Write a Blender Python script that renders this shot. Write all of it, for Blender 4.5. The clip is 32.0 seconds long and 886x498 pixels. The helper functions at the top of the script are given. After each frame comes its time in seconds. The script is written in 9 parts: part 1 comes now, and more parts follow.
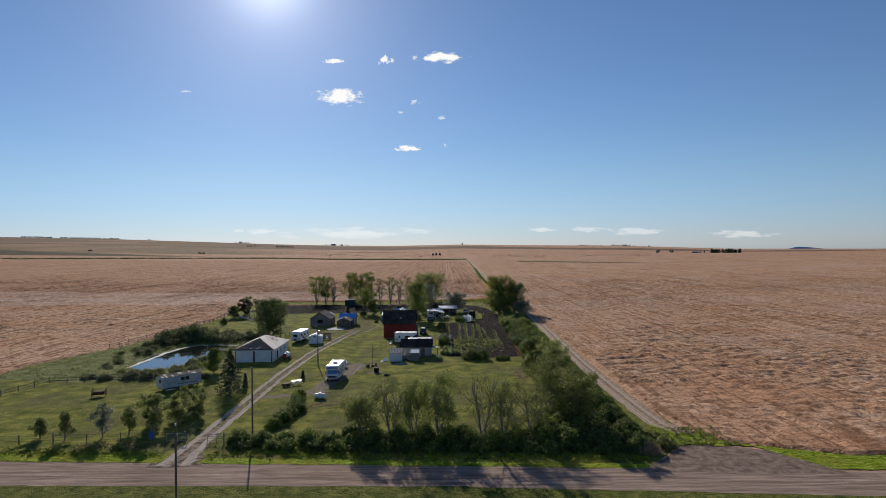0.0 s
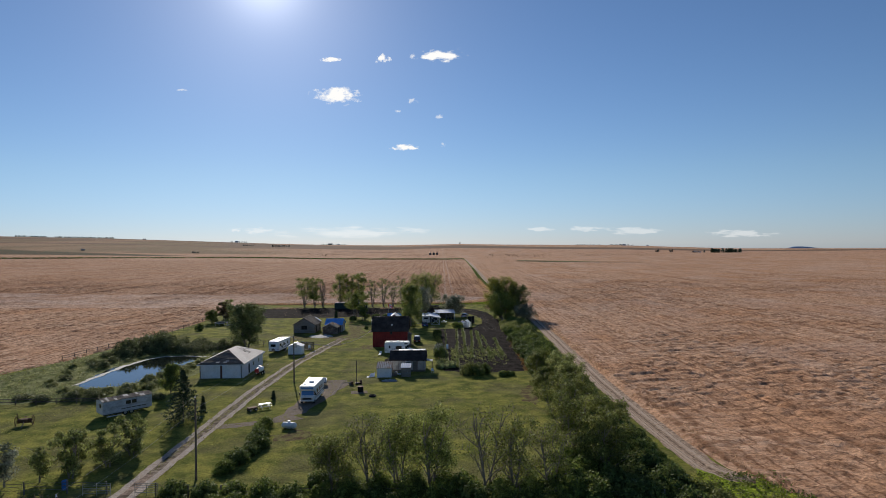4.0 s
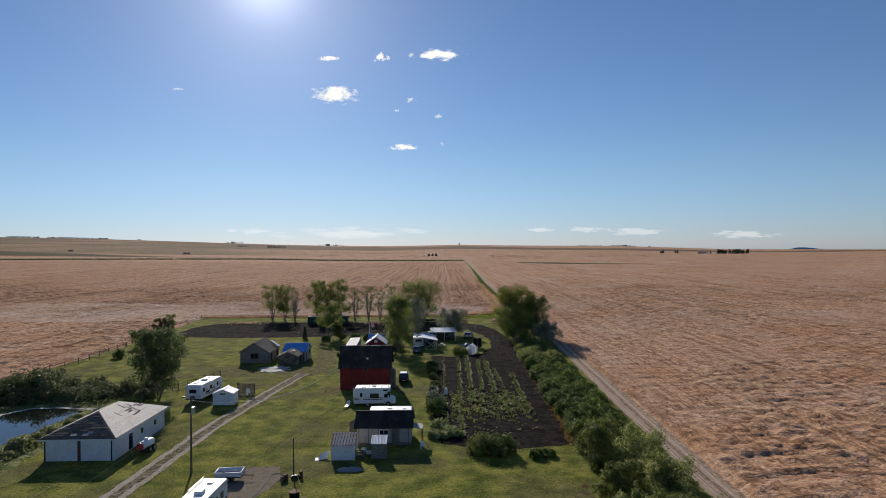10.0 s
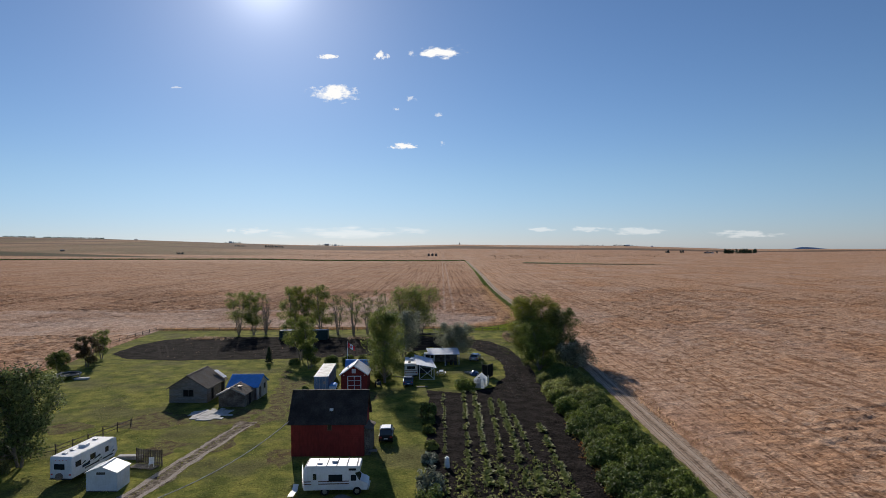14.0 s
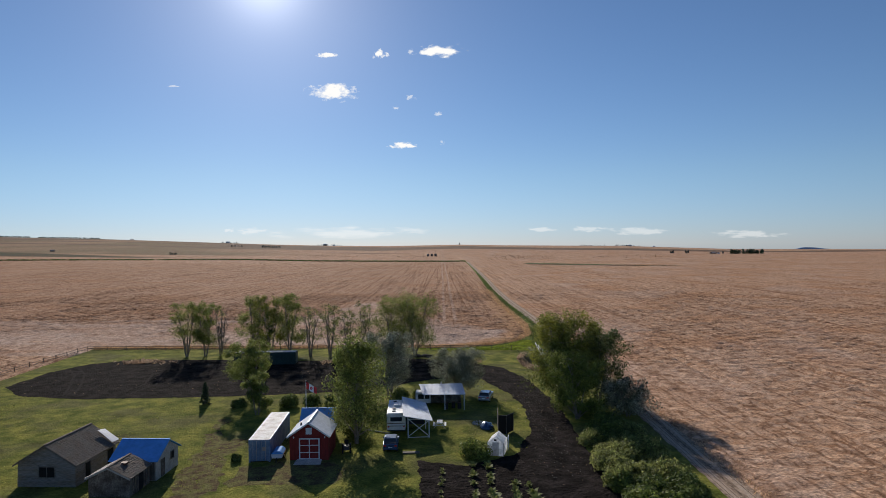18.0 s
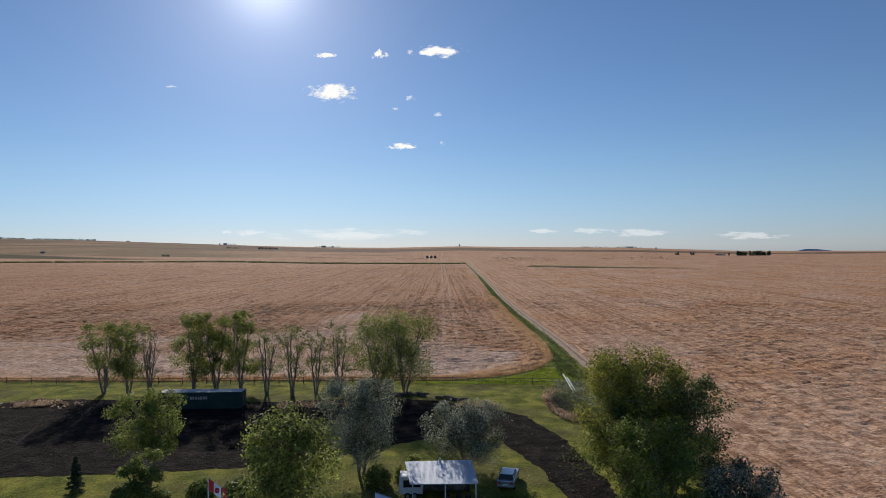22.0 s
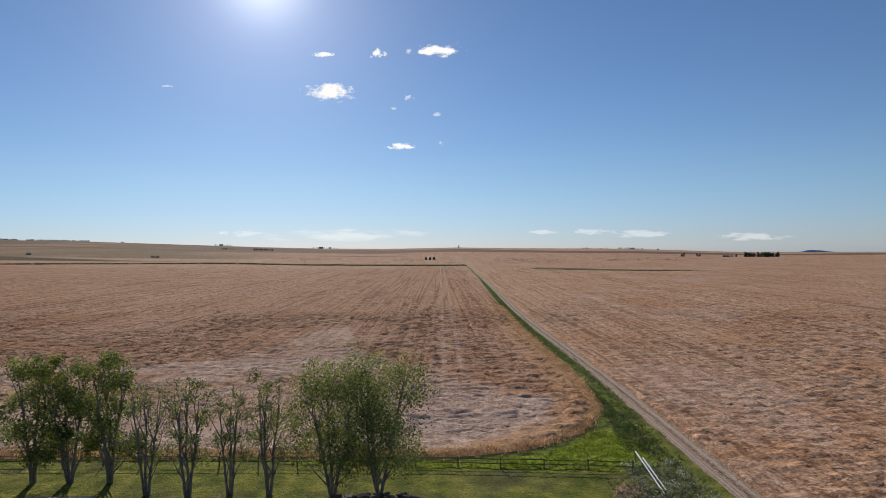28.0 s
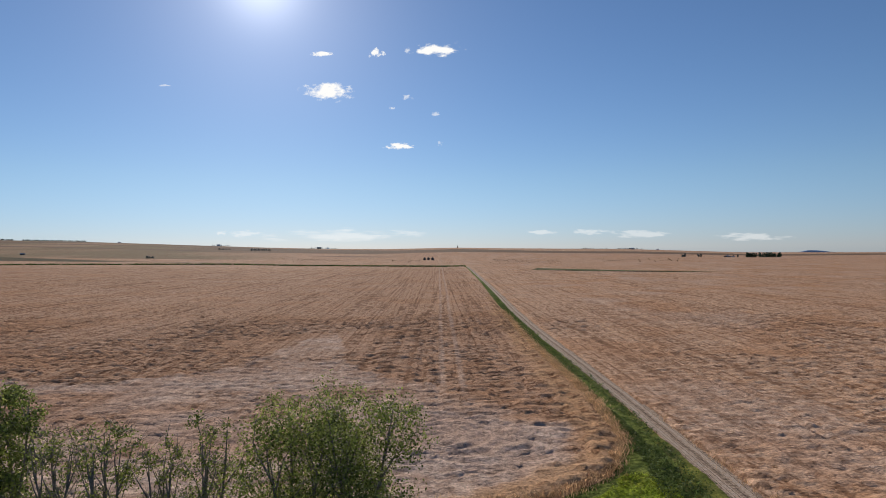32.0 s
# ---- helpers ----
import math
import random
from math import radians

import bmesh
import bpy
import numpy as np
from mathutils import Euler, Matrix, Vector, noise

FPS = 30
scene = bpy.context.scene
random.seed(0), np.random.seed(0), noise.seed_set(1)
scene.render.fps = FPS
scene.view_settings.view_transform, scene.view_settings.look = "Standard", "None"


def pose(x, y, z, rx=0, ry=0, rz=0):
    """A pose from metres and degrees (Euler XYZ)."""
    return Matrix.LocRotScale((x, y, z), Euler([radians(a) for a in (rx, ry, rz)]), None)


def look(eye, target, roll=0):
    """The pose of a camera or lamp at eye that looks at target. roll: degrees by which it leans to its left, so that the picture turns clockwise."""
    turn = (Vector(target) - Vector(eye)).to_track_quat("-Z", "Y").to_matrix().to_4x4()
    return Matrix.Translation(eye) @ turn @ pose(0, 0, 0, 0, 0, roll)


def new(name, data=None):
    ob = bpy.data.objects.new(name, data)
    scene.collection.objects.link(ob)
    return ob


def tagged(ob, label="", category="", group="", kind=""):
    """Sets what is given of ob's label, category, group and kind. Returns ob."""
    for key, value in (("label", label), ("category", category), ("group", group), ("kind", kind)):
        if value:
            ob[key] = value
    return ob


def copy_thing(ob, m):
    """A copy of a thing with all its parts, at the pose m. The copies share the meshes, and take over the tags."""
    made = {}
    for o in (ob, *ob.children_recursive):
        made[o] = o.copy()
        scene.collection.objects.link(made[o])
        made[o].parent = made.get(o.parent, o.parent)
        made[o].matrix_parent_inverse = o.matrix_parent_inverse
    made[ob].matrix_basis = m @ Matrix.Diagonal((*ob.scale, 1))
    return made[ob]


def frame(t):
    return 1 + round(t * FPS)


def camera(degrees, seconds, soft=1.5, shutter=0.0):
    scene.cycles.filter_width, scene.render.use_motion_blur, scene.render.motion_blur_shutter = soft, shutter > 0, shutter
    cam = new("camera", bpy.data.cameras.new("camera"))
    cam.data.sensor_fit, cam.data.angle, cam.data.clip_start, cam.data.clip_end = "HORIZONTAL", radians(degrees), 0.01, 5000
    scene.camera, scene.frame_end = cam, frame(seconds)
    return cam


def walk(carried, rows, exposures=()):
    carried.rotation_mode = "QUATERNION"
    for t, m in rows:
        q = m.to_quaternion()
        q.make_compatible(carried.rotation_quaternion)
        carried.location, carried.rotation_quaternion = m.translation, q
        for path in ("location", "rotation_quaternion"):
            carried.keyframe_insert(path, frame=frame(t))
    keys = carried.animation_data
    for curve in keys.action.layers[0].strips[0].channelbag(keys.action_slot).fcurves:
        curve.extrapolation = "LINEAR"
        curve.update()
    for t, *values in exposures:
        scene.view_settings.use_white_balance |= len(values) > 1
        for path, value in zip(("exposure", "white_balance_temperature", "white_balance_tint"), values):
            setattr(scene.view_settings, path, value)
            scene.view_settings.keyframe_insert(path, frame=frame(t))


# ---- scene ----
cam = camera(70.47, 32.0, soft=0.7)
PATH = [
    (0, look((0.000, -0.000, 25.511), (-0.012, 99.998, 24.953), -0.607)),
    (0.75, look((0.077, 1.954, 25.476), (0.144, 101.952, 24.893), -0.602)),
    (1.5, look((0.160, 4.289, 25.441), (0.305, 104.287, 24.833), -0.597)),
    (2.25, look((0.253, 7.340, 25.408), (0.472, 107.338, 24.776), -0.593)),
    (3, look((0.341, 11.249, 25.381), (0.627, 111.246, 24.735), -0.589)),
    (3.75, look((0.414, 16.032, 25.366), (0.755, 116.030, 24.720), -0.585)),
    (4.5, look((0.482, 21.394, 25.355), (0.869, 121.391, 24.718), -0.582)),
    (5.25, look((0.561, 27.018, 25.344), (0.985, 127.015, 24.716), -0.579)),
    (6, look((0.641, 32.821, 25.336), (1.097, 132.818, 24.719), -0.577)),
    (7, look((0.738, 40.758, 25.332), (1.222, 140.755, 24.738), -0.574)),
    (8, look((0.821, 48.664, 25.319), (1.321, 148.661, 24.756), -0.573)),
    (9, look((0.897, 56.365, 25.282), (1.399, 156.362, 24.751), -0.572)),
    (10, look((0.978, 64.246, 25.230), (1.478, 164.243, 24.719), -0.573)),
    (11, look((1.071, 72.701, 25.177), (1.566, 172.698, 24.663), -0.574)),
    (12, look((1.149, 81.608, 25.124), (1.634, 181.606, 24.594), -0.575)),
    (13, look((1.188, 90.722, 25.068), (1.656, 190.719, 24.527), -0.578)),
    (14, look((1.215, 99.807, 25.011), (1.669, 199.804, 24.472), -0.580)),
    (15, look((1.261, 108.748, 24.953), (1.718, 208.745, 24.430), -0.582)),
    (16, look((1.343, 117.862, 24.888), (1.818, 217.860, 24.375), -0.583)),
    (17, look((1.433, 127.026, 24.817), (1.926, 227.024, 24.304), -0.584)),
    (18, look((1.484, 135.758, 24.757), (1.975, 235.756, 24.246), -0.584)),
    (19, look((1.521, 144.343, 24.723), (2.006, 244.340, 24.241), -0.585)),
    (20, look((1.575, 153.136, 24.720), (2.070, 253.134, 24.312), -0.585)),
    (21, look((1.638, 162.000, 24.731), (2.152, 261.999, 24.413), -0.584)),
    (22, look((1.696, 170.697, 24.734), (2.231, 270.695, 24.489), -0.584)),
    (23, look((1.755, 179.083, 24.721), (2.309, 279.081, 24.532), -0.582)),
    (24, look((1.817, 187.064, 24.693), (2.392, 287.062, 24.546), -0.581)),
    (25, look((1.866, 194.632, 24.663), (2.463, 294.631, 24.544), -0.580)),
    (26, look((1.880, 201.750, 24.646), (2.505, 301.748, 24.544), -0.579)),
    (27, look((1.867, 208.173, 24.650), (2.522, 308.170, 24.567), -0.580)),
    (28, look((1.854, 213.827, 24.677), (2.544, 313.825, 24.617), -0.580)),
    (28.5, look((1.859, 216.416, 24.700), (2.572, 316.414, 24.648), -0.580)),
    (29, look((1.868, 218.894, 24.730), (2.604, 318.891, 24.686), -0.581)),
    (29.5, look((1.875, 221.274, 24.767), (2.636, 321.271, 24.732), -0.581)),
    (30, look((1.888, 223.460, 24.808), (2.674, 323.456, 24.782), -0.581)),
    (30.5, look((1.911, 225.335, 24.850), (2.724, 325.332, 24.831), -0.582)),
    (31, look((1.938, 226.838, 24.891), (2.778, 326.834, 24.872), -0.582)),
    (31.5, look((1.959, 227.963, 24.927), (2.825, 327.959, 24.901), -0.582)),
    (32, look((1.976, 228.877, 24.960), (2.867, 328.873, 24.923), -0.583)),
]
walk(cam, PATH)

# ---- world and sun ----
SUN_AZ, SUN_EL = -15.4, 22.8          # degrees: from +y towards -x, above the horizon
world = bpy.data.worlds.new("sky")
scene.world = world
world.use_nodes = True
wn, wl = world.node_tree.nodes, world.node_tree.links
sky = wn.new("ShaderNodeTexSky")
sky.sky_type = "NISHITA"
sky.sun_disc = False
sky.sun_elevation = radians(SUN_EL)
sky.sun_rotation = radians(SUN_AZ)
sky.altitude, sky.air_density, sky.dust_density, sky.ozone_density = 1000, 1.05, 0.12, 5.0
wn["Background"].inputs["Strength"].default_value = 0.0765
tint = wn.new("ShaderNodeMix")
tint.data_type, tint.blend_type = "RGBA", "MULTIPLY"
tint.inputs["Factor"].default_value = 1.0
sky_at, sky_z, rise, haze = wn.new("ShaderNodeTexCoord"), wn.new("ShaderNodeSeparateXYZ"), wn.new("ShaderNodeMapRange"), wn.new("ShaderNodeMix")
rise.interpolation_type, haze.data_type = "SMOOTHSTEP", "RGBA"          # blue haze low over the horizon, all round
rise.inputs["From Min"].default_value, rise.inputs["From Max"].default_value = -0.02, 0.12
haze.inputs["A"].default_value, haze.inputs["B"].default_value = (0.75, 0.83, 1.14, 1), (0.98, 0.98, 1.03, 1)
wl.new(sky_at.outputs["Generated"], sky_z.inputs["Vector"])
wl.new(sky_z.outputs["Z"], rise.inputs["Value"])
wl.new(rise.outputs["Result"], haze.inputs["Factor"])
wl.new(haze.outputs["Result"], tint.inputs["B"])
wl.new(sky.outputs["Color"], tint.inputs["A"])
az, el = radians(SUN_AZ), radians(SUN_EL)
sun_dir = Vector((math.sin(az) * math.cos(el), math.cos(az) * math.cos(el), math.sin(el)))
toward = wn.new("ShaderNodeVectorMath")                     # the bright sky close round the sun: a narrow and a wide aureole
toward.operation = "DOT_PRODUCT"
toward.inputs[1].default_value = sun_dir
wl.new(sky_at.outputs["Generated"], toward.inputs[0])
aureole = tint.outputs["Result"]
for power, shine in ((700, (6.5, 6.4, 6.4, 1)), (120, (2.6, 2.55, 2.7, 1)), (26, (0.95, 0.92, 0.98, 1))):
    fall, shone, total = wn.new("ShaderNodeMath"), wn.new("ShaderNodeMix"), wn.new("ShaderNodeMix")
    fall.operation, fall.use_clamp = "POWER", True
    fall.inputs[1].default_value = power
    wl.new(toward.outputs["Value"], fall.inputs[0])
    shone.data_type = total.data_type = "RGBA"
    total.blend_type = "ADD"
    shone.inputs["A"].default_value, shone.inputs["B"].default_value = (0, 0, 0, 1), shine
    total.inputs["Factor"].default_value = 1.0
    wl.new(fall.outputs[0], shone.inputs["Factor"])
    wl.new(aureole, total.inputs["A"])
    wl.new(shone.outputs["Result"], total.inputs["B"])
    aureole = total.outputs["Result"]
wl.new(aureole, wn["Background"].inputs["Color"])

sun = new("sun", bpy.data.lights.new("sun", "SUN"))
sun.data.energy, sun.data.angle, sun.data.color = 4.5, radians(0.6), (1.0, 0.92, 0.82)
sun.matrix_world = look((0, 0, 400), Vector((0, 0, 400)) - sun_dir)
scene.view_settings.exposure = 0.0


# ---- materials ----
def material(name, color, rough=0.85, metal=0.0, vary=0.25, scale=1.0, fine=12.0, bump=0.0, second=None, mix=0.5,
             stretch=(1, 1, 1), island=0.0, spec=0.3, bump_scale=None, third=None, third_scale=0.02, objrand=0.0):
    """A surface with large stains and fine grain: two colours mixed by noise, a brightness that wanders, and a bump."""
    m = bpy.data.materials.new(name)
    m.use_nodes = True
    n, l = m.node_tree.nodes, m.node_tree.links
    b = n["Principled BSDF"]
    b.inputs["Roughness"].default_value, b.inputs["Metallic"].default_value = rough, metal
    b.inputs["Specular IOR Level"].default_value = spec
    tc, mp = n.new("ShaderNodeTexCoord"), n.new("ShaderNodeMapping")
    mp.inputs["Scale"].default_value = stretch
    l.new(tc.outputs["Object"], mp.inputs["Vector"])

    def noise_node(s, detail=4.0, rgh=0.6):
        t = n.new("ShaderNodeTexNoise")
        t.inputs["Scale"].default_value, t.inputs["Detail"].default_value, t.inputs["Roughness"].default_value = s, detail, rgh
        l.new(mp.outputs["Vector"], t.inputs["Vector"])
        return t.outputs["Fac"]

    def ramp(fac, lo, hi, a, c):
        r = n.new("ShaderNodeMapRange")
        r.inputs["From Min"].default_value, r.inputs["From Max"].default_value = lo, hi
        r.inputs["To Min"].default_value, r.inputs["To Max"].default_value = a, c
        l.new(fac, r.inputs["Value"])
        return r.outputs["Result"]

    def mixed(fac, a, c):
        x = n.new("ShaderNodeMix")
        x.data_type = "RGBA"
        l.new(fac, x.inputs["Factor"])
        for sock, v in ((x.inputs["A"], a), (x.inputs["B"], c)):
            if isinstance(v, tuple):
                sock.default_value = (*v, 1)
            else:
                l.new(v, sock)
        return x.outputs["Result"]

    col = color
    big, small = noise_node(scale), noise_node(scale * fine, 3.0)
    if second:
        col = mixed(ramp(big, 0.5 - 0.25 * mix, 0.85 - 0.5 * mix, 0, 1), color, second)
    if third:
        col = mixed(ramp(noise_node(third_scale, 3.0), 0.48, 0.62, 0, 1), col, third)
    val = n.new("ShaderNodeMath")
    val.operation = "MULTIPLY"
    l.new(ramp(big, 0.3, 0.7, 1 - vary, 1 + vary), val.inputs[0])
    l.new(ramp(small, 0.3, 0.7, 1 - vary, 1 + vary), val.inputs[1])
    out = val.outputs[0]
    if island or objrand:
        src = n.new("ShaderNodeNewGeometry").outputs["Random Per Island"] if island else n.new("ShaderNodeObjectInfo").outputs["Random"]
        v2 = n.new("ShaderNodeMath")
        v2.operation = "MULTIPLY"
        amt = island or objrand
        l.new(out, v2.inputs[0])
        l.new(ramp(src, 0, 1, 1 - amt, 1 + amt), v2.inputs[1])
        out = v2.outputs[0]
    hs = n.new("ShaderNodeHueSaturation")
    l.new(out, hs.inputs["Value"])
    if isinstance(col, tuple):
        hs.inputs["Color"].default_value = (*col, 1)
    else:
        l.new(col, hs.inputs["Color"])
    l.new(hs.outputs["Color"], b.inputs["Base Color"])
    if bump:
        bp = n.new("ShaderNodeBump")
        bp.inputs["Strength"].default_value, bp.inputs["Distance"].default_value = 1.0, bump
        l.new(noise_node(bump_scale or scale * fine, 4.0), bp.inputs["Height"])
        l.new(bp.outputs["Normal"], b.inputs["Normal"])
    return m


def leaf_material(name, color, tint, glow=0.35, gloss=0.17, scale=0.35, uneven=0.5):
    """Leaves: a gloss coat over colour that varies leaf by leaf, with light let through."""
    m = material(name, color, rough=0.65, vary=0.25, scale=scale, fine=2.1 / scale, second=tint, mix=0.5, island=uneven, spec=gloss)
    n, l = m.node_tree.nodes, m.node_tree.links
    b = n["Principled BSDF"]
    tr, mx = n.new("ShaderNodeBsdfTranslucent"), n.new("ShaderNodeMixShader")
    l.new(b.inputs["Base Color"].links[0].from_socket, tr.inputs["Color"])
    mx.inputs["Fac"].default_value = glow
    l.new(b.outputs[0], mx.inputs[1])
    l.new(tr.outputs[0], mx.inputs[2])
    l.new(mx.outputs[0], n["Material Output"].inputs["Surface"])
    return m


def stripes(m, scale, axis="X", depth=0.03, sharp=False):
    """Adds ribs or boards to a material as relief."""
    n, l = m.node_tree.nodes, m.node_tree.links
    b = n["Principled BSDF"]
    tc, w, bp = n.new("ShaderNodeTexCoord"), n.new("ShaderNodeTexWave"), n.new("ShaderNodeBump")
    w.bands_direction, w.wave_profile = axis, "SAW" if sharp else "SIN"
    w.inputs["Scale"].default_value = scale
    bp.inputs["Distance"].default_value, bp.inputs["Strength"].default_value = depth, 1.0
    l.new(tc.outputs["Object"], w.inputs["Vector"])
    l.new(w.outputs["Fac"], bp.inputs["Height"])
    if b.inputs["Normal"].links:
        l.new(b.inputs["Normal"].links[0].from_socket, bp.inputs["Normal"])
    l.new(bp.outputs["Normal"], b.inputs["Normal"])
    return m


STUBBLE = material("ripe_crop", (0.470, 0.268, 0.156), rough=1.0, spec=0.03, vary=0.2, scale=0.6, fine=6, second=(0.545, 0.350, 0.228), mix=0.5,
                   stretch=(0.9, 1, 1), bump=0.22, bump_scale=2.6, third=(0.49, 0.270, 0.150), third_scale=0.03)
nodes, links = STUBBLE.node_tree.nodes, STUBBLE.node_tree.links
flat = nodes.new("ShaderNodeAttribute")                     # where the crop lies flat it is paler and greyer
flat.attribute_name = "lodged"
pale = nodes.new("ShaderNodeMix")
pale.data_type = "RGBA"
grain = nodes["Principled BSDF"].inputs["Base Color"].links[0].from_socket
links.new(flat.outputs["Fac"], pale.inputs["Factor"])
links.new(grain, pale.inputs["A"])
soft_grain = nodes.new("ShaderNodeHueSaturation")
soft_grain.inputs["Saturation"].default_value, soft_grain.inputs["Value"].default_value = 0.70, 1.0
links.new(grain, soft_grain.inputs["Color"])
links.new(soft_grain.outputs["Color"], pale.inputs["B"])
straw = nodes.new("ShaderNodeTexNoise")                      # strands: long fine strokes of darker straw
strand_map = nodes.new("ShaderNodeMapping")
strand_map.inputs["Scale"].default_value = (2.1, 1.7, 1.0)
links.new(nodes["Texture Coordinate"].outputs["Object"], strand_map.inputs["Vector"])
links.new(strand_map.outputs["Vector"], straw.inputs["Vector"])
straw.inputs["Scale"].default_value, straw.inputs["Detail"].default_value, straw.inputs["Roughness"].default_value = 1.0, 5.0, 0.65
straw.inputs["Distortion"].default_value = 0.3
stroke = nodes.new("ShaderNodeMapRange")
stroke.inputs["From Min"].default_value, stroke.inputs["From Max"].default_value = 0.36, 0.54
stroke.inputs["To Min"].default_value, stroke.inputs["To Max"].default_value = 0.66, 1.14
links.new(straw.outputs["Fac"], stroke.inputs["Value"])
field = pale.outputs["Result"]
for key, tone in (("rust", (0.345, 0.178, 0.098)), ("meadow", (0.225, 0.168, 0.095)), ("valley", (0.042, 0.055, 0.028)), ("fallow", (0.17, 0.12, 0.085)), ("golden", (0.50, 0.285, 0.145))):
    mask, swap = nodes.new("ShaderNodeAttribute"), nodes.new("ShaderNodeMix")
    mask.attribute_name, swap.data_type = key, "RGBA"
    links.new(mask.outputs["Fac"], swap.inputs["Factor"])
    links.new(field, swap.inputs["A"])
    swap.inputs["B"].default_value = (*tone, 1)
    field = swap.outputs["Result"]


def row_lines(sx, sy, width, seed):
    """Thin broken lines along the drilling direction, for furrow shade and thin crop: 1 on a line, 0 beside it."""
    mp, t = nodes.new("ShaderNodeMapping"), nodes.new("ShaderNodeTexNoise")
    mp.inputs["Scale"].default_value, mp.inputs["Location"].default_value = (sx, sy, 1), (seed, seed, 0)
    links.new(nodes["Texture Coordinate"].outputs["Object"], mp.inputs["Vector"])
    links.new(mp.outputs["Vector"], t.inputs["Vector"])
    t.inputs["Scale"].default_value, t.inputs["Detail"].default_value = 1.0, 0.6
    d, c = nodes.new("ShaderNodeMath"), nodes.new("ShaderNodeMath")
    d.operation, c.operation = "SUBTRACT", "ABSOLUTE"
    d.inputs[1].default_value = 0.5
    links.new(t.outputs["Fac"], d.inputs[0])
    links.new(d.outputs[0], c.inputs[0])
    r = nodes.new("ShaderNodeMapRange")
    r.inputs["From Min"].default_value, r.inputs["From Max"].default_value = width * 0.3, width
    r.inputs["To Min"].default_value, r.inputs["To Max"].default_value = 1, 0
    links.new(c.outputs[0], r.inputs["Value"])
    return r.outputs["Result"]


def times(a, b):
    m = nodes.new("ShaderNodeMath")
    m.operation = "MULTIPLY"
    for sock, v in zip(m.inputs, (a, b)):
        if isinstance(v, float):
            sock.default_value = v
        else:
            links.new(v, sock)
    return m.outputs[0]


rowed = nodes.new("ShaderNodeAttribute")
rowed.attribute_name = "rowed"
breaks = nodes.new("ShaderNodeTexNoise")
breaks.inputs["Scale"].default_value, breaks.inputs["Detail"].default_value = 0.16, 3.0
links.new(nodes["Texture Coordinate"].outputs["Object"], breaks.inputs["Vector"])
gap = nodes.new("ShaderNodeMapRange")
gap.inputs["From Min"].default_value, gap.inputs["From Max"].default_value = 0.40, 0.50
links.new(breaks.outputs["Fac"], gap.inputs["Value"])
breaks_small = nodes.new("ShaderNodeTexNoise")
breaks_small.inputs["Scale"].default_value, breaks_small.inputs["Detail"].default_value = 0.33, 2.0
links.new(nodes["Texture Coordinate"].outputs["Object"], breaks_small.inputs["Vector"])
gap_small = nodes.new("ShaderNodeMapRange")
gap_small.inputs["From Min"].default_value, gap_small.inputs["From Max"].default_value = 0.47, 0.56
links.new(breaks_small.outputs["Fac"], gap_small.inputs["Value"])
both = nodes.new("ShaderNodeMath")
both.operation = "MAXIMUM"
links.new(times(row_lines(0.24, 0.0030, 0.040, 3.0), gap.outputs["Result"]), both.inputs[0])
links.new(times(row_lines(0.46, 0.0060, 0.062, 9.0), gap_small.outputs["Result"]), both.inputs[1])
place_x, sway, along, fold, width = (nodes.new(f"ShaderNode{kind}") for kind in ("SeparateXYZ", "TexNoise", "Math", "Math", "MapRange"))
links.new(nodes["Texture Coordinate"].outputs["Object"], place_x.inputs[0])            # tram lines nine metres apart, slightly wavering
sway.inputs["Scale"].default_value, sway.inputs["Detail"].default_value = 0.05, 2.0
links.new(nodes["Texture Coordinate"].outputs["Object"], sway.inputs["Vector"])
along.operation, fold.operation = "MULTIPLY_ADD", "PINGPONG"
along.inputs[1].default_value = 1.6
links.new(sway.outputs["Fac"], along.inputs[0])
links.new(place_x.outputs["X"], along.inputs[2])
links.new(along.outputs[0], fold.inputs[0])
fold.inputs[1].default_value = 4.6
width.inputs["From Min"].default_value, width.inputs["From Max"].default_value = 0.12, 0.42
width.inputs["To Min"].default_value, width.inputs["To Max"].default_value = 0.9, 0.0
links.new(fold.outputs[0], width.inputs["Value"])
lines = nodes.new("ShaderNodeMath")
lines.operation = "MAXIMUM"
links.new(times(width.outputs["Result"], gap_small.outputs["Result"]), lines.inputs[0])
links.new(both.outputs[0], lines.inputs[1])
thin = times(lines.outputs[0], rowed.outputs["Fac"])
# short cross dashes, painted dark for the shade of small crop lumps
parted = nodes.new("ShaderNodeTexNoise")
parted.inputs["Scale"].default_value, parted.inputs["Detail"].default_value = 0.11, 4.0
links.new(nodes["Texture Coordinate"].outputs["Object"], parted.inputs["Vector"])
parted_gap = nodes.new("ShaderNodeMapRange")
parted_gap.inputs["From Min"].default_value, parted_gap.inputs["From Max"].default_value = 0.42, 0.56
links.new(parted.outputs["Fac"], parted_gap.inputs["Value"])
dash_keep, dash_inv = nodes.new("ShaderNodeMath"), nodes.new("ShaderNodeMath")
dash_keep.operation, dash_inv.operation = "MAXIMUM", "SUBTRACT"
dash_inv.inputs[0].default_value = 1.0
links.new(flat.outputs["Fac"], dash_inv.inputs[1])
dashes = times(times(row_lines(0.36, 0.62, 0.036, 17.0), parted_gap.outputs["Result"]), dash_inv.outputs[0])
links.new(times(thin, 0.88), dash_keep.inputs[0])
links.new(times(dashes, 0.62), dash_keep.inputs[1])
# dark brown painted on the lines: furrow shade, with some bare soil
row_gap_shade = nodes.new("ShaderNodeMix")
row_gap_shade.data_type = "RGBA"
links.new(dash_keep.outputs[0], row_gap_shade.inputs["Factor"])
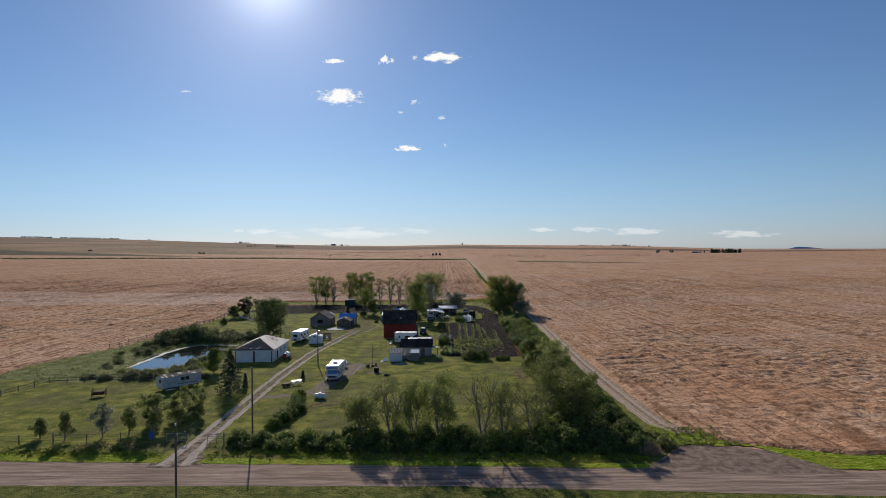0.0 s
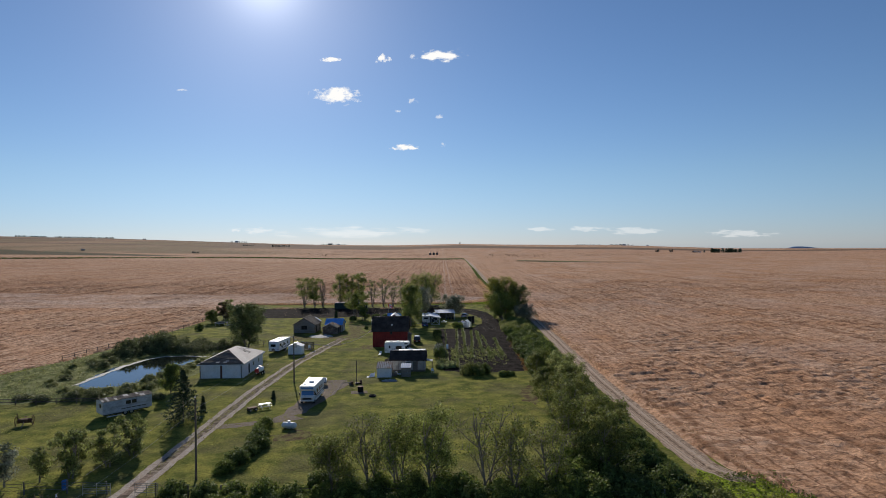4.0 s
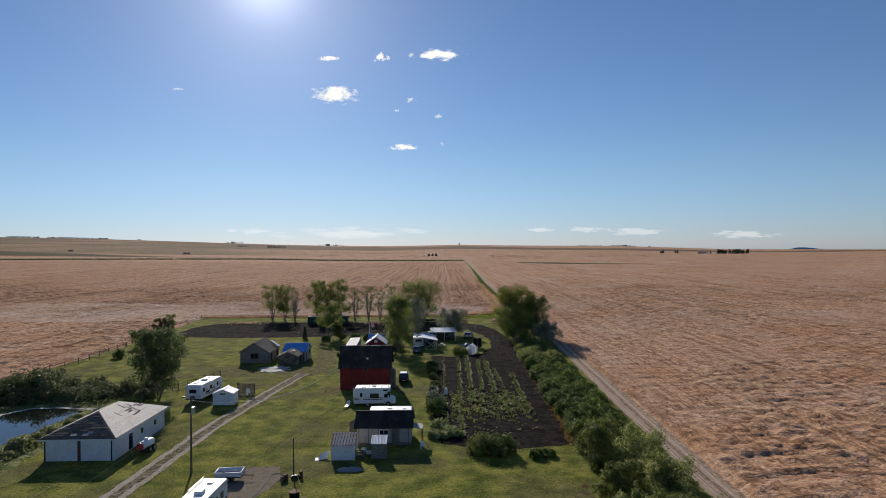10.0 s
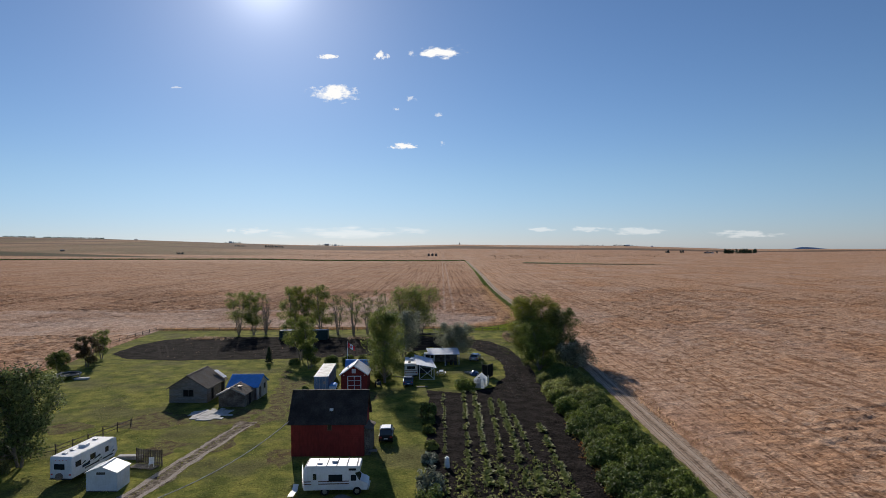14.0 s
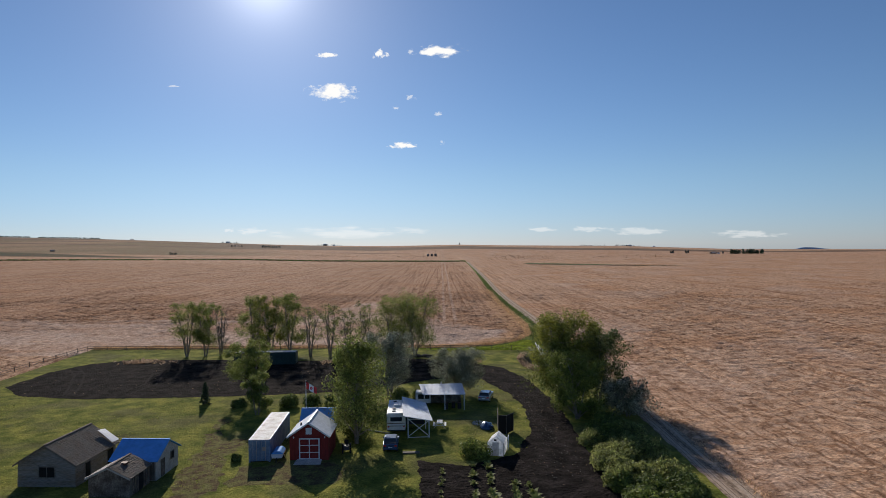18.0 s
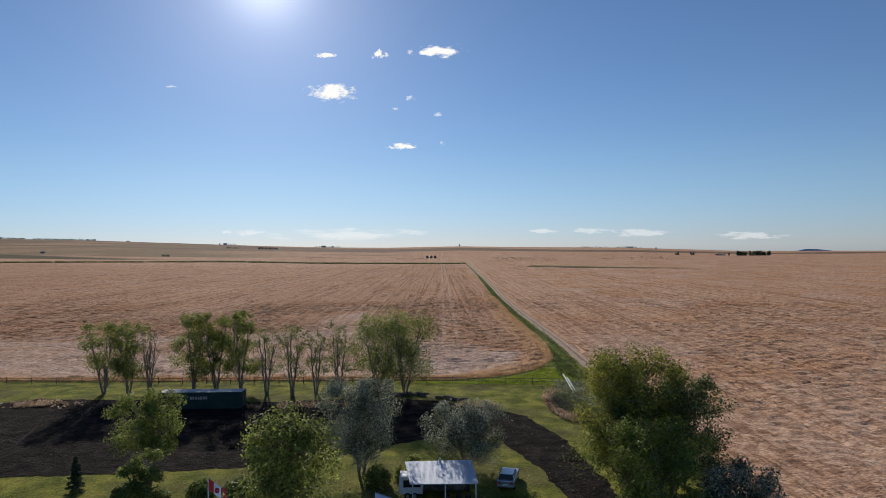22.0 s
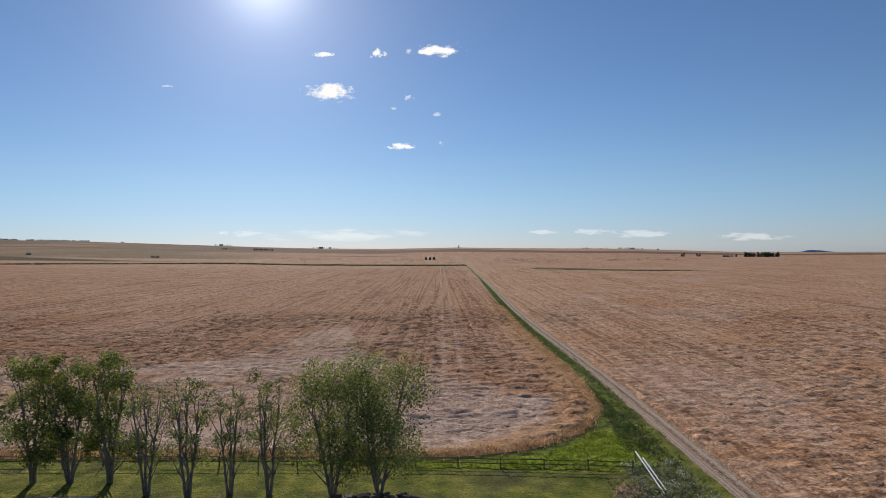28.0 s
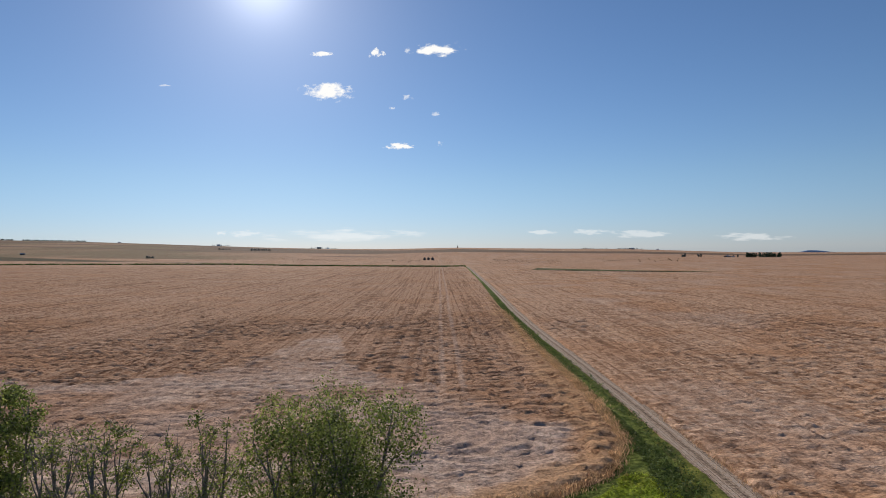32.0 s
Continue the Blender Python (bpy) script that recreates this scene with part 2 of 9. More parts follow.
links.new(field, row_gap_shade.inputs["A"])
row_gap_shade.inputs["B"].default_value = (0.185, 0.086, 0.044, 1)
field = row_gap_shade.outputs["Result"]
strands = nodes.new("ShaderNodeHueSaturation")
links.new(stroke.outputs["Result"], strands.inputs["Value"])
links.new(field, strands.inputs["Color"])
links.new(strands.outputs["Color"], nodes["Principled BSDF"].inputs["Base Color"])
LAWN = material("lawn_grass", (0.134, 0.160, 0.030), rough=1.0, spec=0.03, vary=0.33, scale=0.33, fine=10, second=(0.222, 0.212, 0.045), mix=0.5, bump=0.26, bump_scale=4.2,
                third=(0.15, 0.145, 0.05), third_scale=0.09)
LUSH = material("lush_grass", (0.21, 0.28, 0.018), rough=1.0, spec=0.03, vary=0.4, scale=0.6, fine=7, second=(0.22, 0.27, 0.03), bump=0.35, bump_scale=2.4, third=(0.23, 0.24, 0.03), third_scale=0.12)
ROUGHGRASS = material("rough_grass", (0.13, 0.16, 0.05), rough=1.0, spec=0.03, vary=0.35, scale=0.4, fine=9, second=(0.215, 0.215, 0.095), mix=0.5, bump=0.3, bump_scale=2)
SOIL = material("dark_soil", (0.0165, 0.0135, 0.0125), rough=1.0, vary=0.4, scale=0.5, fine=12, second=(0.030, 0.0245, 0.0225), bump=0.9, bump_scale=2.3, spec=0.02)
UNRIPE = material("unripe_crop", (0.095, 0.10, 0.04), rough=1.0, spec=0.03, vary=0.3, scale=0.05, fine=8, second=(0.13, 0.12, 0.05))
APRON = material("bare_gravel", (0.185, 0.132, 0.102), rough=1.0, spec=0.03, vary=0.25, scale=0.9, fine=9, second=(0.25, 0.185, 0.145), bump=0.08, bump_scale=5)
VERGE = material("dull_verge_grass", (0.105, 0.128, 0.026), rough=1.0, spec=0.03, vary=0.4, scale=0.8, fine=6, second=(0.135, 0.135, 0.035), bump=0.35, bump_scale=3)
GRAVEL = material("gravel_road", (0.245, 0.176, 0.135), rough=1.0, spec=0.03, vary=0.22, scale=1.5, fine=6, second=(0.345, 0.255, 0.20), stretch=(0.07, 1, 1), bump=0.07)
TRACK = material("dirt_track", (0.61, 0.485, 0.38), rough=1.0, spec=0.03, vary=0.28, scale=1.5, fine=5, second=(0.38, 0.275, 0.195), mix=0.45, bump=0.12)
MUD = material("dark_wheel_track_mud", (0.17, 0.12, 0.085), rough=1.0, spec=0.03, vary=0.4, scale=1.6, fine=5, second=(0.29, 0.22, 0.16), mix=0.45, bump=0.15)
DRIVE = material("pale_grey_drive", (0.56, 0.485, 0.42), rough=1.0, spec=0.03, vary=0.3, scale=1.5, fine=5, second=(0.34, 0.28, 0.225), mix=0.5, bump=0.15)
MOUTH = material("brown_gravel", (0.16, 0.118, 0.088), rough=1.0, spec=0.03, vary=0.35, scale=0.9, fine=6, second=(0.30, 0.23, 0.18), mix=0.5, bump=0.12)
DRIVEMID = material("drive_middle_earth", (0.125, 0.095, 0.068), rough=1.0, spec=0.03, vary=0.4, scale=1.3, fine=5, second=(0.26, 0.215, 0.165), mix=0.5, bump=0.15)
STRIPGRASS = material("field_edge_grass", (0.082, 0.115, 0.022), rough=1.0, spec=0.03, vary=0.5, scale=0.5, fine=7, second=(0.14, 0.16, 0.035), bump=0.5, bump_scale=1.6)
PAD = material("gravel_pad", (0.31, 0.26, 0.215), rough=1.0, spec=0.03, vary=0.25, scale=1.6, fine=5, second=(0.20, 0.16, 0.12), mix=0.6, bump=0.1)
TRACKBASE = material("brown_track_dirt", (0.29, 0.20, 0.14), rough=1.0, spec=0.03, vary=0.3, scale=1.5, fine=5, second=(0.43, 0.32, 0.235), mix=0.5, bump=0.15)
WORN = material("worn_dirt_patch", (0.13, 0.085, 0.05), rough=1.0, spec=0.03, vary=0.35, scale=0.8, fine=6, second=(0.15, 0.14, 0.05), mix=0.55, bump=0.15)
WATER = material("pond_water", (0.012, 0.016, 0.014), rough=0.03, vary=0.1, scale=0.1, fine=5, bump=0.0012, bump_scale=2.0, spec=0.5)
FOAM = material("pale_mud", (0.55, 0.53, 0.48), rough=0.9, vary=0.3, scale=1.5, fine=5, bump=0.05)
BARN = material("red_boards", (0.24, 0.030, 0.024), rough=0.8, vary=0.2, scale=0.5, fine=8, stretch=(1, 1, 0.3), bump=0.01)
stripes(BARN, 1.2, "Z", 0.02, True)
SHINGLE = material("dark_shingle", (0.040, 0.032, 0.030), rough=0.9, vary=0.3, scale=0.6, fine=9, bump=0.03, second=(0.055, 0.045, 0.04))
stripes(SHINGLE, 1.0, "Z", 0.02, True)
OLDSHINGLE = material("weathered_shingle", (0.20, 0.17, 0.145), rough=0.95, vary=0.4, scale=0.9, fine=7, second=(0.11, 0.085, 0.065), bump=0.06, bump_scale=6)
stripes(OLDSHINGLE, 1.5, "Z", 0.04, True)
PALESHINGLE = material("pale_peeling_shingle", (0.52, 0.475, 0.44), rough=0.7, spec=0.3, vary=0.22, scale=0.5, fine=8, second=(0.34, 0.295, 0.265), mix=0.45, bump=0.02)
stripes(PALESHINGLE, 1.2, "Z", 0.02, True)
GREYWOOD = material("grey_boards", (0.23, 0.205, 0.18), rough=0.9, vary=0.3, scale=0.8, fine=8, second=(0.15, 0.125, 0.105), stretch=(0.25, 0.25, 1), bump=0.02)
stripes(GREYWOOD, 1.6, "Z", 0.03, True)
OLDBOARD = material("bleached_grey_boards", (0.36, 0.345, 0.335), rough=0.9, vary=0.4, scale=0.7, fine=9, second=(0.20, 0.17, 0.145), mix=0.55, stretch=(0.3, 0.3, 3.0), bump=0.02)
stripes(OLDBOARD, 1.6, "Z", 0.03, True)
BROWNWOOD = material("brown_boards", (0.11, 0.085, 0.065), rough=0.9, vary=0.35, scale=0.8, fine=8, second=(0.19, 0.16, 0.13), bump=0.02)
WHITE = material("white_paint", (0.83, 0.84, 0.86), rough=0.5, vary=0.06, scale=0.7, fine=6, second=(0.70, 0.70, 0.69))
WHITEWALL = material("white_boards", (0.75, 0.77, 0.82), rough=0.7, vary=0.12, scale=0.6, fine=8, second=(0.66, 0.67, 0.69), bump=0.01)
stripes(WHITEWALL, 1.3, "Z", 0.02, True)
OLDWHITE = material("peeling_white_boards", (0.58, 0.57, 0.55), rough=0.85, vary=0.25, scale=1.2, fine=6, second=(0.36, 0.33, 0.30), mix=0.5, bump=0.02)
stripes(OLDWHITE, 1.6, "Z", 0.03, True)
STAINEDWALL = material("stained_white_sheet", (0.66, 0.66, 0.67), rough=0.7, vary=0.22, scale=0.9, fine=6, second=(0.34, 0.32, 0.31), mix=0.42, stretch=(0.6, 0.6, 2.0))
TIN = material("white_metal_roof", (0.55, 0.60, 0.68), rough=0.6, spec=0.2, metal=0.1, vary=0.1, scale=0.5, fine=5)
stripes(TIN, 0.5, "X", 0.008)
TINY = material("ribbed_metal_sheet", (0.55, 0.60, 0.68), rough=0.6, spec=0.2, metal=0.1, vary=0.12, scale=0.6, fine=5)
stripes(TINY, 0.5, "Y", 0.008)
BLUETIN = material("blue_metal_roof", (0.13, 0.36, 0.76), rough=0.75, spec=0.12, metal=0.0, vary=0.1, scale=0.4, fine=5)
stripes(BLUETIN, 0.5, "X", 0.006)
BLUEBOX = material("blue_container_steel", (0.15, 0.24, 0.40), rough=0.55, metal=0.2, vary=0.2, scale=0.8, fine=6, second=(0.22, 0.29, 0.40))
PALEROOF = material("rust_streaked_pale_steel", (0.52, 0.51, 0.49), rough=0.75, spec=0.15, vary=0.16, scale=0.7, fine=6, second=(0.33, 0.23, 0.17), mix=0.4)
BOXROOF = material("stained_white_steel", (0.66, 0.65, 0.64), rough=0.7, spec=0.2, vary=0.14, scale=0.9, fine=7, second=(0.36, 0.32, 0.29), mix=0.32)
GREENBOX = material("dark_green_container_steel", (0.022, 0.050, 0.048), rough=0.5, metal=0.2, vary=0.2, scale=0.8, fine=6)
METAL = material("bare_metal", (0.5, 0.5, 0.5), rough=0.35, metal=0.9, vary=0.1)
DARKMETAL = material("dark_metal", (0.05, 0.05, 0.055), rough=0.5, metal=0.6, vary=0.2)
RUST = material("rusty_iron", (0.14, 0.075, 0.045), rough=0.85, metal=0.3, vary=0.3)
GLASS = material("dark_glass", (0.02, 0.025, 0.03), rough=0.08, vary=0.05, spec=0.7)
# the sky's reflection is painted into this glass as a blue base colour
WINDSHIELD = material("glass_with_painted_sky", (0.10, 0.24, 0.48), rough=0.06, vary=0.05, spec=0.8)
RUBBER = material("black_rubber", (0.02, 0.02, 0.02), rough=0.9, vary=0.2)
# black things, and panels painted black for the unlit inside of openings
BLACK = material("black_and_unlit_inside", (0.012, 0.012, 0.012), rough=0.95, vary=0.1)
BARK = material("grey_bark", (0.23, 0.195, 0.16), rough=0.95, vary=0.3, scale=2, fine=5, bump=0.03)
POLE = material("weathered_pole_wood", (0.15, 0.12, 0.095), rough=0.95, vary=0.2, scale=1.5, fine=6, stretch=(1, 1, 0.1))
CONCRETE = material("pale_concrete", (0.5, 0.48, 0.45), rough=0.9, vary=0.2, scale=1, fine=7, bump=0.02)
BROWNTRIM = material("brown_trim", (0.14, 0.06, 0.04), rough=0.6, vary=0.1)
REDPAINT = material("red_paint", (0.5, 0.03, 0.03), rough=0.4, vary=0.1)
BLUECAR = material("blue_car_paint", (0.05, 0.10, 0.19), rough=0.25, metal=0.4, vary=0.08)
DARKCAR = material("black_car_paint", (0.02, 0.02, 0.022), rough=0.2, metal=0.2, vary=0.08)
SILVERCAR = material("silver_car_paint", (0.45, 0.47, 0.50), rough=0.25, metal=0.6, vary=0.05)
GREYTARP = material("grey_tarpaulin", (0.34, 0.36, 0.38), rough=0.6, vary=0.25, scale=1.5, fine=5, second=(0.22, 0.23, 0.25), bump=0.03)
BLUEPLASTIC = material("blue_plastic", (0.05, 0.17, 0.42), rough=0.5, vary=0.15)
BALE = material("straw_bale", (0.27, 0.16, 0.09), rough=0.95, vary=0.3, scale=1.5, fine=6)
LEAF_POPLAR = leaf_material("poplar_leaves", (0.150, 0.192, 0.045), (0.26, 0.285, 0.074), 0.45, 0.26, uneven=0.6)
LEAF_DARK = leaf_material("dark_leaves", (0.095, 0.135, 0.035), (0.15, 0.185, 0.05), 0.34)
LEAF_YOUNG = leaf_material("young_tree_leaves", (0.20, 0.235, 0.07), (0.30, 0.31, 0.105), 0.52, 0.22, uneven=0.6)
LEAF_GROVE = leaf_material("dark_poplar_leaves", (0.100, 0.135, 0.046), (0.165, 0.19, 0.068), 0.32, 0.26, uneven=0.6)
LEAF_MIXED = leaf_material("poplar_leaves_turning", (0.100, 0.142, 0.036), (0.29, 0.28, 0.052), 0.40, scale=0.17)
LEAF_SILVER = leaf_material("silver_leaves", (0.15, 0.17, 0.10), (0.34, 0.35, 0.26), 0.26, 0.45, uneven=0.85)
LEAF_HEDGE = leaf_material("hedge_leaves", (0.125, 0.172, 0.036), (0.20, 0.235, 0.055), 0.38)
LEAF_OLIVE = leaf_material("olive_leaves", (0.14, 0.17, 0.045), (0.24, 0.245, 0.065), 0.34)
LEAF_BANKDARK = leaf_material("dark_willow_leaves", (0.105, 0.128, 0.05), (0.17, 0.18, 0.08), 0.34)
# distance haze is put into the colour of these far leaves
LEAF_FAR = leaf_material("hazy_far_leaves", (0.075, 0.095, 0.09), (0.10, 0.12, 0.11), 0.15)
NEEDLES = leaf_material("spruce_needles", (0.045, 0.070, 0.035), (0.07, 0.095, 0.05), 0.15)
REED = leaf_material("reed_blades", (0.20, 0.23, 0.07), (0.30, 0.30, 0.14), 0.40)
LEAF_BANK = leaf_material("sallow_leaves", (0.21, 0.235, 0.085), (0.31, 0.315, 0.14), 0.42)
DRYWEED = leaf_material("dry_weeds", (0.58, 0.40, 0.25), (0.46, 0.33, 0.21), 0.5)
SQUASH = leaf_material("pale_squash_leaves", (0.26, 0.30, 0.11), (0.36, 0.39, 0.17), 0.4)
CROPLEAF = leaf_material("garden_plant_leaves", (0.165, 0.21, 0.062), (0.29, 0.295, 0.10), 0.40)


# ---- building blocks ----
def thing(name, x, y, z=0.0, rz=0.0, label="", category="", group="", kind=""):
    ob = new(name)
    ob.matrix_basis = pose(x, y, z, 0, 0, rz)
    return tagged(ob, label, category, group, kind)


def finish(bm, name, mat, smooth=False):
    bmesh.ops.recalc_face_normals(bm, faces=bm.faces)
    me = bpy.data.meshes.new(name)
    bm.to_mesh(me)
    bm.free()
    me.materials.append(mat)
    if smooth:
        me.shade_smooth()
    return me


def part(name, bm, mat, parent, label="", smooth=False):
    ob = new(name, finish(bm, name, mat, smooth))
    ob.parent = parent
    return tagged(ob, label)


def single(name, bm, mat, x=0, y=0, z=0, rz=0, label="", category="", group="", kind="", smooth=False):
    ob = new(name, finish(bm, name, mat, smooth))
    ob.matrix_basis = pose(x, y, z, 0, 0, rz)
    return tagged(ob, label, category, group, kind)


def raw_mesh(name, verts, faces, mat, smooth=False):
    """A mesh from arrays: verts (n, 3), faces (m, k)."""
    me = bpy.data.meshes.new(name)
    verts, faces = np.asarray(verts, np.float32), np.asarray(faces, np.int32)
    me.vertices.add(len(verts))
    me.vertices.foreach_set("co", verts.ravel())
    k = faces.shape[1]
    me.loops.add(faces.size)
    me.loops.foreach_set("vertex_index", faces.ravel())
    me.polygons.add(len(faces))
    me.polygons.foreach_set("loop_start", np.arange(len(faces), dtype=np.int32) * k)
    me.polygons.foreach_set("loop_total", np.full(len(faces), k, np.int32))
    if smooth:
        me.polygons.foreach_set("use_smooth", np.ones(len(faces), bool))
    me.update(calc_edges=True)
    me.materials.append(mat)
    return me


def box(x0, x1, y0, y1, z0, z1, bm=None, bevel=0.0):
    own = bmesh.new()
    vs = [own.verts.new((x, y, z)) for z in (z0, z1) for y in (y0, y1) for x in (x0, x1)]
    for f in ((0, 2, 3, 1), (4, 5, 7, 6), (0, 1, 5, 4), (2, 6, 7, 3), (0, 4, 6, 2), (1, 3, 7, 5)):
        own.faces.new([vs[i] for i in f])
    if bevel:
        bmesh.ops.bevel(own, geom=own.edges[:], offset=bevel, segments=2, affect="EDGES", profile=0.6)
    return joined(own, bm)


def joined(own, bm):
    if bm is None:
        return own
    tmp = bpy.data.meshes.new("tmp")
    own.to_mesh(tmp)
    own.free()
    bm.from_mesh(tmp)
    bpy.data.meshes.remove(tmp)
    return bm


def tube(a, b, r0, r1=None, seg=8, bm=None):
    """A tapered round bar from a to b."""
    own = bmesh.new()
    a, b = Vector(a), Vector(b)
    r1 = r0 if r1 is None else r1
    bmesh.ops.create_cone(own, cap_ends=True, segments=seg, radius1=r0, radius2=max(r1, 1e-4), depth=(b - a).length)
    own.transform(Matrix.Translation((a + b) / 2) @ (b - a).to_track_quat("Z", "Y").to_matrix().to_4x4())
    return joined(own, bm)


def prism(profile, axis, a, b, bm=None):
    """A profile of 2D points pushed from a to b along x (profile in y, z) or y (profile in x, z)."""
    own = bmesh.new()
    ends = []
    for v in (a, b):
        ends.append([own.verts.new((v, p, q) if axis == "x" else (p, v, q)) for p, q in profile])
    n = len(profile)
    for i in range(n):
        own.faces.new((ends[0][i], ends[0][(i + 1) % n], ends[1][(i + 1) % n], ends[1][i]))
    own.faces.new(ends[0])
    own.faces.new(ends[1][::-1])
    return joined(own, bm)


def slab(corners, thick, bm=None):
    """A sheet with thickness: corners in order, thickened downwards along its normal."""
    own = bmesh.new()
    c = [Vector(p) for p in corners]
    nrm = (c[1] - c[0]).cross(c[2] - c[0]).normalized()
    if nrm.z < 0:
        nrm = -nrm
    top = [own.verts.new(p) for p in c]
    low = [own.verts.new(p - nrm * thick) for p in c]
    n = len(c)
    own.faces.new(top)
    own.faces.new(low[::-1])
    for i in range(n):
        own.faces.new((top[i], low[i], low[(i + 1) % n], top[(i + 1) % n]))
    return joined(own, bm)


def fbm(x, y, seed=0, octaves=3):
    """Smooth value noise on arrays, about -1 to 1."""
    out, amp, tot = 0.0, 1.0, 0.0
    for o in range(octaves):
        xi, yi = np.floor(x).astype(np.int64), np.floor(y).astype(np.int64)
        fx, fy = x - xi, y - yi
        fx, fy = fx * fx * (3 - 2 * fx), fy * fy * (3 - 2 * fy)

        def h(a, b):
            k = (a * 374761393 + b * 668265263 + (seed + o) * 974634777) & 0x7FFFFFFF
            k = ((k ^ (k >> 13)) * 1274126177) & 0x7FFFFFFF
            return ((k ^ (k >> 16)) & 0xFFFF) / 32767.5 - 1
        v = (h(xi, yi) * (1 - fx) + h(xi + 1, yi) * fx) * (1 - fy) + (h(xi, yi + 1) * (1 - fx) + h(xi + 1, yi + 1) * fx) * fy
        out, tot = out + amp * v, tot + amp
        x, y, amp = x * 2.03 + 11.3, y * 2.03 + 5.7, amp * 0.5
    return out / tot


# ---- ground ----
RIDGE_X = np.array([-3, -0.71, -0.62, -0.53, -0.44, -0.35, -0.26, -0.17, -0.08, 0.03, 0.10, 0.19, 0.28, 0.37, 0.46, 0.70, 3])
RIDGE_E = np.array([22.7, 22.7, 19.6, 17.0, 13.0, 9.0, 4.9, 1.8, 0.2, 1.4, -0.4, -2.0, -3.6, -7.6, -11.7, -14.5, -14.5]) / 1110


def smooth(v, a, b):
    t = np.clip((v - a) / (b - a), 0, 1)
    return t * t * (3 - 2 * t)


def land(x, y):
    """Height of the land: level round the yard, rising to a low ridge on the left, sinking on the right."""
    x, y = np.asarray(x, float), np.asarray(y, float)
    near = 0.016 * np.maximum(-x - 95, 0) * smooth(-x, 95, 300)
    near = np.minimum(near, 16) + 1.2 * fbm(x / 260, y / 260, 5, 2) * smooth(np.hypot(x, y - 150), 250, 600)
    e = np.interp(x / np.maximum(y, 300), RIDGE_X, RIDGE_E)
    far = 25.5 + e * 3400
    s = smooth(y, 1100, 3400)
    roll = 7 * fbm(x / 600, y / 420, 9, 2) * s * (1 - smooth(y, 2600, 3300))
    return near * (1 - s) + far * s + roll - 14 * smooth(y, 3500, 4600)


def inside(px, py, poly):
    poly = np.asarray(poly, float)
    res = np.zeros(np.shape(px), bool)
    for (x0, y0), (x1, y1) in zip(poly, np.roll(poly, -1, 0)):
        c = (y0 > py) != (y1 > py)
        with np.errstate(divide="ignore", invalid="ignore"):
            res ^= c & (px < (x1 - x0) * (py - y0) / (y1 - y0 + 1e-12) + x0)
    return res


YARD = [(-92, 60), (-92, 138), (-84, 160), (-82, 190), (-81, 235), (-85, 292), (-55, 290), (5, 288), (13, 290.5), (21, 297), (26, 309), (27.5, 330),
        (26.6, 398), (27.8, 480), (29.4, 560), (32.8, 690), (39, 1085), (46, 1085), (40.2, 690), (36.9, 550), (34.7, 477), (34.4, 400), (34.6, 320), (33.6, 260), (33, 200), (32, 130), (32, 95), (36, 80), (48, 75), (300, 72), (300, 60)]


def axis(core, near, far, growth):
    out = [core]
    s = near
    while out[-1] < far:
        out.append(out[-1] + s)
        s *= growth
    return np.array(out[1:])


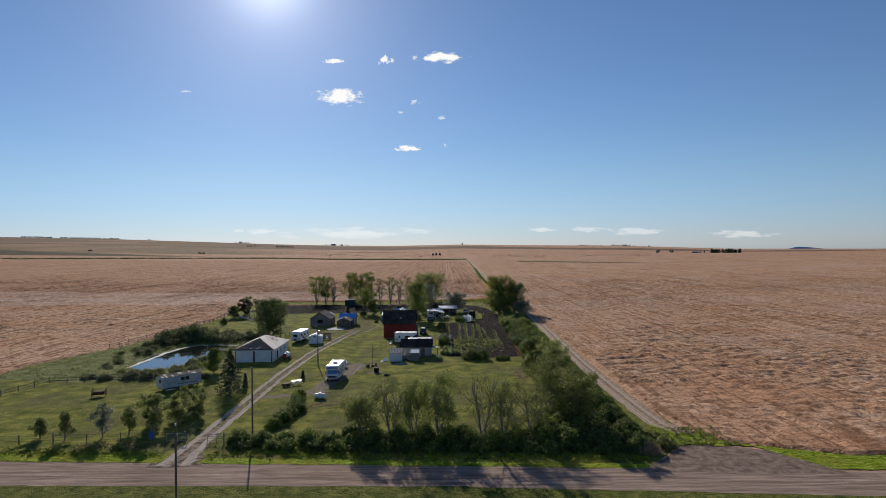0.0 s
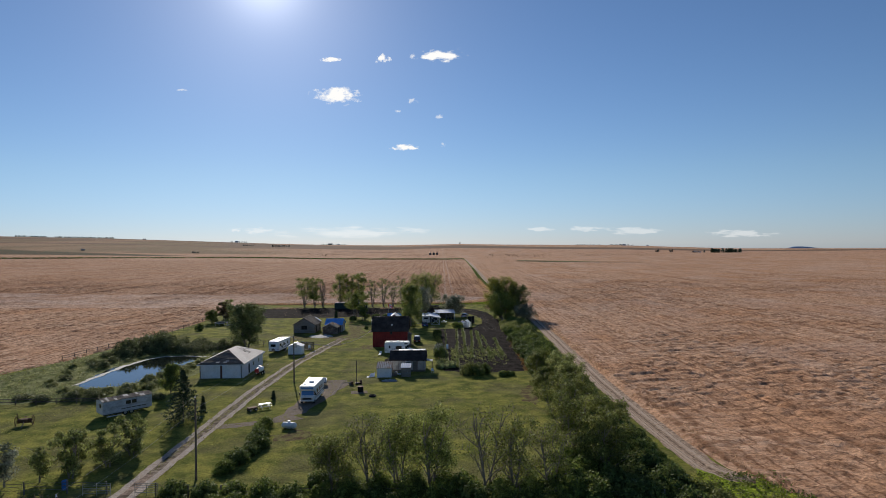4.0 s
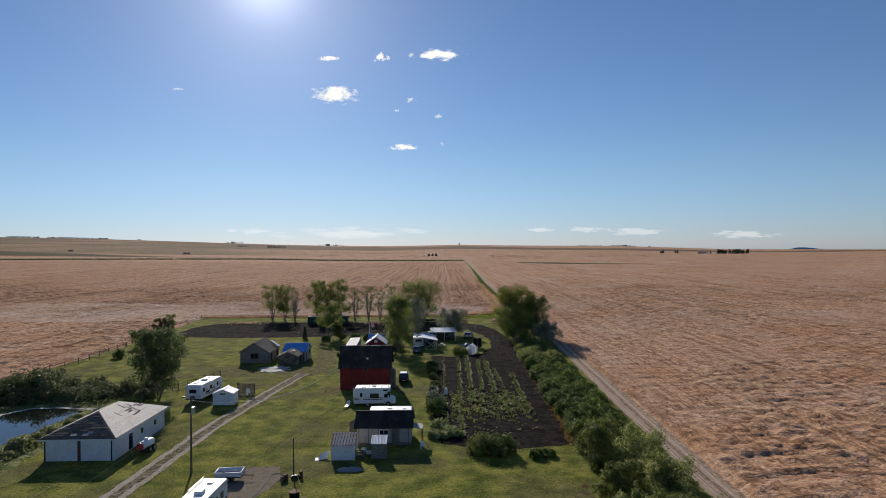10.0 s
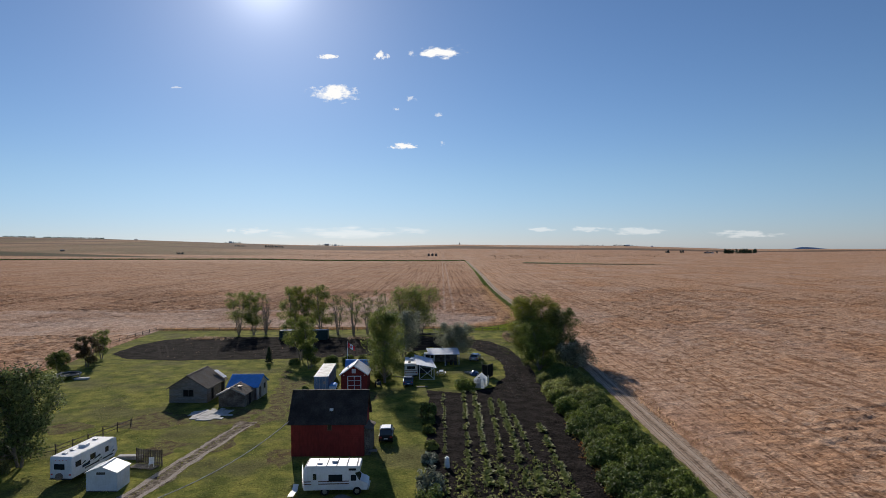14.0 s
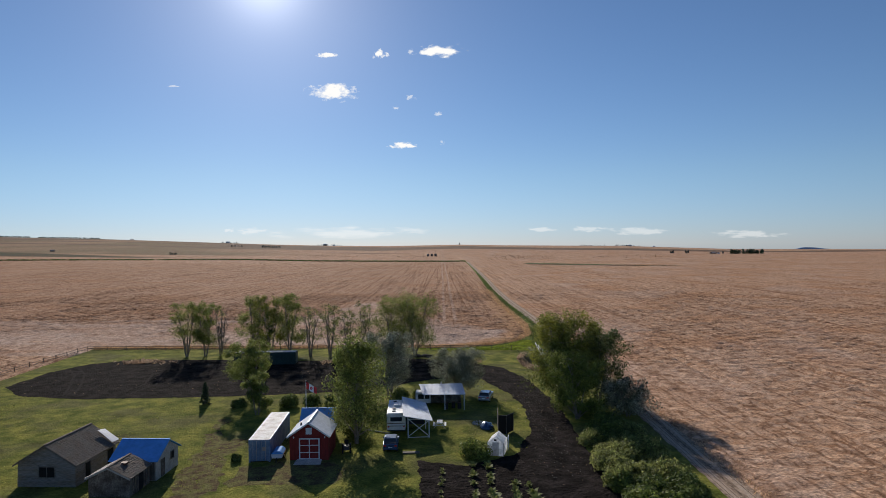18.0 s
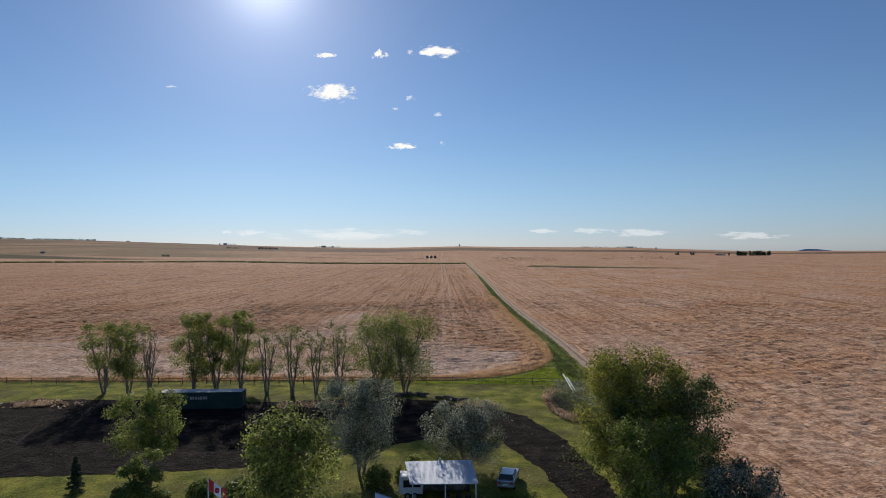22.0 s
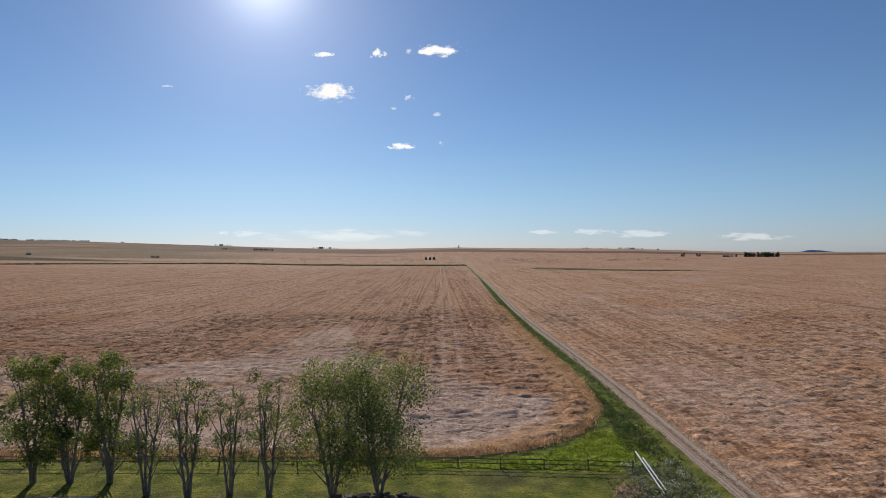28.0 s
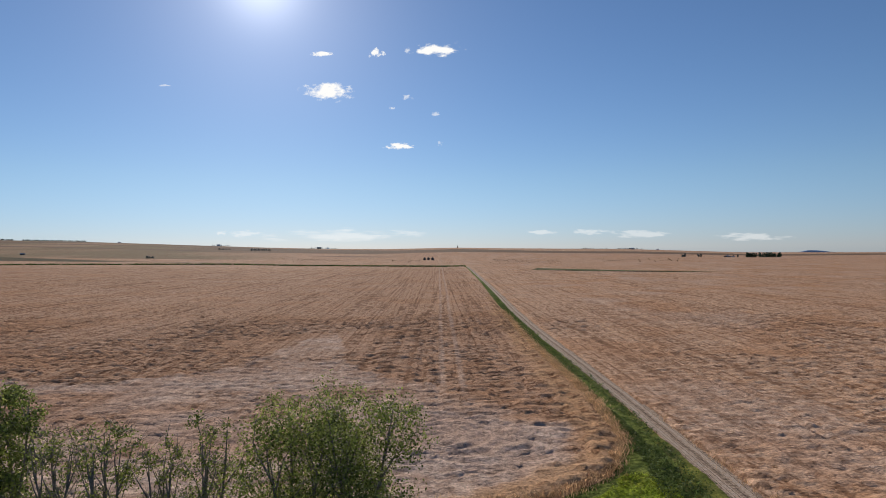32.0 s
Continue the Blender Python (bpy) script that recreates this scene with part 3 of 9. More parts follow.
def build_ground():
    xs = np.concatenate([-axis(270, 1.4, 4200, 1.045)[::-1], np.arange(-270, -95, 1.15), np.arange(-95, 125, 0.62), np.arange(125, 235.1, 1.15), axis(235, 1.3, 4200, 1.045)])
    ys = np.concatenate([-axis(-60, 2, 500, 1.4)[::-1], np.arange(60, 440, 0.5), axis(440, 0.55, 4700, 1.016)])
    X, Y = np.meshgrid(xs, ys)
    Z = land(X, Y)
    crop = ~inside(X, Y, YARD) & (Y > 72)
    # lodged crop: lumps lying across the rows, thrown up in rough patches, and broken furrows along the drilling direction
    side = smooth(X, 20, 38)
    wx, wy = X + 1.8 * fbm(X / 9, Y / 9, 3, 2), Y + 1.3 * fbm(X / 9, Y / 9, 4, 2)
    clump = fbm(wx / 1.9, wy / 1.25, 21, 3)
    billow = fbm(wx / 7.5, wy / 4.2, 23, 2)
    disc = np.hypot((X - 1) / 19, (Y - 311) / 16) + 0.25 * fbm(X / 7, Y / 7, 71, 2)
    circle = smooth(-disc, -1.1, -0.75)
    headland = (1 - smooth(np.abs(Y - 300 + 0.05 * X), 5, 13)) * (X < 15) * smooth(fbm(X / 16, Y / 9, 37, 3), -0.25, 0.10)
    calm = smooth(fbm(X / 26, Y / 40, 33, 4), 0.0, 0.45)
    tram = np.minimum(np.abs(X - 2.0 - 0.002 * Y), np.abs(X - 5.6 - 0.002 * Y))
    tram = (1 - smooth(tram, 0.35, 0.8)) * smooth(Y, 325, 345)
    reach = np.interp(X, [-120, -60, -46, -40, -36, -32, -27, -23, -18, -8, 4, 14, 22], [350, 349, 353, 366, 392, 414, 411, 392, 366, 348, 336, 318, 296])
    fallen = (1 - smooth(Y - reach + 9 * fbm(X / 9, Y / 6, 57, 3), -2, 3)) * (1 - side) * (Y > 280) * (0.72 + 0.6 * fbm(X / 12, Y / 7, 58, 3))
    flat = np.clip(np.maximum(np.maximum((0.12 + 0.26 * side) * calm, circle), np.maximum(np.maximum(0.8 * headland, 0.9 * fallen), 0.6 * tram)), 0, 1)
    rough = (0.30 + 0.70 * smooth(fbm(X / 34, Y / 44, 31, 3), -0.20, 0.16)) * (1 - 0.48 * flat)
    dash = fbm(wx / 2.6, wy / 0.95, 29, 3)
    lumps = smooth(clump + 0.25 * billow, -0.02, 0.24)
    lumps = ((0.50 + 0.37 * (1 - smooth(Y, 140, 240))) * lumps + 0.30 * smooth(dash, 0.0, 0.17)) * side + (0.30 * lumps + 0.70 * smooth(dash, 0.02, 0.17)) * (1 - side)
    h = 0.30 + rough * (0.31 + 0.11 * smooth(Y, 230, 300)) * lumps + 0.16 * circle * np.sin(disc * 42) + 0.16 * fbm(X / 1.05, Y / 0.9, 41, 2)
    bend = X + 1.0 * fbm(X / 18, Y / 50, 8, 3)
    lane = np.abs((bend / 3.1) % 1 - 0.5) * 3.1
    cut = (1 - smooth(lane, 0.30, 0.95)) * smooth(fbm(np.floor(bend / 3.1) * 7.3, Y / 11, 25, 3), -0.12, 0.22)
    wheels = np.minimum(np.abs((X - 0.012 * Y - 47) % 21 - 1.0), np.abs((X - 0.012 * Y - 47) % 21 - 3.2))
    rut = (1 - smooth(wheels, 0.20, 0.65)) * smooth(fbm(X / 8, Y / 14, 27, 2), -0.2, 0.15)
    h = h - 0.30 * cut * (1 - side) * (1 - 0.7 * flat) - 0.34 * rut * side
    h = np.clip(h, 0.02, 1.0) * (1 - smooth(Y, 1000, 1700)) * (1 - 0.4 * smooth(np.abs(X), 240, 420))
    # golden upright crop along the field edge
    edge = np.full(X.shape, 99.0)
    sel = (X > -75) & (X < 34) & (Y > 284) & (Y < 560)
    ex, ey = X[sel], Y[sel]
    best = np.full(ex.shape, 99.0)
    rim = [(-70, 291), (-30, 289.3), (5, 288), (13, 290.5), (21, 297), (26, 309), (27.5, 330), (26.6, 398), (27.8, 480), (29.0, 540)]
    for (x0, y0), (x1, y1) in zip(rim, rim[1:]):
        u = np.clip(((ex - x0) * (x1 - x0) + (ey - y0) * (y1 - y0)) / ((x1 - x0) ** 2 + (y1 - y0) ** 2), 0, 1)
        best = np.minimum(best, np.hypot(ex - x0 - u * (x1 - x0), ey - y0 - u * (y1 - y0)))
    edge[sel] = best + 2.2 * fbm(ex / 5, ey / 8, 61, 3)
    rise_in = np.full(X.shape, 1.0)                        # the crop bends down to the grass over its last metre or two
    rise_in[sel] = 0.12 + 0.88 * smooth(best + 0.4 * fbm(ex / 1.3, ey / 1.3, 63, 2), 0.0, 1.9)
    wide = 1.5 + 5.5 * smooth(X, -5, 16) * (1 - 0.5 * smooth(Y, 380, 520))
    golden = np.where(crop, 0.8 * (1 - smooth(edge / wide, 0.6, 1.15)), 0.0)
    h = h + (0.14 + 0.10 * smooth(clump, -0.05, 0.2)) * golden
    h = h * rise_in
    Z = np.where(crop, Z + h, Z)
    ny, nx = X.shape
    v = np.stack([X, Y, Z], -1).reshape(-1, 3)
    i = np.arange(ny * nx).reshape(ny, nx)
    f = np.stack([i[:-1, :-1], i[:-1, 1:], i[1:, 1:], i[1:, :-1]], -1).reshape(-1, 4)
    me = raw_mesh("ground", v, f, STUBBLE, True)
    wob = 60 * fbm(X / 300, Y / 300, 55, 2)
    sl = X / np.maximum(Y, 1)
    meadow = smooth(-sl, 0.16, 0.34) * smooth(Y + wob, 1480, 1540) * (1 - 0.7 * smooth(Y + 2 * wob, 2900, 3100)) * (0.55 + 0.45 * smooth(fbm(X / 260, Y / 500, 66, 3), -0.3, 0.3))
    # dark green pasture band; its tone also holds the valley edge's shade
    valley = smooth(-sl, 0.33, 0.46) * smooth(Y + 0.4 * wob, 1290, 1320) * (1 - smooth(Y + 1000 * (sl + 0.7) + 0.4 * wob, 1600, 1650))
    meadow = np.maximum(meadow, (np.abs(Y + 0.35 * X - 1150) < 11) * (X < 40) * 1.0)
    fallow = smooth(Y + 1.5 * wob, 2150, 2230) * (1 - smooth(Y + wob, 2650, 2720)) * smooth(sl, -0.40, -0.30)
    fallow = np.maximum(fallow, smooth(Y + wob, 3050, 3100) * smooth(-sl, 0.05, 0.12))
    ridge = smooth(fbm(X / 1100, Y / 150, 61, 2), 0.06, 0.16) * smooth(Y, 1750, 1850) * smooth(-sl, 0.02, 0.12)
    fallow = np.maximum(fallow, ridge)
    # rust darkens the left field's colour, for row shade the relief leaves out
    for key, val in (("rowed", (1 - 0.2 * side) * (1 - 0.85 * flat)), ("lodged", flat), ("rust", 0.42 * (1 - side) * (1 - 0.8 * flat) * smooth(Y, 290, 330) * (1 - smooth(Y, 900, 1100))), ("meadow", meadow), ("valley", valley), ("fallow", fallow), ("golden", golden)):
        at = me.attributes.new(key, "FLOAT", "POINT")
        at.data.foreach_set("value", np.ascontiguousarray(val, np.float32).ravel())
    ob = new("ground", me)
    tagged(ob, "ripe lodged tan crop field reaching to the horizon", "field", kind="structure")


build_ground()


def spaced(pts, step, closed=True):
    out = []
    seq = list(zip(pts, pts[1:] + pts[:1])) if closed else list(zip(pts, pts[1:]))
    for (x0, y0), (x1, y1) in seq:
        n = max(1, int(math.hypot(x1 - x0, y1 - y0) / step))
        out += [(x0 + (x1 - x0) * k / n, y0 + (y1 - y0) * k / n) for k in range(n)]
    if not closed:
        out.append(pts[-1])
    return out


def sheet(name, pts, z, mat, label, category, jitter=0.4, step=2.0, thick=0.0):
    """A patch of ground with a ragged outline, lying on the land."""
    bm = bmesh.new()
    loop = []
    for x, y in spaced(pts, step):
        jx = jitter * (noise.noise((x * 0.4, y * 0.4, 1.7)) + 0.7 * noise.noise((x * 1.9, y * 1.9, 4.2)))
        jy = jitter * (noise.noise((x * 0.4, y * 0.4, 9.1)) + 0.7 * noise.noise((x * 1.9, y * 1.9, 6.6)))
        loop.append((x + jx, y + jy))
    vs = [bm.verts.new((x, y, z + float(land(x, y)))) for x, y in loop]
    es = [bm.edges.new((a, b)) for a, b in zip(vs, vs[1:] + vs[:1])]
    bmesh.ops.triangle_fill(bm, use_beauty=True, use_dissolve=False, edges=es)
    for f in bm.faces:
        if f.normal.z < 0:
            f.normal_flip()
    me = bpy.data.meshes.new(name)
    bm.to_mesh(me)
    bm.free()
    me.materials.append(mat)
    return tagged(new(name, me), label, category, kind="structure")


def ribbon(name, line, z, mat, label, category, jitter=0.2, step=2.0):
    """A strip along (x, y, width) points."""
    left, right = [], []
    for i, (x, y, w) in enumerate(line):
        a, b = line[max(i - 1, 0)], line[min(i + 1, len(line) - 1)]
        d = Vector((b[0] - a[0], b[1] - a[1])).normalized()
        left.append((x - d.y * w / 2, y + d.x * w / 2))
        right.append((x + d.y * w / 2, y - d.x * w / 2))
    return sheet(name, left + right[::-1], z, mat, label, category, jitter, step)


sheet("lawn", [(-91, 77.6), (-91, 137), (-84.5, 160), (-81.8, 190), (-80.8, 235), (-84.5, 291), (-55, 289.4), (5, 287.8), (13, 290), (20.5, 297), (25.5, 309),
               (27, 330), (26.4, 398), (27.6, 480), (29.2, 560), (32.6, 690), (38.8, 1080), (42.4, 1080), (37, 690), (34, 560), (32, 480), (31.6, 398), (31, 330), (31, 260), (31, 200),
               (30.5, 130), (30.5, 100), (33, 84), (27, 76), (23, 70.8), (-30, 74)], 0.03, LAWN, "mown green and yellowish yard grass", "grass")
sheet("verge", [(-420, 50), (420, 0), (420, 43), (40, 66), (-32, 70), (-53, 71.5), (-420, 94)], 0.03, VERGE, "rough green grass verge beside the gravel road", "grass")
sheet("grass_strip", [(-95, 78.0), (-34, 74.4), (-34, 77.2), (-95, 81)], 0.06, LUSH, "bright green roadside grass", "grass")
# lush grass; its brighter green also paints the sunlit band before the hedge
sheet("grass_strip", [(-29.5, 74.1), (22.5, 70.9), (23.8, 72.3), (-29, 75.9)], 0.06, LUSH, "bright green roadside grass", "grass")
sheet("grass_strip", [(43.5, 70), (300, 55), (300, 60.5), (60, 74), (46, 76), (38, 78.8)], 0.06, LUSH, "bright green roadside grass beside the crop", "grass")
sheet("grass_strip", [(-84.5, 291), (-55, 289.4), (5, 287.8), (13, 290.2), (20.8, 297), (25.8, 309), (27.3, 330), (26.6, 398), (27.8, 480), (30.7, 560), (34.4, 690), (40.4, 1080),
                      (41.2, 1080), (35.8, 690), (32.8, 560), (30.8, 480), (30.3, 398), (30.4, 330), (29.0, 300), (25, 286.2), (-10, 287.2), (-84, 289.2)], 0.06, STRIPGRASS,
      "lush green grass between fence, crop and track", "grass")
sheet("grass_strip", [(-20, 286.6), (5, 286.0), (12, 287.6), (18.5, 291.5), (22.4, 297.5), (24.6, 297.5), (26.0, 293), (26.4, 284), (22, 282.5)], 0.075, LUSH, "bright yellow-green uncut grass in the field corner", "grass", jitter=0.8, step=1.0)
road = sheet("road", [(-420, 90.6), (-420, 98.2), (-53, 75.4), (0, 72.4), (44, 69.5), (420, 46.2), (420, 39.6), (40, 62.7), (0, 66.2), (-48, 67.7)], 0.036, GRAVEL,
             "grey brown gravel road with wheel marks", "road", jitter=0.25)
sheet("road_apron", [(22.5, 71.0), (26, 74.0), (30, 78.8), (35.5, 78.2), (41, 76), (44.5, 68.5), (22, 69.8)], 0.042, APRON, "bare gravel field approach joining the road", "road", jitter=0.3)
for k, off in enumerate((-0.95, 0.95)):
    ribbon("driveway", [(-31.9 + 1.5 * off, 73.2, 1.2), (-32.1 + 1.15 * off, 77, 1.0), (-32.2 + off, 81, 0.9), (-32.3 + off, 94, 0.8), (-32.4 + off, 110, 0.8), (-32.4 + off, 128, 0.8), (-31.4 + off, 152, 0.65), (-28.6 + off, 175, 0.6),
                        (-26.6 + off, 188, 0.25)], 0.07, DRIVE, "pale dirt driveway wheel track through the grass", "driveway", jitter=0.24, step=0.4)
ribbon("driveway", [(-31.9, 72.8, 7.4), (-32.0, 74.6, 5.6), (-32.1, 77.4, 4.0), (-32.2, 81, 3.0), (-32.3, 88, 2.0)], 0.058, MOUTH, "brown gravel driveway mouth at the road", "driveway", jitter=0.3, step=1.2)
ribbon("driveway", [(-32.2, 82, 2.6), (-32.3, 94, 2.6), (-32.4, 128, 2.5), (-31.4, 152, 2.4), (-28.6, 175, 2.4), (-26.4, 190, 2.6)], 0.05, DRIVEMID, "dark worn earth between the wheel tracks", "driveway", jitter=0.6, step=0.8)
ribbon("driveway", [(-27.5, 183, 2.2), (-24.0, 192, 3.2), (-24.3, 201, 4.4), (-26.4, 211, 3.4), (-28.4, 219, 2.2), (-30, 226, 0.8)], 0.047, WORN, "brown worn end of the driveway in the grass", "driveway", jitter=1.3, step=0.7)
ribbon("path", [(-31.6, 106.2, 2.4), (-29, 106.8, 2.4), (-26, 108.2, 2.1), (-23.8, 109.4, 3.2), (-21.6, 111.6, 4.6)], 0.064, PAD, "grey gravel path from driveway to parking pad", "path", jitter=0.3)
sheet("gravel_pad", [(-22.8, 136), (-17.6, 136), (-16.4, 132.5), (-18.3, 125), (-19, 120), (-20.5, 113), (-23.4, 110.5), (-23.6, 116), (-23.2, 126)], 0.06, PAD,
      "grey gravel parking pad under a motorhome", "path", jitter=0.6)
TRACKLINE = [(32.0, 83.5), (30.2, 88), (29.6, 100), (29.4, 130), (29.9, 160), (30.7, 190), (31.4, 220), (31.9, 260), (32.6, 300), (32.9, 335), (32.3, 375), (31.9, 400), (31.8, 430), (32.2, 477), (34.0, 551), (36.6, 688), (42, 1080)]
ribbon("field_track", [(x, y, 3.4) for x, y in TRACKLINE], 0.055, TRACKBASE, "brown dirt strip under the field track", "track", jitter=0.30, step=1.0)
for off, w, mat in ((-0.95, 0.95, TRACK), (0.75, 0.75, TRACK)):
    ribbon("field_track", [(x + off, y, w if k else 0.4) for k, (x, y) in enumerate(TRACKLINE)], 0.066, mat, "pale dirt wheel track beside the crop", "track", jitter=0.16, step=1.6)
for off, w in ((-1.22, 0.08), (-0.72, 0.10), (-0.05, 0.20), (0.95, 0.10)):
    ribbon("field_track", [(x + off, y, w) for x, y in TRACKLINE], 0.076, MUD, "thin dark tyre line in the field track", "track", jitter=0.07, step=2.6)
sheet("grass_strip", [(27.5, 78.4), (30.2, 78.9), (35.5, 78.3), (38.5, 78.6), (36.5, 81), (34.6, 85), (33.2, 83), (30.8, 84.5), (28.6, 88), (27.4, 84)], 0.085, LUSH, "rough green grass where the track meets the road", "grass", jitter=0.7, step=0.8)
sheet("far_field", [(104, 908), (150, 872), (200, 848), (274, 816), (212, 868), (160, 925), (118, 960)], 0.75, UNRIPE, "dark green strip of unripe crop", "field", jitter=3, step=8)
for pts in ([(-21.5, 201.5), (-10, 200.5), (-8.5, 205), (-11.5, 207.6), (-17, 207.8), (-21.5, 206)], [(-47, 188), (-38, 186), (-35, 192), (-42, 196)], [(-33, 190), (-27.5, 188), (-26, 196), (-30, 197)], [(-28, 209), (-24, 208), (-23, 216), (-27, 217)], [(-55, 186), (-50, 184), (-47, 188), (-52, 191)], [(-36, 176), (-32, 174), (-31, 180), (-35, 182)],
            [(-30, 180), (-28, 176), (-25, 179), (-27, 185)], [(-18.8, 171.5), (-16.8, 170.5), (-16.6, 178), (-19.5, 177)], [(-24, 101), (-19, 99), (-16, 102), (-20, 104)], [(13.2, 119), (15.6, 116), (16.6, 131), (14.2, 127)]):
    sheet("worn_patch", pts, 0.045, WORN, "worn brown patch of bare earth in the lawn", "earth", jitter=1.3, step=0.8)
sheet("worn_patch", [(17.2, 145), (18.4, 144), (19.6, 160), (19.8, 185), (19.0, 190), (18.6, 172), (18.0, 158)], 0.05, WORN, "reddish dry strip beside the garden soil", "earth", jitter=0.8, step=0.8)
# soil
sheet("soil_plot", [(-77, 249), (-77.5, 262), (-74, 271), (-66, 276), (-48, 274.5), (-28, 272), (-8, 274), (0, 272), (8, 267.5), (14, 262), (17.6, 250), (19.0, 236), (19.4, 222), (19.2, 205),
                    (18.8, 180), (18.2, 160), (17.0, 143), (10, 141.5), (1, 143.5), (-0.4, 158), (-0.6, 187), (-1.2, 208), (4, 206), (10, 209.5), (13.2, 218), (14.2, 230),
                    (12.6, 241), (8.5, 252), (0, 252), (-8, 246.5), (-16, 242.5), (-36, 240), (-58, 239.4), (-70, 242)], 0.06, SOIL, "bare dark tilled garden soil", "soil", jitter=0.45, step=0.5)
TYRED = material("pressed_soil", (0.040, 0.033, 0.030), rough=1.0, spec=0.02, vary=0.4, scale=0.8, fine=8, second=(0.022, 0.018, 0.016), mix=0.5, bump=0.3, bump_scale=3)
for line in ([(-60.8, 242), (-64, 250), (-69, 260), (-73.5, 266)], [(-62.6, 242), (-66, 250), (-71, 260), (-74.6, 264)], [(-54, 242), (-52.5, 250), (-55.5, 260)], [(-51.8, 242), (-50.4, 250), (-53.5, 261)]):
    ribbon("tyre_mark", [(x, y, 0.4) for x, y in line], 0.074, TYRED, "pale pressed tyre mark across the tilled soil", "soil", jitter=0.18, step=0.8)
# pond
sheet("water", [(-67.5, 134), (-69, 142), (-69.3, 150), (-67.5, 157), (-66.5, 162.5), (-62, 164.5), (-57, 163.5), (-54.5, 162), (-55.2, 155), (-55.9, 147), (-56.5, 141), (-57.3, 134.5), (-60, 131.8), (-64, 131.2)], 0.075, WATER, "still dark pond reflecting the sky", "pond", jitter=1.0)
ribbon("pond_shore", [(-67.5, 134, 0.9), (-67.8, 143, 1.0), (-67.6, 152, 1.2), (-66.5, 160.5, 0.8), (-64, 163.6, 0.7), (-59, 164.2, 0.6), (-55.5, 163.4, 1.0), (-53.2, 163, 1.4)], 0.10, FOAM,
       "pale dried mud rim of the pond", "shore", jitter=0.5, step=1.0)
sheet("marsh_grass", [(-90.5, 124), (-90, 137), (-83.5, 160), (-80.8, 190), (-76, 190), (-70, 172), (-60, 170), (-50, 168), (-45, 165), (-46, 154), (-49, 140), (-50, 126), (-56, 121.5), (-75, 120.5)], 0.045, ROUGHGRASS,
      "rough uncut grass round the pond", "grass", jitter=1.0)


# ---- plants ----
def leaf_cloud(rng, centres, spread, count, size, flat=1.0, up=0.25, outward=1.0):
    """Many small bent leaves scattered round the centres."""
    count = max(1, int(count * 0.9))
    n = len(centres) * count
    way = rng.normal(0, 1, (n, 3))
    way *= (rng.uniform(0.06, 1, (n, 1)) ** 0.42) / (np.linalg.norm(way, axis=1, keepdims=True) + 1e-9)     # a clump with a clear outline
    c = np.repeat(centres, count, 0) + way * 1.75 * np.repeat(np.asarray(spread).reshape(-1, 1), count, 0) * (1, 1, flat)
    out = (c - np.repeat(centres, count, 0)) * (1, 1, 1 / max(flat, 0.3))     # leaves look outwards from their clump, more or less
    out /= np.linalg.norm(out, axis=1, keepdims=True) + 1e-9
    out = out * outward + rng.normal(0, 0.55, (n, 3)) + (0, 0, up)
    out /= np.linalg.norm(out, axis=1, keepdims=True) + 1e-9
    a = np.cross(out, rng.normal(0, 1, (n, 3)))
    a /= np.linalg.norm(a, axis=1, keepdims=True) + 1e-9
    b = np.cross(a, out)
    s = 1.18 * size * rng.uniform(0.6, 1.35, (n, 1))
    p0, p1 = c - a * s, c + a * s
    q0, q1 = c - b * s * 0.55, c + b * s * 0.55
    v = np.stack([p0, q0, p1, q1], 1).reshape(-1, 3)
    f = np.arange(n * 4).reshape(n, 4)
    return v, f


def limb_mesh(lines, seg=5):
    """Tapered limbs: rows of (a, b, r0, r1)."""
    vs, fs = [], []
    for a, b, r0, r1 in lines:
        a, b = np.asarray(a, float), np.asarray(b, float)
        d = b - a
        d /= np.linalg.norm(d) + 1e-9
        u = np.cross(d, (0.3, 1, 0.2))
        u /= np.linalg.norm(u) + 1e-9
        w = np.cross(d, u)
        base = len(vs) * seg * 2
        ring = [math.tau * k / seg for k in range(seg)]
        vs.append(np.array([a + r0 * (math.cos(t) * u + math.sin(t) * w) for t in ring] + [b + r1 * (math.cos(t) * u + math.sin(t) * w) for t in ring]))
        fs += [(base + k, base + (k + 1) % seg, base + seg + (k + 1) % seg, base + seg + k) for k in range(seg)]
    return np.concatenate(vs), np.array(fs)


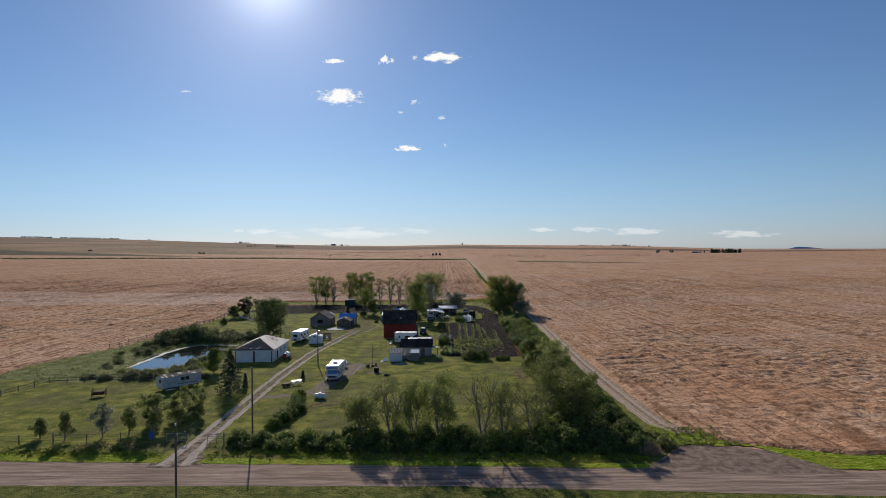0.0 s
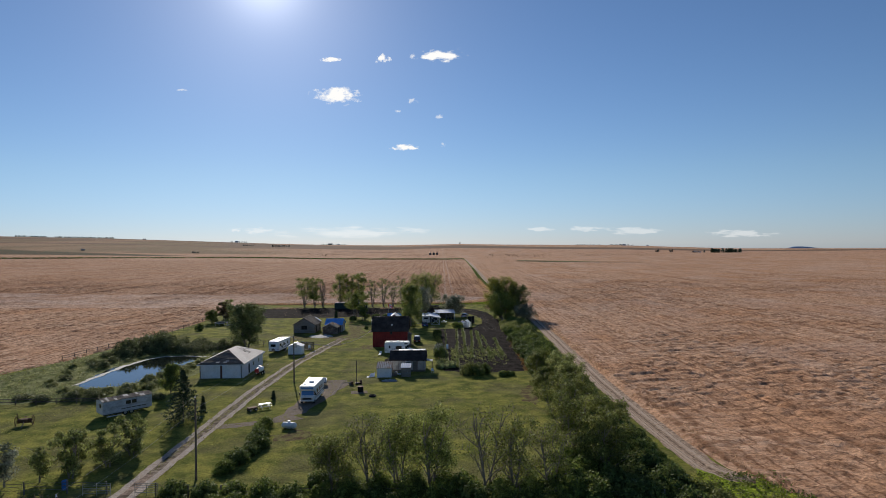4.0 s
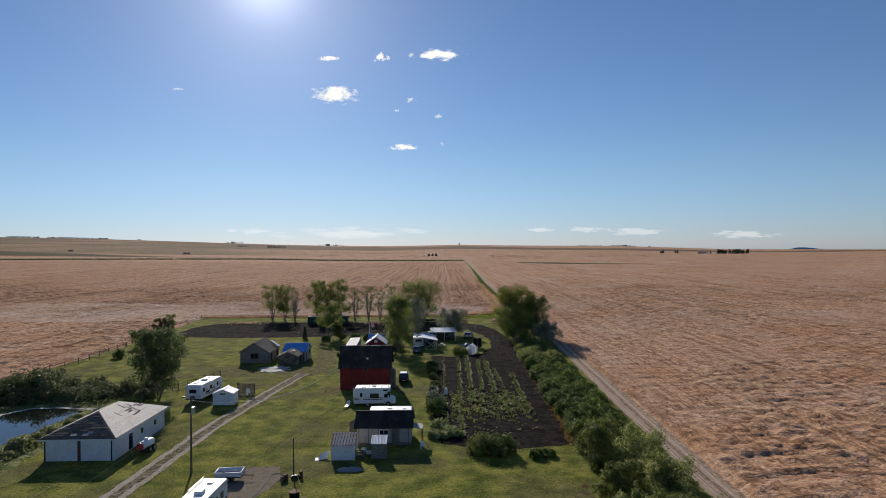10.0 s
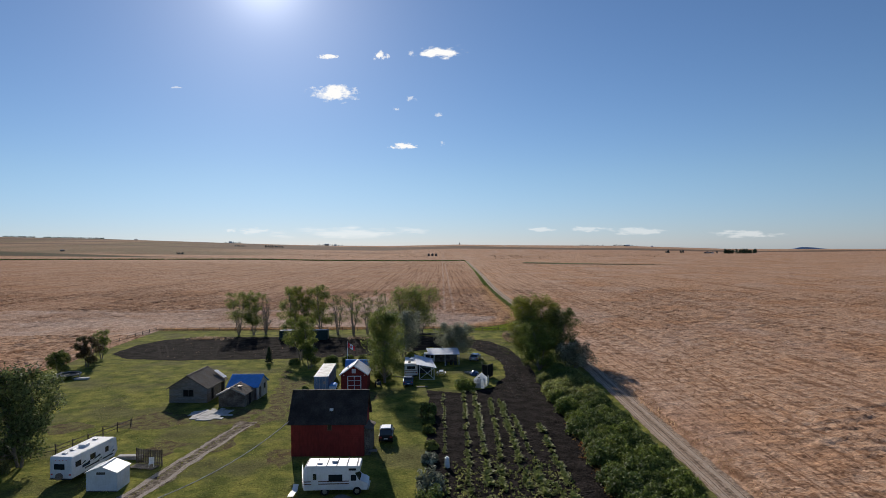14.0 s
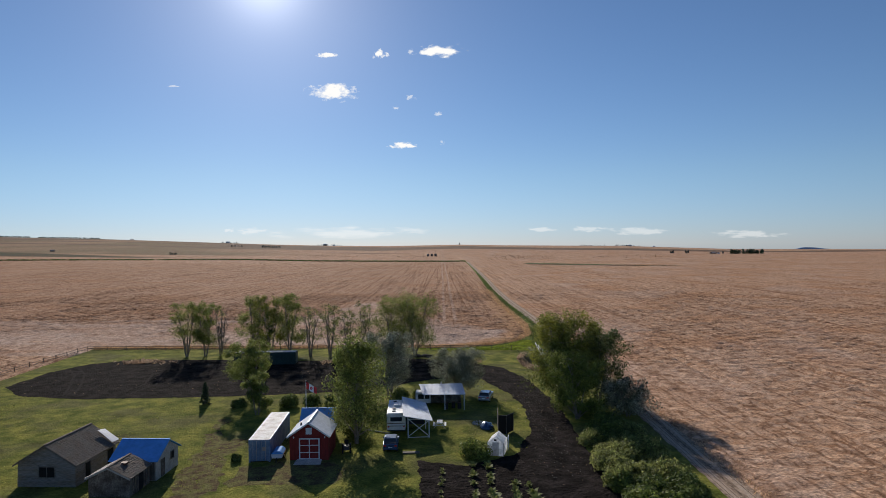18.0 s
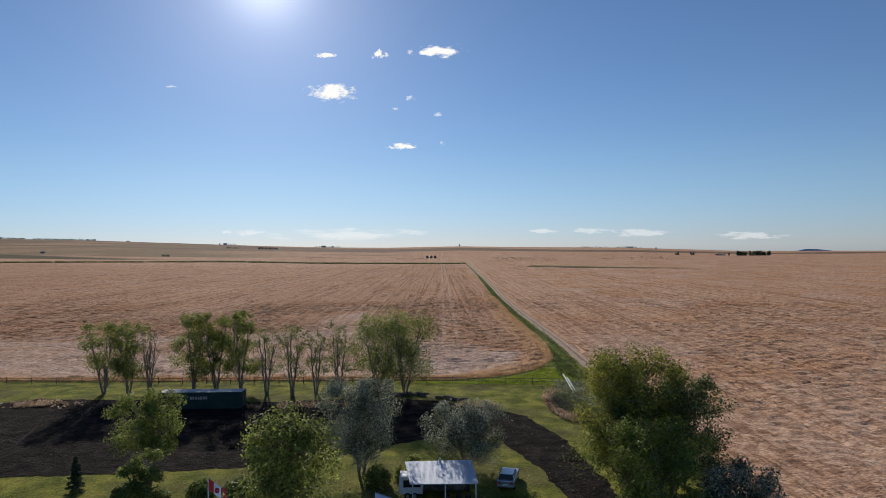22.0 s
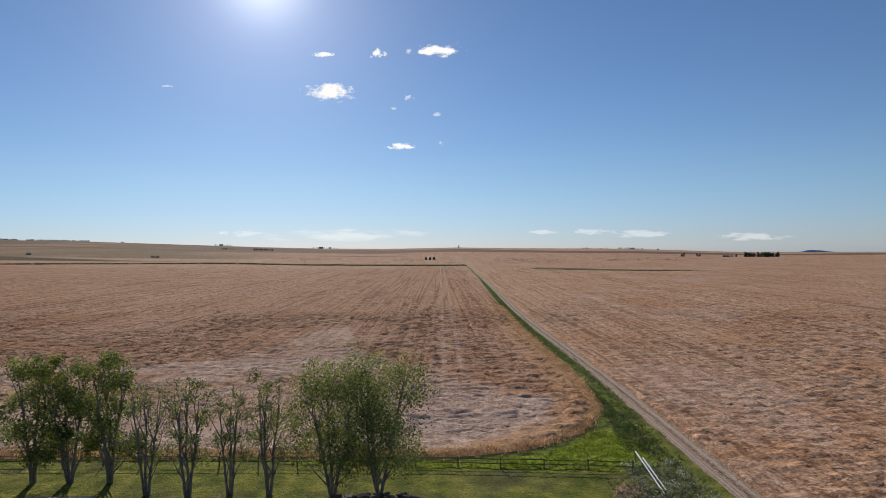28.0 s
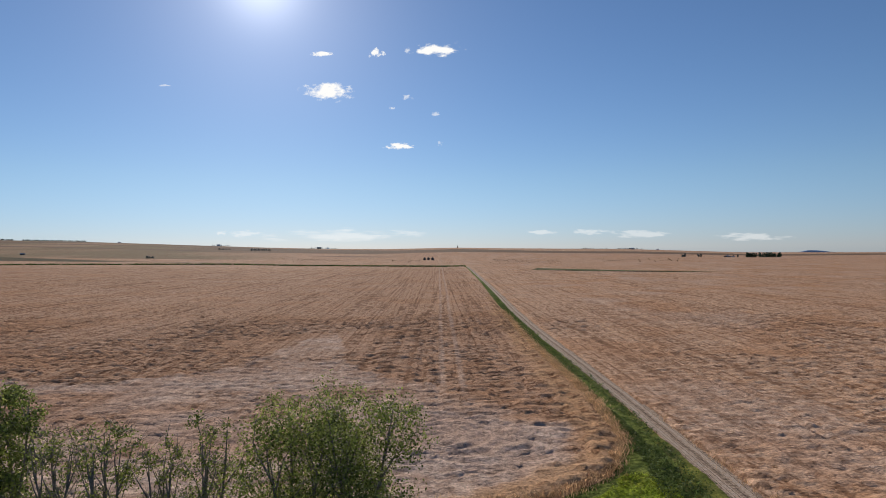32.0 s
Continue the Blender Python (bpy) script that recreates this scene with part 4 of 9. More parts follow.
def grow(rng, h, r, bare, clumps, stems, lean=0.12):
    """Skeleton of a broad-leaved tree: limbs, and the centres of its leaf clumps."""
    lines, tips, sizes = [], [], []
    for s in range(stems):
        ang = math.tau * s / stems + rng.uniform(-0.5, 0.5)
        off = r * (0.42 if stems > 1 else 0.04)
        base = np.array([math.cos(ang), math.sin(ang), 0]) * (0.18 * (stems > 1))
        top = np.array([math.cos(ang) * off, math.sin(ang) * off, h * rng.uniform(0.80, 0.93)])
        r0 = 0.020 * h / math.sqrt(stems) + 0.03
        pts, k = [base - (0, 0, 0.15)], 5
        for i in range(1, k + 1):
            t = i / k
            pts.append(base + (top - base) * t + rng.normal(0, lean * h * 0.06, 3) * (1, 1, 0.2))
        for i in range(k):
            lines.append((pts[i], pts[i + 1], r0 * (1 - 0.8 * i / k), r0 * (1 - 0.8 * (i + 1) / k)))
        n = clumps // stems
        lobes = []
        for c in range(max(6, n // 4)):                  # the crown hangs together in lobes, with gaps between them
            zt = bare + 0.10 + (0.86 - bare) * (c + rng.uniform(0.1, 0.9)) / max(6, n // 4)
            prof = math.sin(math.pi * min(1, max(0.0, (zt - bare) / (1 - bare)) * 0.77 + 0.20)) ** 0.65
            rad = r * prof * rng.uniform(0.20, 0.66)
            th = c * 2.4 + rng.uniform(-0.6, 0.6)
            ctr = np.array([top[0] * zt + math.cos(th) * rad, top[1] * zt + math.sin(th) * rad, h * zt])
            zb = max(bare * 0.6, zt - 0.25) / 0.92
            i = min(int(zb * k), k - 1)
            root = pts[i] + (pts[i + 1] - pts[i]) * min(1, max(0, zb * k - i))
            mid = (root + ctr) / 2 + rng.normal(0, 0.06 * r, 3) + (0, 0, 0.04 * r)
            lines += [(root, mid, 0.05 + 0.004 * h, 0.04), (mid, ctr, 0.04, 0.022)]
            lobes.append((ctr, r * rng.uniform(0.30, 0.48) * (0.55 + 0.45 * prof)))
        for c in range(n):
            ctr, lr = lobes[c % len(lobes)]
            d = rng.normal(0, 1, 3)
            d[2] = d[2] * 0.8 + 0.25
            d /= np.linalg.norm(d)
            tip = ctr + d * lr * rng.uniform(0.55, 1.05) * (1, 1, 0.9)
            tip[2] = min(max(tip[2], h * bare * 0.8), h * 1.02)
            lines.append((ctr, tip, 0.02, 0.008))
            tips += [tip, ctr * 0.45 + tip * 0.55]
            sizes += [lr * rng.uniform(0.20, 0.36) + 0.07, lr * rng.uniform(0.26, 0.42) + 0.06]
    return lines, np.array(tips), np.array(sizes)


def tree_meshes(seed, h, r, bare=0.2, clumps=60, leaves=45, size=0.16, stems=1, twigs=0):
    rng = np.random.default_rng(seed)
    lines, tips, sizes = grow(rng, h, r, bare, clumps, stems)
    for i in range(twigs):
        t = tips[rng.integers(len(tips))]
        d = rng.normal(0, 1, 3) * (1, 1, 0.5) + (0, 0, 0.9)
        lines.append((t, t + d / np.linalg.norm(d) * rng.uniform(0.5, 1.5), 0.022, 0.007))
    return limb_mesh(lines), leaf_cloud(rng, tips, sizes, int(leaves * 1.35) if leaves > 1 else 1, size * 0.82)


def plant(name, seed, x, y, h, r, leaf, label, bare=0.2, clumps=60, leaves=45, size=0.16, stems=1, twigs=0, category="tree", group=""):
    ob = thing(name, x, y, 0.03, 0, label, category, group)
    (tv, tf), (lv, lf) = tree_meshes(seed, h, r, bare, clumps, leaves, size, stems, twigs)
    t = new("trunk", raw_mesh("trunk", tv, tf, BARK, True))
    t.parent = ob
    if leaves:
        c = new("crown", raw_mesh("crown", lv, lf, leaf))
        c.parent = ob
    return ob


def shrub(name, seed, x, y, h, r, leaf, label, clumps=26, leaves=60, size=0.13, group="", category="shrub"):
    """A bush leafed to the ground, on several short stems."""
    rng = np.random.default_rng(seed)
    th, rr = rng.uniform(0, math.tau, clumps), np.sqrt(rng.uniform(0, 1, clumps)) * 0.85
    top = (1 - rr ** 2 * 0.55) * rng.uniform(0.55, 1.0, clumps)
    tips = np.stack([np.cos(th) * rr * r, np.sin(th) * rr * r, np.maximum(0.12, top - 0.12) * h], -1)
    low = tips * (1.02, 1.02, 0.45)
    lines = [((0.1 * math.cos(t), 0.1 * math.sin(t), -0.1), p, 0.035, 0.01) for t, p in zip(th, tips)]
    allc = np.concatenate([tips, low])
    lv, lf = leaf_cloud(rng, allc, np.full(len(allc), 0.16 * r + 0.10), leaves, size, flat=0.8)
    lv[:, 2] = np.maximum(lv[:, 2], 0.0)
    ob = thing(name, x, y, 0.03, 0, label, category, group)
    tv, tf = limb_mesh(lines, 4)
    for nm, me in (("stem", raw_mesh("stem", tv, tf, BARK)), ("crown", raw_mesh("crown", lv, lf, leaf))):
        o = new(nm, me)
        o.parent = ob
    return ob


def spruce(seed, x, y, h, r, label):
    """A conifer: one straight trunk, whorls of drooping boughs with needles."""
    rng = np.random.default_rng(seed)
    lines, cent, sz = [((0, 0, -0.1), (0, 0, h * 0.97), 0.016 * h, 0.01)], [], []
    n = int(h * 14)
    for i in range(n):
        t = (i + rng.uniform(0, 1)) / n
        z = h * (0.06 + 0.92 * t)
        rad = r * (1 - t) ** 0.85 * rng.uniform(0.65, 1.08) + 0.06
        th = i * 2.4 + rng.uniform(-0.4, 0.4)
        tip = np.array([math.cos(th) * rad, math.sin(th) * rad, z - 0.22 * rad])
        lines.append(((0, 0, z), tip, 0.02, 0.006))
        for k in (0.35, 0.65, 0.95):
            cent.append(np.array([0, 0, z]) * (1 - k) + tip * k)
            sz.append(0.05 + 0.10 * rad)
    ob = thing("spruce_tree", x, y, 0.03, 0, label, "tree")
    tv, tf = limb_mesh(lines, 5)
    lv, lf = leaf_cloud(rng, np.array(cent), np.array(sz), 26, 0.10, flat=0.4)
    for nm, me in (("trunk", raw_mesh("trunk", tv, tf, BARK, True)), ("crown", raw_mesh("crown", lv, lf, NEEDLES))):
        o = new(nm, me)
        o.parent = ob


# poplar row along the back fence
plant("poplar_tree", 1, -4.4, 277, 13.7, 6.9, LEAF_POPLAR, "tall green poplar with two leaning grey trunks by the rail fence", 0.12, 170, 46, 0.12, 3, 80)
plant("poplar_tree", 2, -9.0, 276.5, 13.2, 6.0, LEAF_POPLAR, "green poplar with a forked trunk by the rail fence", 0.14, 120, 46, 0.12, 3, 70)
plant("poplar_tree", 3, -56.6, 279.4, 12.6, 5.2, LEAF_POPLAR, "green poplar with a leaning trunk at the end of the row", 0.14, 88, 42, 0.13, 3, 50)
plant("poplar_tree", 4, -52.4, 279.4, 12.2, 4.0, LEAF_POPLAR, "narrow green poplar on several thin trunks", 0.12, 84, 48, 0.125, 3, 40)
plant("bare_tree", 5, -49.2, 280.4, 10.8, 2.6, LEAF_POPLAR, "dead leafless poplar stems", 0.15, 72, 1, 0.12, 5, 280)
plant("poplar_tree", 6, -41.9, 281.3, 13.6, 4.6, LEAF_POPLAR, "green poplar behind the steel container", 0.12, 104, 42, 0.135, 3, 50)
plant("poplar_tree", 7, -37.9, 281.3, 13.4, 4.4, LEAF_MIXED, "yellowing poplar behind the steel container", 0.10, 104, 42, 0.135, 3, 40)
plant("poplar_tree", 8, -33.6, 281.2, 14.0, 4.4, LEAF_POPLAR, "tall green poplar behind the steel container", 0.12, 100, 42, 0.135, 3, 50)
plant("bare_tree", 9, -28.0, 277.6, 11.4, 3.2, LEAF_POPLAR, "thin poplar with few remaining leaves", 0.2, 84, 9, 0.12, 3, 300)
plant("bare_tree", 10, -23.4, 276.4, 12.0, 3.1, LEAF_POPLAR, "thin half-bare poplar with a bent trunk", 0.2, 84, 13, 0.12, 3, 260)
plant("bare_tree", 11, -19.6, 277.6, 10.4, 2.6, LEAF_POPLAR, "thin bare poplar with few leaves", 0.22, 72, 10, 0.12, 3, 260)
plant("bare_tree", 12, -15.6, 277.4, 12.0, 3.4, LEAF_POPLAR, "thin half-bare poplar beside the fence", 0.2, 84, 13, 0.12, 3, 260)
# trees round the farm buildings
plant("poplar_tree", 20, -47.4, 172, 11.5, 5.0, LEAF_GROVE, "broad dark green poplar beside a white camper", 0.14, 130, 46, 0.18, 2, 20)
plant("poplar_tree", 21, -9.2, 214.5, 13.2, 5.0, LEAF_POPLAR, "dense green poplar beside the small red workshop", 0.12, 130, 58, 0.14, 1, 10)
plant("poplar_tree", 22, -29.8, 238.5, 9.4, 3.6, LEAF_POPLAR, "loose green poplar beside the tilled plot", 0.22, 84, 65, 0.125, 2, 15)
plant("poplar_tree", 23, -25.8, 228.5, 6.0, 2.3, LEAF_POPLAR, "young green poplar on the lawn", 0.08, 46, 55, 0.13, 2, 10)
plant("silver_tree", 24, -7.0, 238.5, 10.6, 4.7, LEAF_SILVER, "grey silver-leaved poplar behind a camper", 0.14, 120, 85, 0.11, 2, 20)
plant("silver_tree", 25, 4.4, 240.5, 7.4, 4.2, LEAF_SILVER, "round grey-leaved olive tree behind the open shed", 0.18, 110, 85, 0.105, 2, 20)
plant("poplar_tree", 26, 20.6, 234, 13.6, 6.2, LEAF_MIXED, "large poplar turning yellow beside the field track", 0.05, 260, 66, 0.135, 3, 30)
plant("poplar_tree", 27, 26.4, 235, 11.0, 4.8, LEAF_GROVE, "dark poplar with a spreading crown beside the field track", 0.08, 170, 58, 0.14, 3, 30)
plant("poplar_tree", 28, 20.8, 224.5, 9.0, 4.4, LEAF_HEDGE, "bushy green willow at the hedge end", 0.06, 90, 85, 0.12, 3, 15)
plant("silver_tree", 29, 28.2, 225.5, 5.0, 4.2, LEAF_SILVER, "low spreading grey-leaved olive tree", 0.1, 80, 60, 0.12, 3, 20)
plant("yard_tree", 30, -47, 127.5, 5.0, 2.3, LEAF_POPLAR, "small green tree beside the pond", 0.08, 64, 45, 0.13, 1, 15)
LEAF_MAROON = leaf_material("maroon_leaves", (0.115, 0.080, 0.048), (0.15, 0.13, 0.055), 0.3)
plant("yard_tree", 31, -73.9, 233, 6.2, 2.6, LEAF_MAROON, "brownish maroon tree by the rail fence", 0.1, 60, 55, 0.14, 2, 10)
plant("yard_tree", 33, -75.8, 226.5, 4.2, 2.7, LEAF_OLIVE, "low broad olive-green tree by the rail fence", 0.06, 60, 50, 0.13, 3, 15)
plant("yard_tree", 32, -76.2, 243, 6.6, 2.4, LEAF_POPLAR, "thin green tree by the rail fence", 0.15, 44, 45, 0.13, 2, 10)
spruce(40, -37.3, 109.2, 7.7, 3.3, "tall dark spruce beside the driveway")
spruce(41, -36.0, 235.4, 3.6, 0.9, "young spruce on the lawn edge")
spruce(42, -36.1, 113.6, 2.7, 0.55, "small slim spruce on the lawn")
spruce(43, -27.4, 121.3, 1.6, 0.45, "small slim spruce beside the driveway")
# young orchard trees by the road
for k, (x, y, h, r) in enumerate([(-54.6, 84.4, 2.6, 1.5), (-50.9, 83.8, 3.6, 1.7), (-46.4, 84.8, 4.3, 2.1), (-43.4, 86.0, 3.4, 1.8)]):
    plant("orchard_tree", 50 + k, x, y, h, r, (LEAF_YOUNG, LEAF_YOUNG, LEAF_SILVER, LEAF_YOUNG)[k], "young round fruit tree on the lawn", 0.2, 40, 26, 0.11, 1, 12, group="young fruit trees")
for k, (x, y, h, r) in enumerate([(-40.6, 87.0, 5.4, 2.0), (-38.4, 90.6, 4.2, 2.0), (-37.6, 94.5, 3.9, 2.1), (-42.2, 90.8, 4.2, 1.8), (-39.6, 97.6, 3.8, 2.3)]):
    plant("yard_tree", 60 + k, x, y, h, r, LEAF_YOUNG, "leafy green tree in a clump beside the driveway", 0.12, 60, 26, 0.125, 2, 20)
# windbreak behind the road
for k, (x, y, h, r, leaf, n, cat) in enumerate([(-10.9, 82.5, 6.2, 2.3, LEAF_OLIVE, 34, 20), (-7.2, 82.6, 8.2, 2.7, LEAF_OLIVE, 14, 60), (-4.2, 82.4, 7.6, 2.2, LEAF_POPLAR, 30, 30), (-0.9, 82.8, 8.2, 2.7, LEAF_POPLAR, 44, 20),
                                                (5.0, 82.0, 8.9, 2.9, LEAF_OLIVE, 8, 110), (7.6, 81.6, 7.6, 2.3, LEAF_OLIVE, 22, 60), (11.4, 81.6, 6.8, 2.4, LEAF_OLIVE, 14, 70), (15.5, 92, 7.4, 2.8, LEAF_OLIVE, 40, 20),
                                                (18.0, 86, 7.2, 3.2, LEAF_OLIVE, 55, 10), (20.8, 96, 6.0, 3.0, LEAF_OLIVE, 50, 10), (17.5, 104, 6.5, 2.8, LEAF_OLIVE, 40, 20), (20.4, 112, 5.6, 3.0, LEAF_OLIVE, 50, 10),
                                                (17.0, 114, 5.4, 2.4, LEAF_OLIVE, 42, 10), (18.4, 134, 5.4, 2.5, LEAF_OLIVE, 46, 10), (21.6, 129.5, 5.6, 3.1, LEAF_YOUNG, 48, 20), (17.6, 123, 4.6, 2.0, LEAF_OLIVE, 40, 10), (21.6, 122, 5.4, 2.8, LEAF_YOUNG, 50, 10)]):
    plant("windbreak_tree", 80 + k, x, y, h, r * (1.4 if k < 8 else 1.15), leaf, "half-bare tree in the windbreak" if n < 20 else "leafy tree in the windbreak", 0.16, 72, int(n * 1.05), 0.115, 3, cat, group="windbreak trees")

# shrubs: a few shapes, repeated
protos = []
for k in range(5):
    protos.append(shrub("hedge_shrub", 120 + k, 0, -200 - 6 * k, 2.4, 1.9, LEAF_HEDGE if k % 2 else LEAF_DARK, "dense dark green hedge shrub", 34, 40, 0.145, "hedge along the field track"))
pale_protos = [shrub("hedge_shrub", 140 + k, 0, -240 - 6 * k, 2.5, 2.0, LEAF_YOUNG, "bright yellow-green willow shrub in the hedge", 34, 44, 0.13, "hedge along the field track") for k in range(2)]
rng = random.Random(7)


def place(proto, x, y, s=1.0, sz=1.0, label="", group=""):
    ob = copy_thing(proto, pose(x, y, 0.02, 0, 0, rng.uniform(0, 360)))
    ob.scale = (s, s, s * sz)
    if label:
        ob["label"] = label
    if group:
        ob["group"] = group
    return ob


for y in np.arange(78, 216, 2.35):                       # field-track hedge
    for x in (19.2, 21.6, 24.0):
        if 84 < y < 134 and x < 20:
            continue
        kinds = pale_protos if y > 198 or 124 < y < 140 and x > 23 else protos
        place(kinds[rng.randrange(len(kinds))], x + 0.012 * (y - 120) * (1 if y > 120 else 0.3) + rng.uniform(-0.6, 0.6), y + rng.uniform(-1, 1), rng.uniform(0.7, 1.0), rng.uniform(0.8, 1.15))
for y in np.arange(86, 214, 2.1):                        # lower growth at the foot of the hedge, towards the track
    place(protos[rng.randrange(5)], 25.7 + 0.012 * (y - 120) * (1 if y > 120 else 0.3) + rng.uniform(-0.3, 0.3), y + rng.uniform(-0.8, 0.8), rng.uniform(0.45, 0.65), rng.uniform(0.8, 1.1), "low leafy shrub at the foot of the hedge")
for x, y in ((13.2, 82.4), (15.4, 80.2), (17.6, 82.0), (15.0, 84.6), (17.2, 86.4), (14.2, 87.6), (16.6, 89.4), (19.2, 79.2), (13.0, 79.4), (19.4, 88.4)):
    place(protos[rng.randrange(5)], x, y, rng.uniform(0.85, 1.1), rng.uniform(1.0, 1.3), "dark shrub filling the corner of the windbreak")
for k in range(17):                               # low hedge behind the road
    x = -27.0 + k * 3.0
    place(protos[rng.randrange(5)], x + rng.uniform(-0.6, 0.6), 79.8 - 0.06 * x + rng.uniform(-0.6, 0.6), rng.uniform(0.72, 0.9), rng.uniform(0.85, 1.05), "dark leafy shrub in the roadside hedge", "hedge behind the road")
    # extra low row, added to darken the grass where the hedge's shadow falls
    place(protos[rng.randrange(5)], x + 1.5 + rng.uniform(-0.5, 0.5), 77.7 - 0.06 * x + rng.uniform(-0.4, 0.4), rng.uniform(0.6, 0.75), rng.uniform(0.7, 0.9), "low shrub added for the shaded grass before the roadside hedge", "hedge behind the road")
    if x > -14:
        place(protos[rng.randrange(5)], x + rng.uniform(-0.6, 0.6), 82.2 - 0.06 * x + rng.uniform(-0.8, 0.8), rng.uniform(0.75, 0.95), 1.0, "dark leafy shrub in the roadside hedge", "hedge behind the road")
for k in range(7):                                # hedge beside the motorhome
    place(protos[rng.randrange(5)], -23.9 + (k * 0.25 if k < 4 else 0.2 - 0.3 * (k - 3)) + rng.uniform(-0.4, 0.4), 88.5 + k * 2.9, rng.uniform(0.6, 0.8), rng.uniform(0.9, 1.1), "leafy green shrub in the short hedge", "hedge on the lawn")
for p in protos:                                  # the patterns themselves join the hedge
    p.matrix_basis = pose(23.5 + rng.uniform(-1, 1), 212 + 2 * protos.index(p), 0.02)
for p, y in zip(pale_protos, (208, 214)):
    p.matrix_basis = pose(25.4, y, 0.02)
reeds = []
for k in range(4):
    reeds.append(shrub("willow_shrub", 140 + k, -74 + 2 * k, 186 - 3 * k, 2.6, 2.2, LEAF_BANKDARK, "dark willow shrub on the pond bank", 26, 60, 0.13, "pond bank shrubs"))
for x, y, s, z in [(-72, 171, 1.6, 1.1), (-68, 173, 1.7, 1.2), (-66, 168, 1.2, 0.9), (-61, 168.5, 1.0, 0.85), (-57, 167.8, 0.9, 0.85), (-63.5, 170, 1.2, 0.9), (-59, 170.5, 1.1, 0.85), (-55, 171, 1.0, 0.8), (-69.5, 168, 1.2, 0.95), (-74.5, 173, 1.2, 1.0), (-71.5, 163, 1.1, 1.0), (-64, 174, 1.2, 1.0), (-61, 177, 1.0, 1.0), (-58, 173, 1.1, 0.9), (-54.5, 174, 1.0, 1.0), (-51, 176, 0.9, 1.2), (-49, 170, 0.8, 0.9), (-74, 166, 1.4, 1.2), (-72.5, 157, 0.7, 0.8),
                   (-72, 151, 0.9, 0.8), (-74.5, 154, 0.6, 0.7), (-72.5, 140, 0.6, 0.7), (-77, 163, 0.7, 0.8), (-66, 122.5, 0.7, 0.7), (-62, 123, 0.8, 0.8), (-58, 123.5, 0.8, 0.8), (-70, 123.5, 0.7, 0.6), (-53.5, 124.5, 0.8, 0.8),
                   (-46.8, 122.8, 0.6, 0.7), (-48.2, 164, 0.9, 0.8)]:
    place(reeds[rng.randrange(4)], x + rng.uniform(-0.5, 0.5), y + rng.uniform(-0.5, 0.5), s, z)
lights = []
for k in range(3):
    lights.append(shrub("sallow_shrub", 150 + k, -54.6 + k, 136 + 4 * k, 1.7, 1.5, LEAF_BANK, "low yellow-green sallow shrub on the pond bank", 26, 50, 0.12, "pale bank shrubs"))
for x, y, s in [(-63.5, 127.5, 0.8), (-60.5, 127, 0.9), (-57.5, 128, 0.8), (-55, 129.5, 1.0), (-52.8, 131.5, 0.9), (-66.5, 128.5, 0.7), (-51.5, 136.5, 0.8), (-53.4, 134.5, 0.7), (-53.6, 139, 0.65), (-53.2, 143, 0.7), (-53.0, 147.5, 0.75), (-52.6, 157, 0.6), (-51.6, 141, 0.6), (-51.2, 145, 0.6), (-52.2, 150, 0.8), (-52, 154.5, 0.7), (-71, 134, 0.6), (-75.5, 145, 0.7), (-77.5, 151, 0.7), (-77, 157, 0.7), (-74, 136, 0.6)]:
    place(lights[rng.randrange(3)], x + rng.uniform(-0.5, 0.5), y + rng.uniform(-0.5, 0.5), s, 0.85)


# ---- buildings ----
def opening(parent, name, x0, x1, z0, z1, y, frame_mat, pane_mat, face="-y", bars=0, bar_h=0, label="", w=0.08, depth=0.06):
    """A framed window or door on a wall: a frame, and a pane or leaf set back inside it. face: the side that it looks to."""
    def put(a0, a1, c0, c1, d0, d1, bm=None):
        if face == "-y":
            return box(a0, a1, y - d1, y - d0, c0, c1, bm)
        if face == "+x":
            return box(y + d0, y + d1, a0, a1, c0, c1, bm)
        if face == "-x":
            return box(y - d1, y - d0, a0, a1, c0, c1, bm)
        return box(a0, a1, y + d0, y + d1, c0, c1, bm)
    bm = put(x0, x1, z0, z0 + w, 0.0, depth)
    put(x0, x1, z1 - w, z1, 0.0, depth, bm)
    put(x0, x0 + w, z0 + w, z1 - w, 0.0, depth, bm)
    put(x1 - w, x1, z0 + w, z1 - w, 0.0, depth, bm)
    fr = part(name, bm, frame_mat, parent, label)
    for k in range(bars):
        c = x0 + (x1 - x0) * (k + 1) / (bars + 1)
        part("mullion", put(c - w / 3, c + w / 3, z0 + w, z1 - w, 0.0, depth * 0.9), frame_mat, fr)
    for k in range(bar_h):
        c = z0 + (z1 - z0) * (k + 1) / (bar_h + 1)
        part("transom", put(x0 + w, x1 - w, c - w / 3, c + w / 3, 0.0, depth * 0.8), frame_mat, fr)
    # an open doorway gets a black panel here for its unlit inside
    part("pane" if "window" in name else "leaf", put(x0 + w, x1 - w, z0 + w, z1 - w, 0.003, depth * 0.4), pane_mat, fr)
    return fr


def gable_walls(w, d, eave, ridge, along="y", bm=None):
    """Closed body of a gabled building, front at y = 0."""
    if along == "y":
        return prism([(-w / 2, 0), (w / 2, 0), (w / 2, eave), (0, ridge), (-w / 2, eave)], "y", 0, d, bm)
    return prism([(0, 0), (d, 0), (d, eave), (d / 2, ridge), (0, eave)], "x", -w / 2, w / 2, bm)


